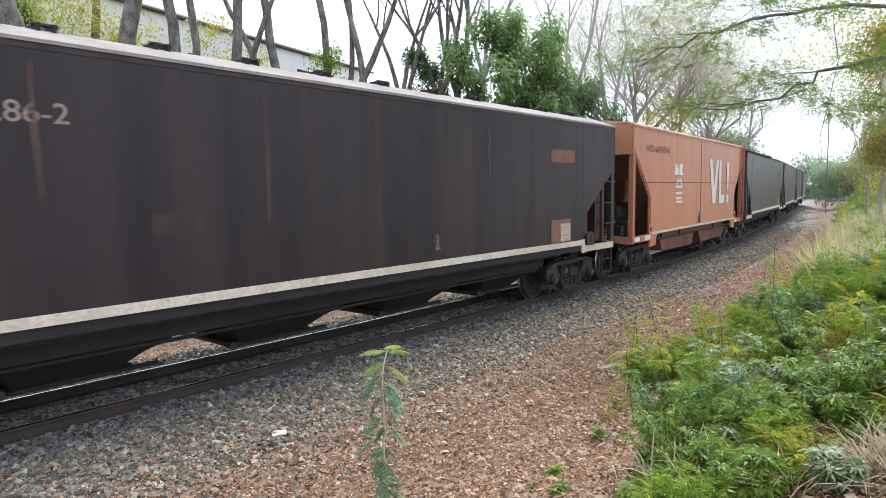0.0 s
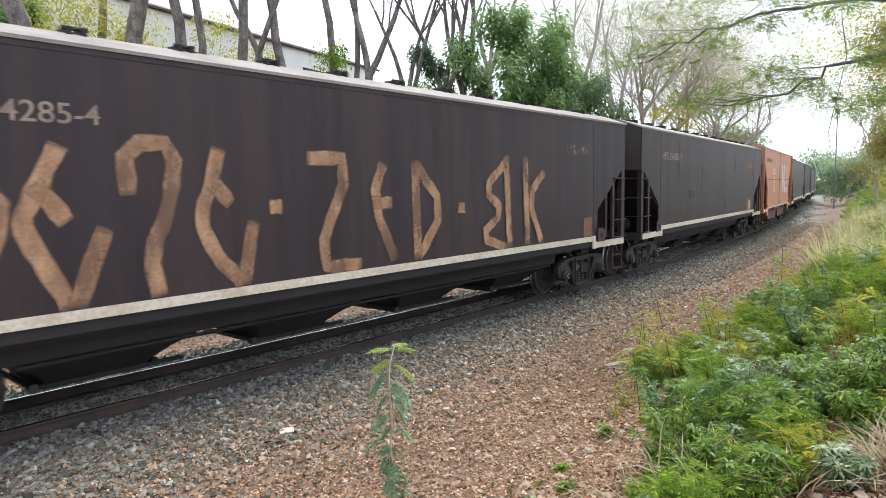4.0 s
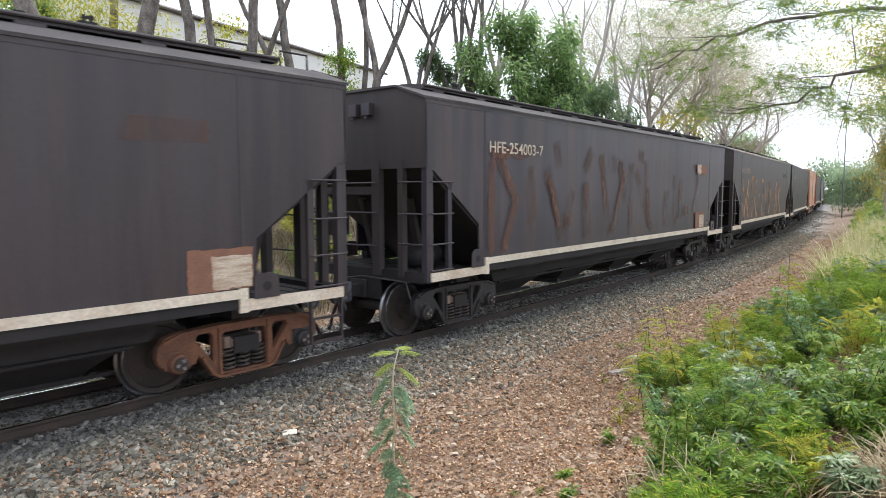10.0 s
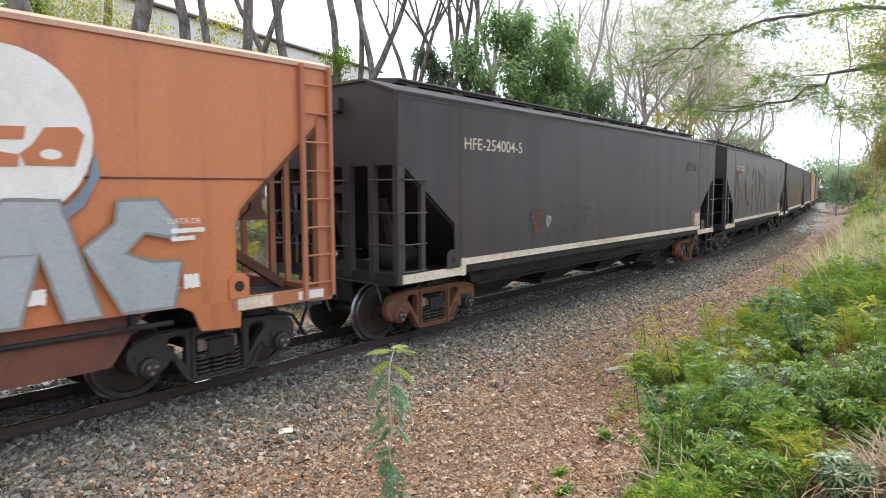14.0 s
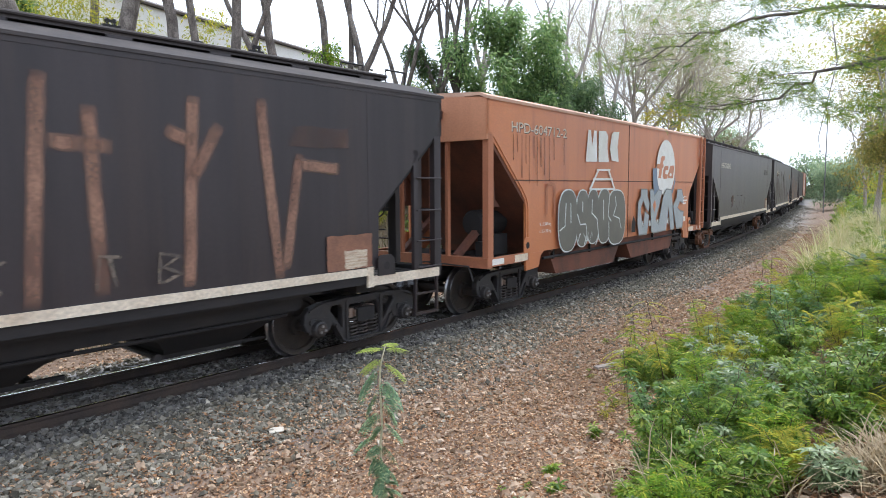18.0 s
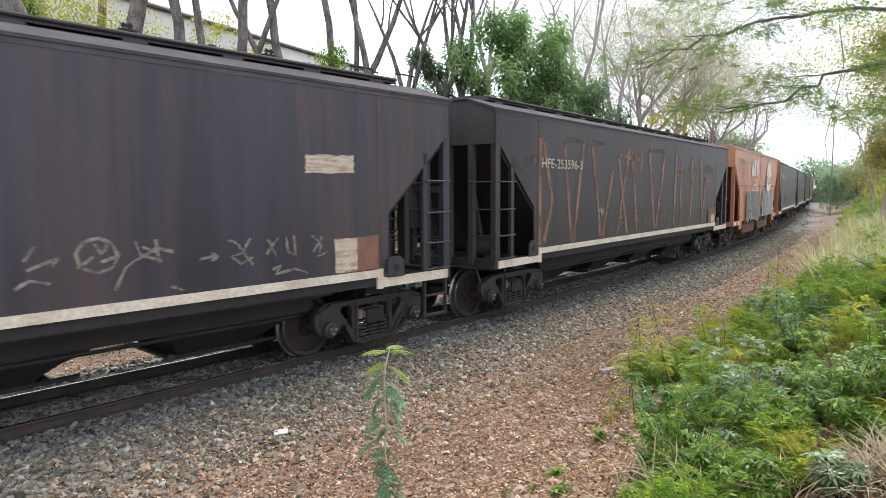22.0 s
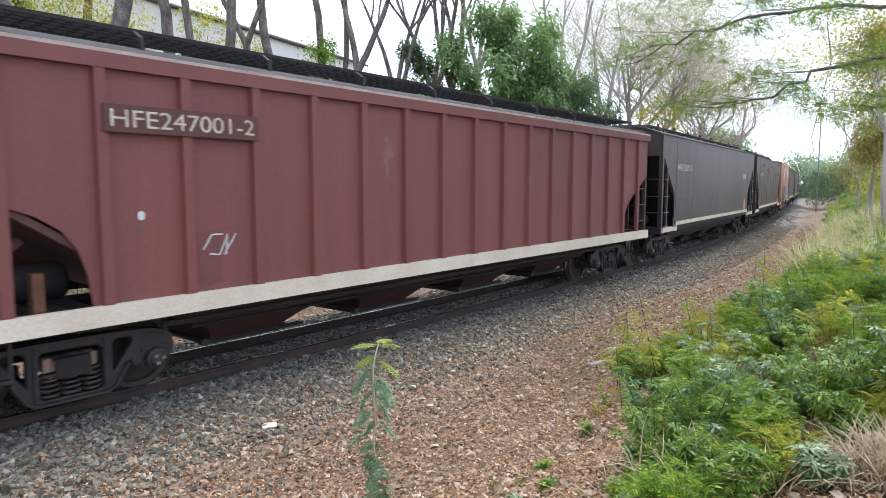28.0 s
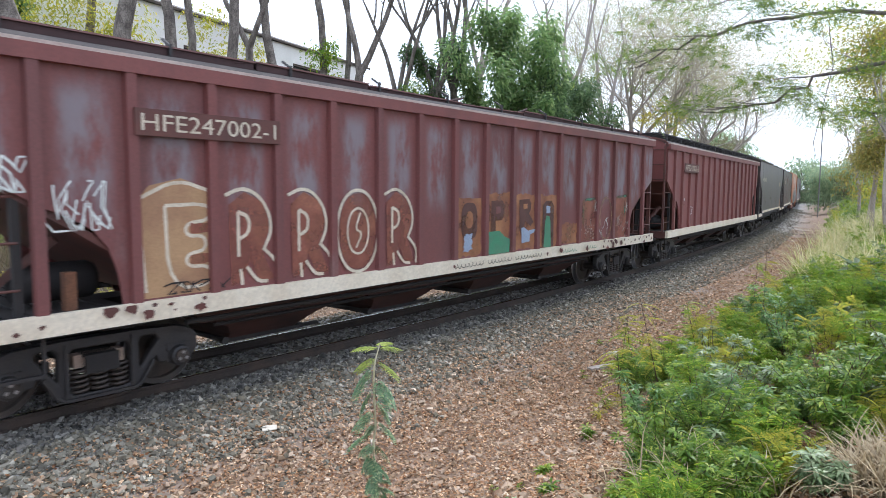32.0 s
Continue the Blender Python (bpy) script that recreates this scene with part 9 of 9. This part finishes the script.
# red wagons
for w, text in ((W8, "HFE247001-2"), (W9, "HFE247002-1")):
    pl = Shape().box(-L_RED / 2 + 1.50, -L_RED / 2 + 3.18, -HALF - 0.085, -HALF - 0.064, 2.74, 3.0)
    part("number_plate_board", pl, M_RED_DARK, w, "dark board behind the wagon number")
    p = Paint(w, L_RED, 0.088)
    p.text(text, 1.56, 2.79, 1.56, 0.165, M_CREAM, "cream wagon number on a board")
p = Paint(W8, L_RED)
p.blob("chalk_dot", 1.85, 1.95, 0.035, 0.045, M_OUTLINE)
p.blob("chalk_dot", 1.83, 1.82, 0.03, 0.05, M_CHALK)
p.scribble(2.42, 2.66, 1.5, 1.74, 3, M_OUTLINE, 8, 0.014)
p.rect("faint_patch", 2.36, 1.2, 2.72, 1.76, M_RED_WORN, "worn paint patch", 0.03, 2)
p.scribble(2.44, 2.64, 1.5, 1.72, 2, M_OUTLINE, 9, 0.014)
p = Paint(W9, L_RED - 0.46)
p.area("letter_ground", [(1.34, 1.14), (1.30, 2.12), (1.42, 2.26), (1.76, 2.34), (2.08, 2.22), (2.12, 1.14)], M_OCHRE, "ochre ground of the first letter")
p.strokes("letter_outline", [[(1.36, 1.2), (1.29, 2.10)], [(1.33, 2.14), (1.72, 2.33), (2.10, 2.20)], [(1.58, 2.06), (1.60, 1.22), (2.08, 1.20), (2.08, 1.42), (1.80, 1.42), (1.80, 1.56), (2.02, 1.58), (2.02, 1.74), (1.80, 1.74), (1.80, 1.88), (2.08, 1.90), (2.08, 2.08), (1.58, 2.06)]],
          0.036, M_CREAM, "cream spray outline of a letter", 0.12, 3)
p.rect("letter_gap", 1.84, 1.45, 2.10, 1.55, M_BRICK, "", 0.01, 2)
p.rect("letter_gap", 1.84, 1.77, 2.10, 1.87, M_BRICK, "", 0.01, 4)
for u in (2.20, 3.04, 4.68):                       # three letters R
    p.area("letter_ground", [(u + 0.12, 1.16), (u + 0.10, 2.05), (u + 0.3, 2.2), (u + 0.55, 2.08), (u + 0.64, 1.8), (u + 0.52, 1.55), (u + 0.68, 1.2), (u + 0.5, 1.16), (u + 0.36, 1.45), (u + 0.28, 1.2)], M_BRICK, "orange-brown graffiti letter")
    p.strokes("letter_outline", [[(u + 0.06, 2.16), (u + 0.28, 2.25), (u + 0.50, 2.16), (u + 0.64, 1.95), (u + 0.66, 1.74), (u + 0.56, 1.56)], [(u + 0.54, 1.56), (u + 0.74, 1.38), (u + 0.72, 1.16)], [(u + 0.22, 1.98), (u + 0.22, 1.48)],
                                 [(u + 0.22, 1.98), (u + 0.36, 1.92), (u + 0.36, 1.74), (u + 0.24, 1.68)], [(u + 0.24, 1.34), (u + 0.26, 1.16)], [(u + 0.32, 1.36), (u + 0.46, 1.18), (u + 0.6, 1.17)]], 0.040, M_CREAM, "", 0.12, int(u * 9))
p.blob("letter_ground", 4.24, 1.68, 0.33, 0.5, M_BRICK, 2.1, "orange-brown graffiti letter")
p.ring("letter_outline", 4.24, 1.68, 0.37, 0.54, 0.042, M_CREAM, 2.1)
p.ring("letter_outline", 4.24, 1.68, 0.19, 0.30, 0.030, M_CREAM, 2.1)
p.strokes("letter_outline", [[(4.28, 1.92), (4.18, 1.70), (4.32, 1.66), (4.2, 1.46)]], 0.03, M_CREAM, "", 0.1, 5)
p.scribble(1.5, 2.0, 1.16, 1.27, 5, M_UNDER, 61, 0.014)
p = Paint(W9, L_RED)
GROUNDS = ((6.62, 7.30, 1.15, 2.10), (7.46, 8.14, 1.14, 2.17), (8.34, 9.0, 1.14, 2.15), (9.16, 9.86, 1.14, 2.14), (10.08, 10.72, 1.14, 1.55), (10.94, 11.56, 1.14, 2.0), (12.62, 13.2, 1.14, 2.08))
for k, (u0, u1, z0, z1) in enumerate(GROUNDS):
    p.rect("letter_ground", u0, z0, u1, z1, M_BURNT if k < 5 else M_BRICK, "worn burnt-orange ground of a letter", 0.03, 40 + k)
p.blob("block_letter", 6.96, 1.72, 0.22, 0.30, M_DARKRED, 3.0, "dark red block letter")
p.blob("letter_gap", 6.96, 1.74, 0.10, 0.14, M_BURNT, 2.4)
p.area("block_letter", [(7.56, 1.50), (7.58, 2.04), (7.92, 2.04), (8.0, 1.96), (7.99, 1.78), (7.90, 1.70), (7.72, 1.70), (7.72, 1.50)], M_DARKRED, "dark red block letter")
p.rect("letter_gap", 7.72, 1.82, 7.86, 1.94, M_RED_WORN, "", 0.01, 5)
p.area("block_letter", [(8.48, 1.52), (8.46, 2.05), (8.80, 2.06), (8.87, 1.98), (8.86, 1.86), (8.80, 1.80), (8.96, 1.64), (8.86, 1.56), (8.67, 1.66), (8.62, 1.52)], M_DARKRED, "dark red block letter")
p.rect("letter_gap", 8.60, 1.88, 8.74, 1.97, M_BURNT, "", 0.01, 6)
p.area("block_letter", [(9.28, 1.14), (9.30, 1.94), (9.42, 2.02), (9.62, 2.02), (9.72, 1.92), (9.72, 1.14)], M_DARKRED, "dark red block letter")
p.rect("letter_gap", 9.43, 1.78, 9.58, 1.92, M_PALEBLUE, "", 0.01, 7)
p.rect("paint_patch", 6.80, 1.24, 7.02, 1.50, M_PALEBLUE, "pale blue paint patch", 0.03, 3)
p.area("paint_patch", [(7.44, 1.13), (7.46, 1.52), (7.83, 1.52), (7.98, 1.42), (8.16, 1.36), (8.14, 1.13)], M_GREEN, "green paint patch")
p.area("paint_patch", [(8.53, 1.54), (8.62, 1.55), (8.76, 1.48), (9.01, 1.50), (8.99, 1.44), (8.84, 1.41), (8.81, 1.28), (8.55, 1.26)], M_PALEBLUE, "pale blue splash")
p.area("paint_patch", [(9.34, 1.13), (9.38, 1.60), (9.42, 1.74), (9.55, 1.72), (9.58, 1.60), (9.62, 1.13)], M_GREEN, "green paint patch")
for k, line in enumerate(([(10.94, 2.02), (11.58, 2.04)], [(12.62, 2.06), (13.22, 2.10)], [(10.97, 1.98), (10.98, 1.5)], [(13.05, 1.98), (13.10, 1.6)])):
    p.strokes("faded_stroke", [line], 0.07, M_GREEN_WORN, "faded green band", 0.2, 20 + k)
p.ring("loop_mark", 12.06, 1.60, 0.30, 0.46, 0.06, M_OCHRE_WORN, 2.0)
p.strokes("loop_mark", [[(10.22, 1.40), (10.36, 1.46), (10.40, 1.32), (10.26, 1.26), (10.22, 1.38)], [(10.46, 1.36), (10.62, 1.40)]], 0.05, M_OCHRE_WORN, "", 0.2, 4)
for u, z in ((11.50, 1.87), (12.70, 1.53), (13.14, 1.86)):
    for a in (0.1, 0.9, 1.65, 2.4):
        p.strokes("star_mark", [[(u - 0.12 * math.cos(a) * (1.3 if a == 1.65 else 0.8), z - 0.15 * math.sin(a)), (u, z), (u + 0.12 * math.cos(a) * (1.3 if a == 1.65 else 0.8), z + 0.15 * math.sin(a))]], 0.016, M_OUTLINE_WORN, "", 0.1, 5)
dots = np.random.default_rng(31)
for u0, z0 in ((10.98, 1.17), (12.68, 1.16)):
    for k in range(26):
        p.blob("paint_dot", u0 + dots.uniform(0, 0.45), z0 + dots.uniform(0, 0.34), dots.uniform(0.010, 0.018), dots.uniform(0.012, 0.022), M_OUTLINE_WORN, 2.0)
p = Paint(W9, L_RED)
p.scribble(0.10, 0.55, 2.2, 2.5, 4, M_OUTLINE, 21, 0.02)
p.scribble(0.68, 1.25, 1.85, 2.3, 7, M_OUTLINE, 22, 0.016)
p.scribble(10.6, 12.6, 1.2, 1.6, 9, M_OUTLINE, 23, 0.012)
q9 = Paint(W9, L_RED, 0.074)
for u0, u1 in ((6.45, 7.3), (7.4, 8.15), (8.25, 9.2), (10.0, 10.6), (11.0, 11.5)):
    turn = np.linspace(0, (u1 - u0) * 62, int((u1 - u0) * 110))
    q9.strokes("written_line", [[(u0 + 0.016 * a + 0.022 * math.cos(a), 1.015 + 0.008 * math.sin(2.7 * a) + 0.03 * math.sin(a)) for a in turn]], 0.010, M_UNDER if u0 < 10 else M_GREEN, "looping scrawl on the sill", 0.1, 3)
scuffs = np.random.default_rng(77)
for k in range(46):
    u = float(scuffs.choice([scuffs.uniform(0.1, 2.2), scuffs.uniform(11.8, 14.7), scuffs.uniform(2.2, 11.8)], p=[0.3, 0.5, 0.2]))
    z, r = scuffs.uniform(0.93, 1.11), scuffs.choice([0.015, 0.025, 0.035, 0.06])
    ring = [(u + r * scuffs.uniform(0.6, 1.5) * math.cos(a), min(1.118, max(0.928, z + r * scuffs.uniform(0.5, 1.2) * math.sin(a)))) for a in np.linspace(0, 2 * math.pi, 14)[:-1]]
    q9.area("scuff", ring, M_RED_DARK)

# ---- movement: the train draws past and away along the line ----
def wagon_pose(length, rear, t, pivot):
    """A body carried on two pivots that keep to the line."""
    mid = rear + length / 2 + train_at(t)
    xa, ya, _ = on_line(mid - pivot)
    xb, yb, _ = on_line(mid + pivot)
    return float((xa + xb) / 2), float((ya + yb) / 2), math.degrees(math.atan2(yb - ya, xb - xa))


def motions():
    times = [float(v) for v in np.arange(0, 32.01, 0.5)]
    spins = [k * 4 / FPS for k in range(241)]
    for w, length, rear in TRAIN:
        bogies = [o for o in w.children if o.name.startswith("bogie")]
        pivot = abs(bogies[0].location.x)
        walk(w, [(t, pose(*wagon_pose(length, rear, t, pivot)[:2], 0, 0, 0, wagon_pose(length, rear, t, pivot)[2])) for t in times])
        for bg in bogies:
            bx = bg.location.x
            rows = []
            for t in times[::4]:
                x, y, ang = wagon_pose(length, rear, t, pivot)
                _, _, a = on_line(rear + length / 2 + train_at(t) + bx)
                rows.append((t, pose(bx, 0, 0, 0, 0, 90 - math.degrees(a) - ang)))
            walk(bg, rows)
            for ax in [o for o in bg.children if o.name.startswith("wheelset")]:
                x0 = ax.location.x
                walk(ax, [(t, pose(x0, 0, WHEEL_R, 0, math.degrees(train_at(t) / WHEEL_R), 0)) for t in spins])


motions()
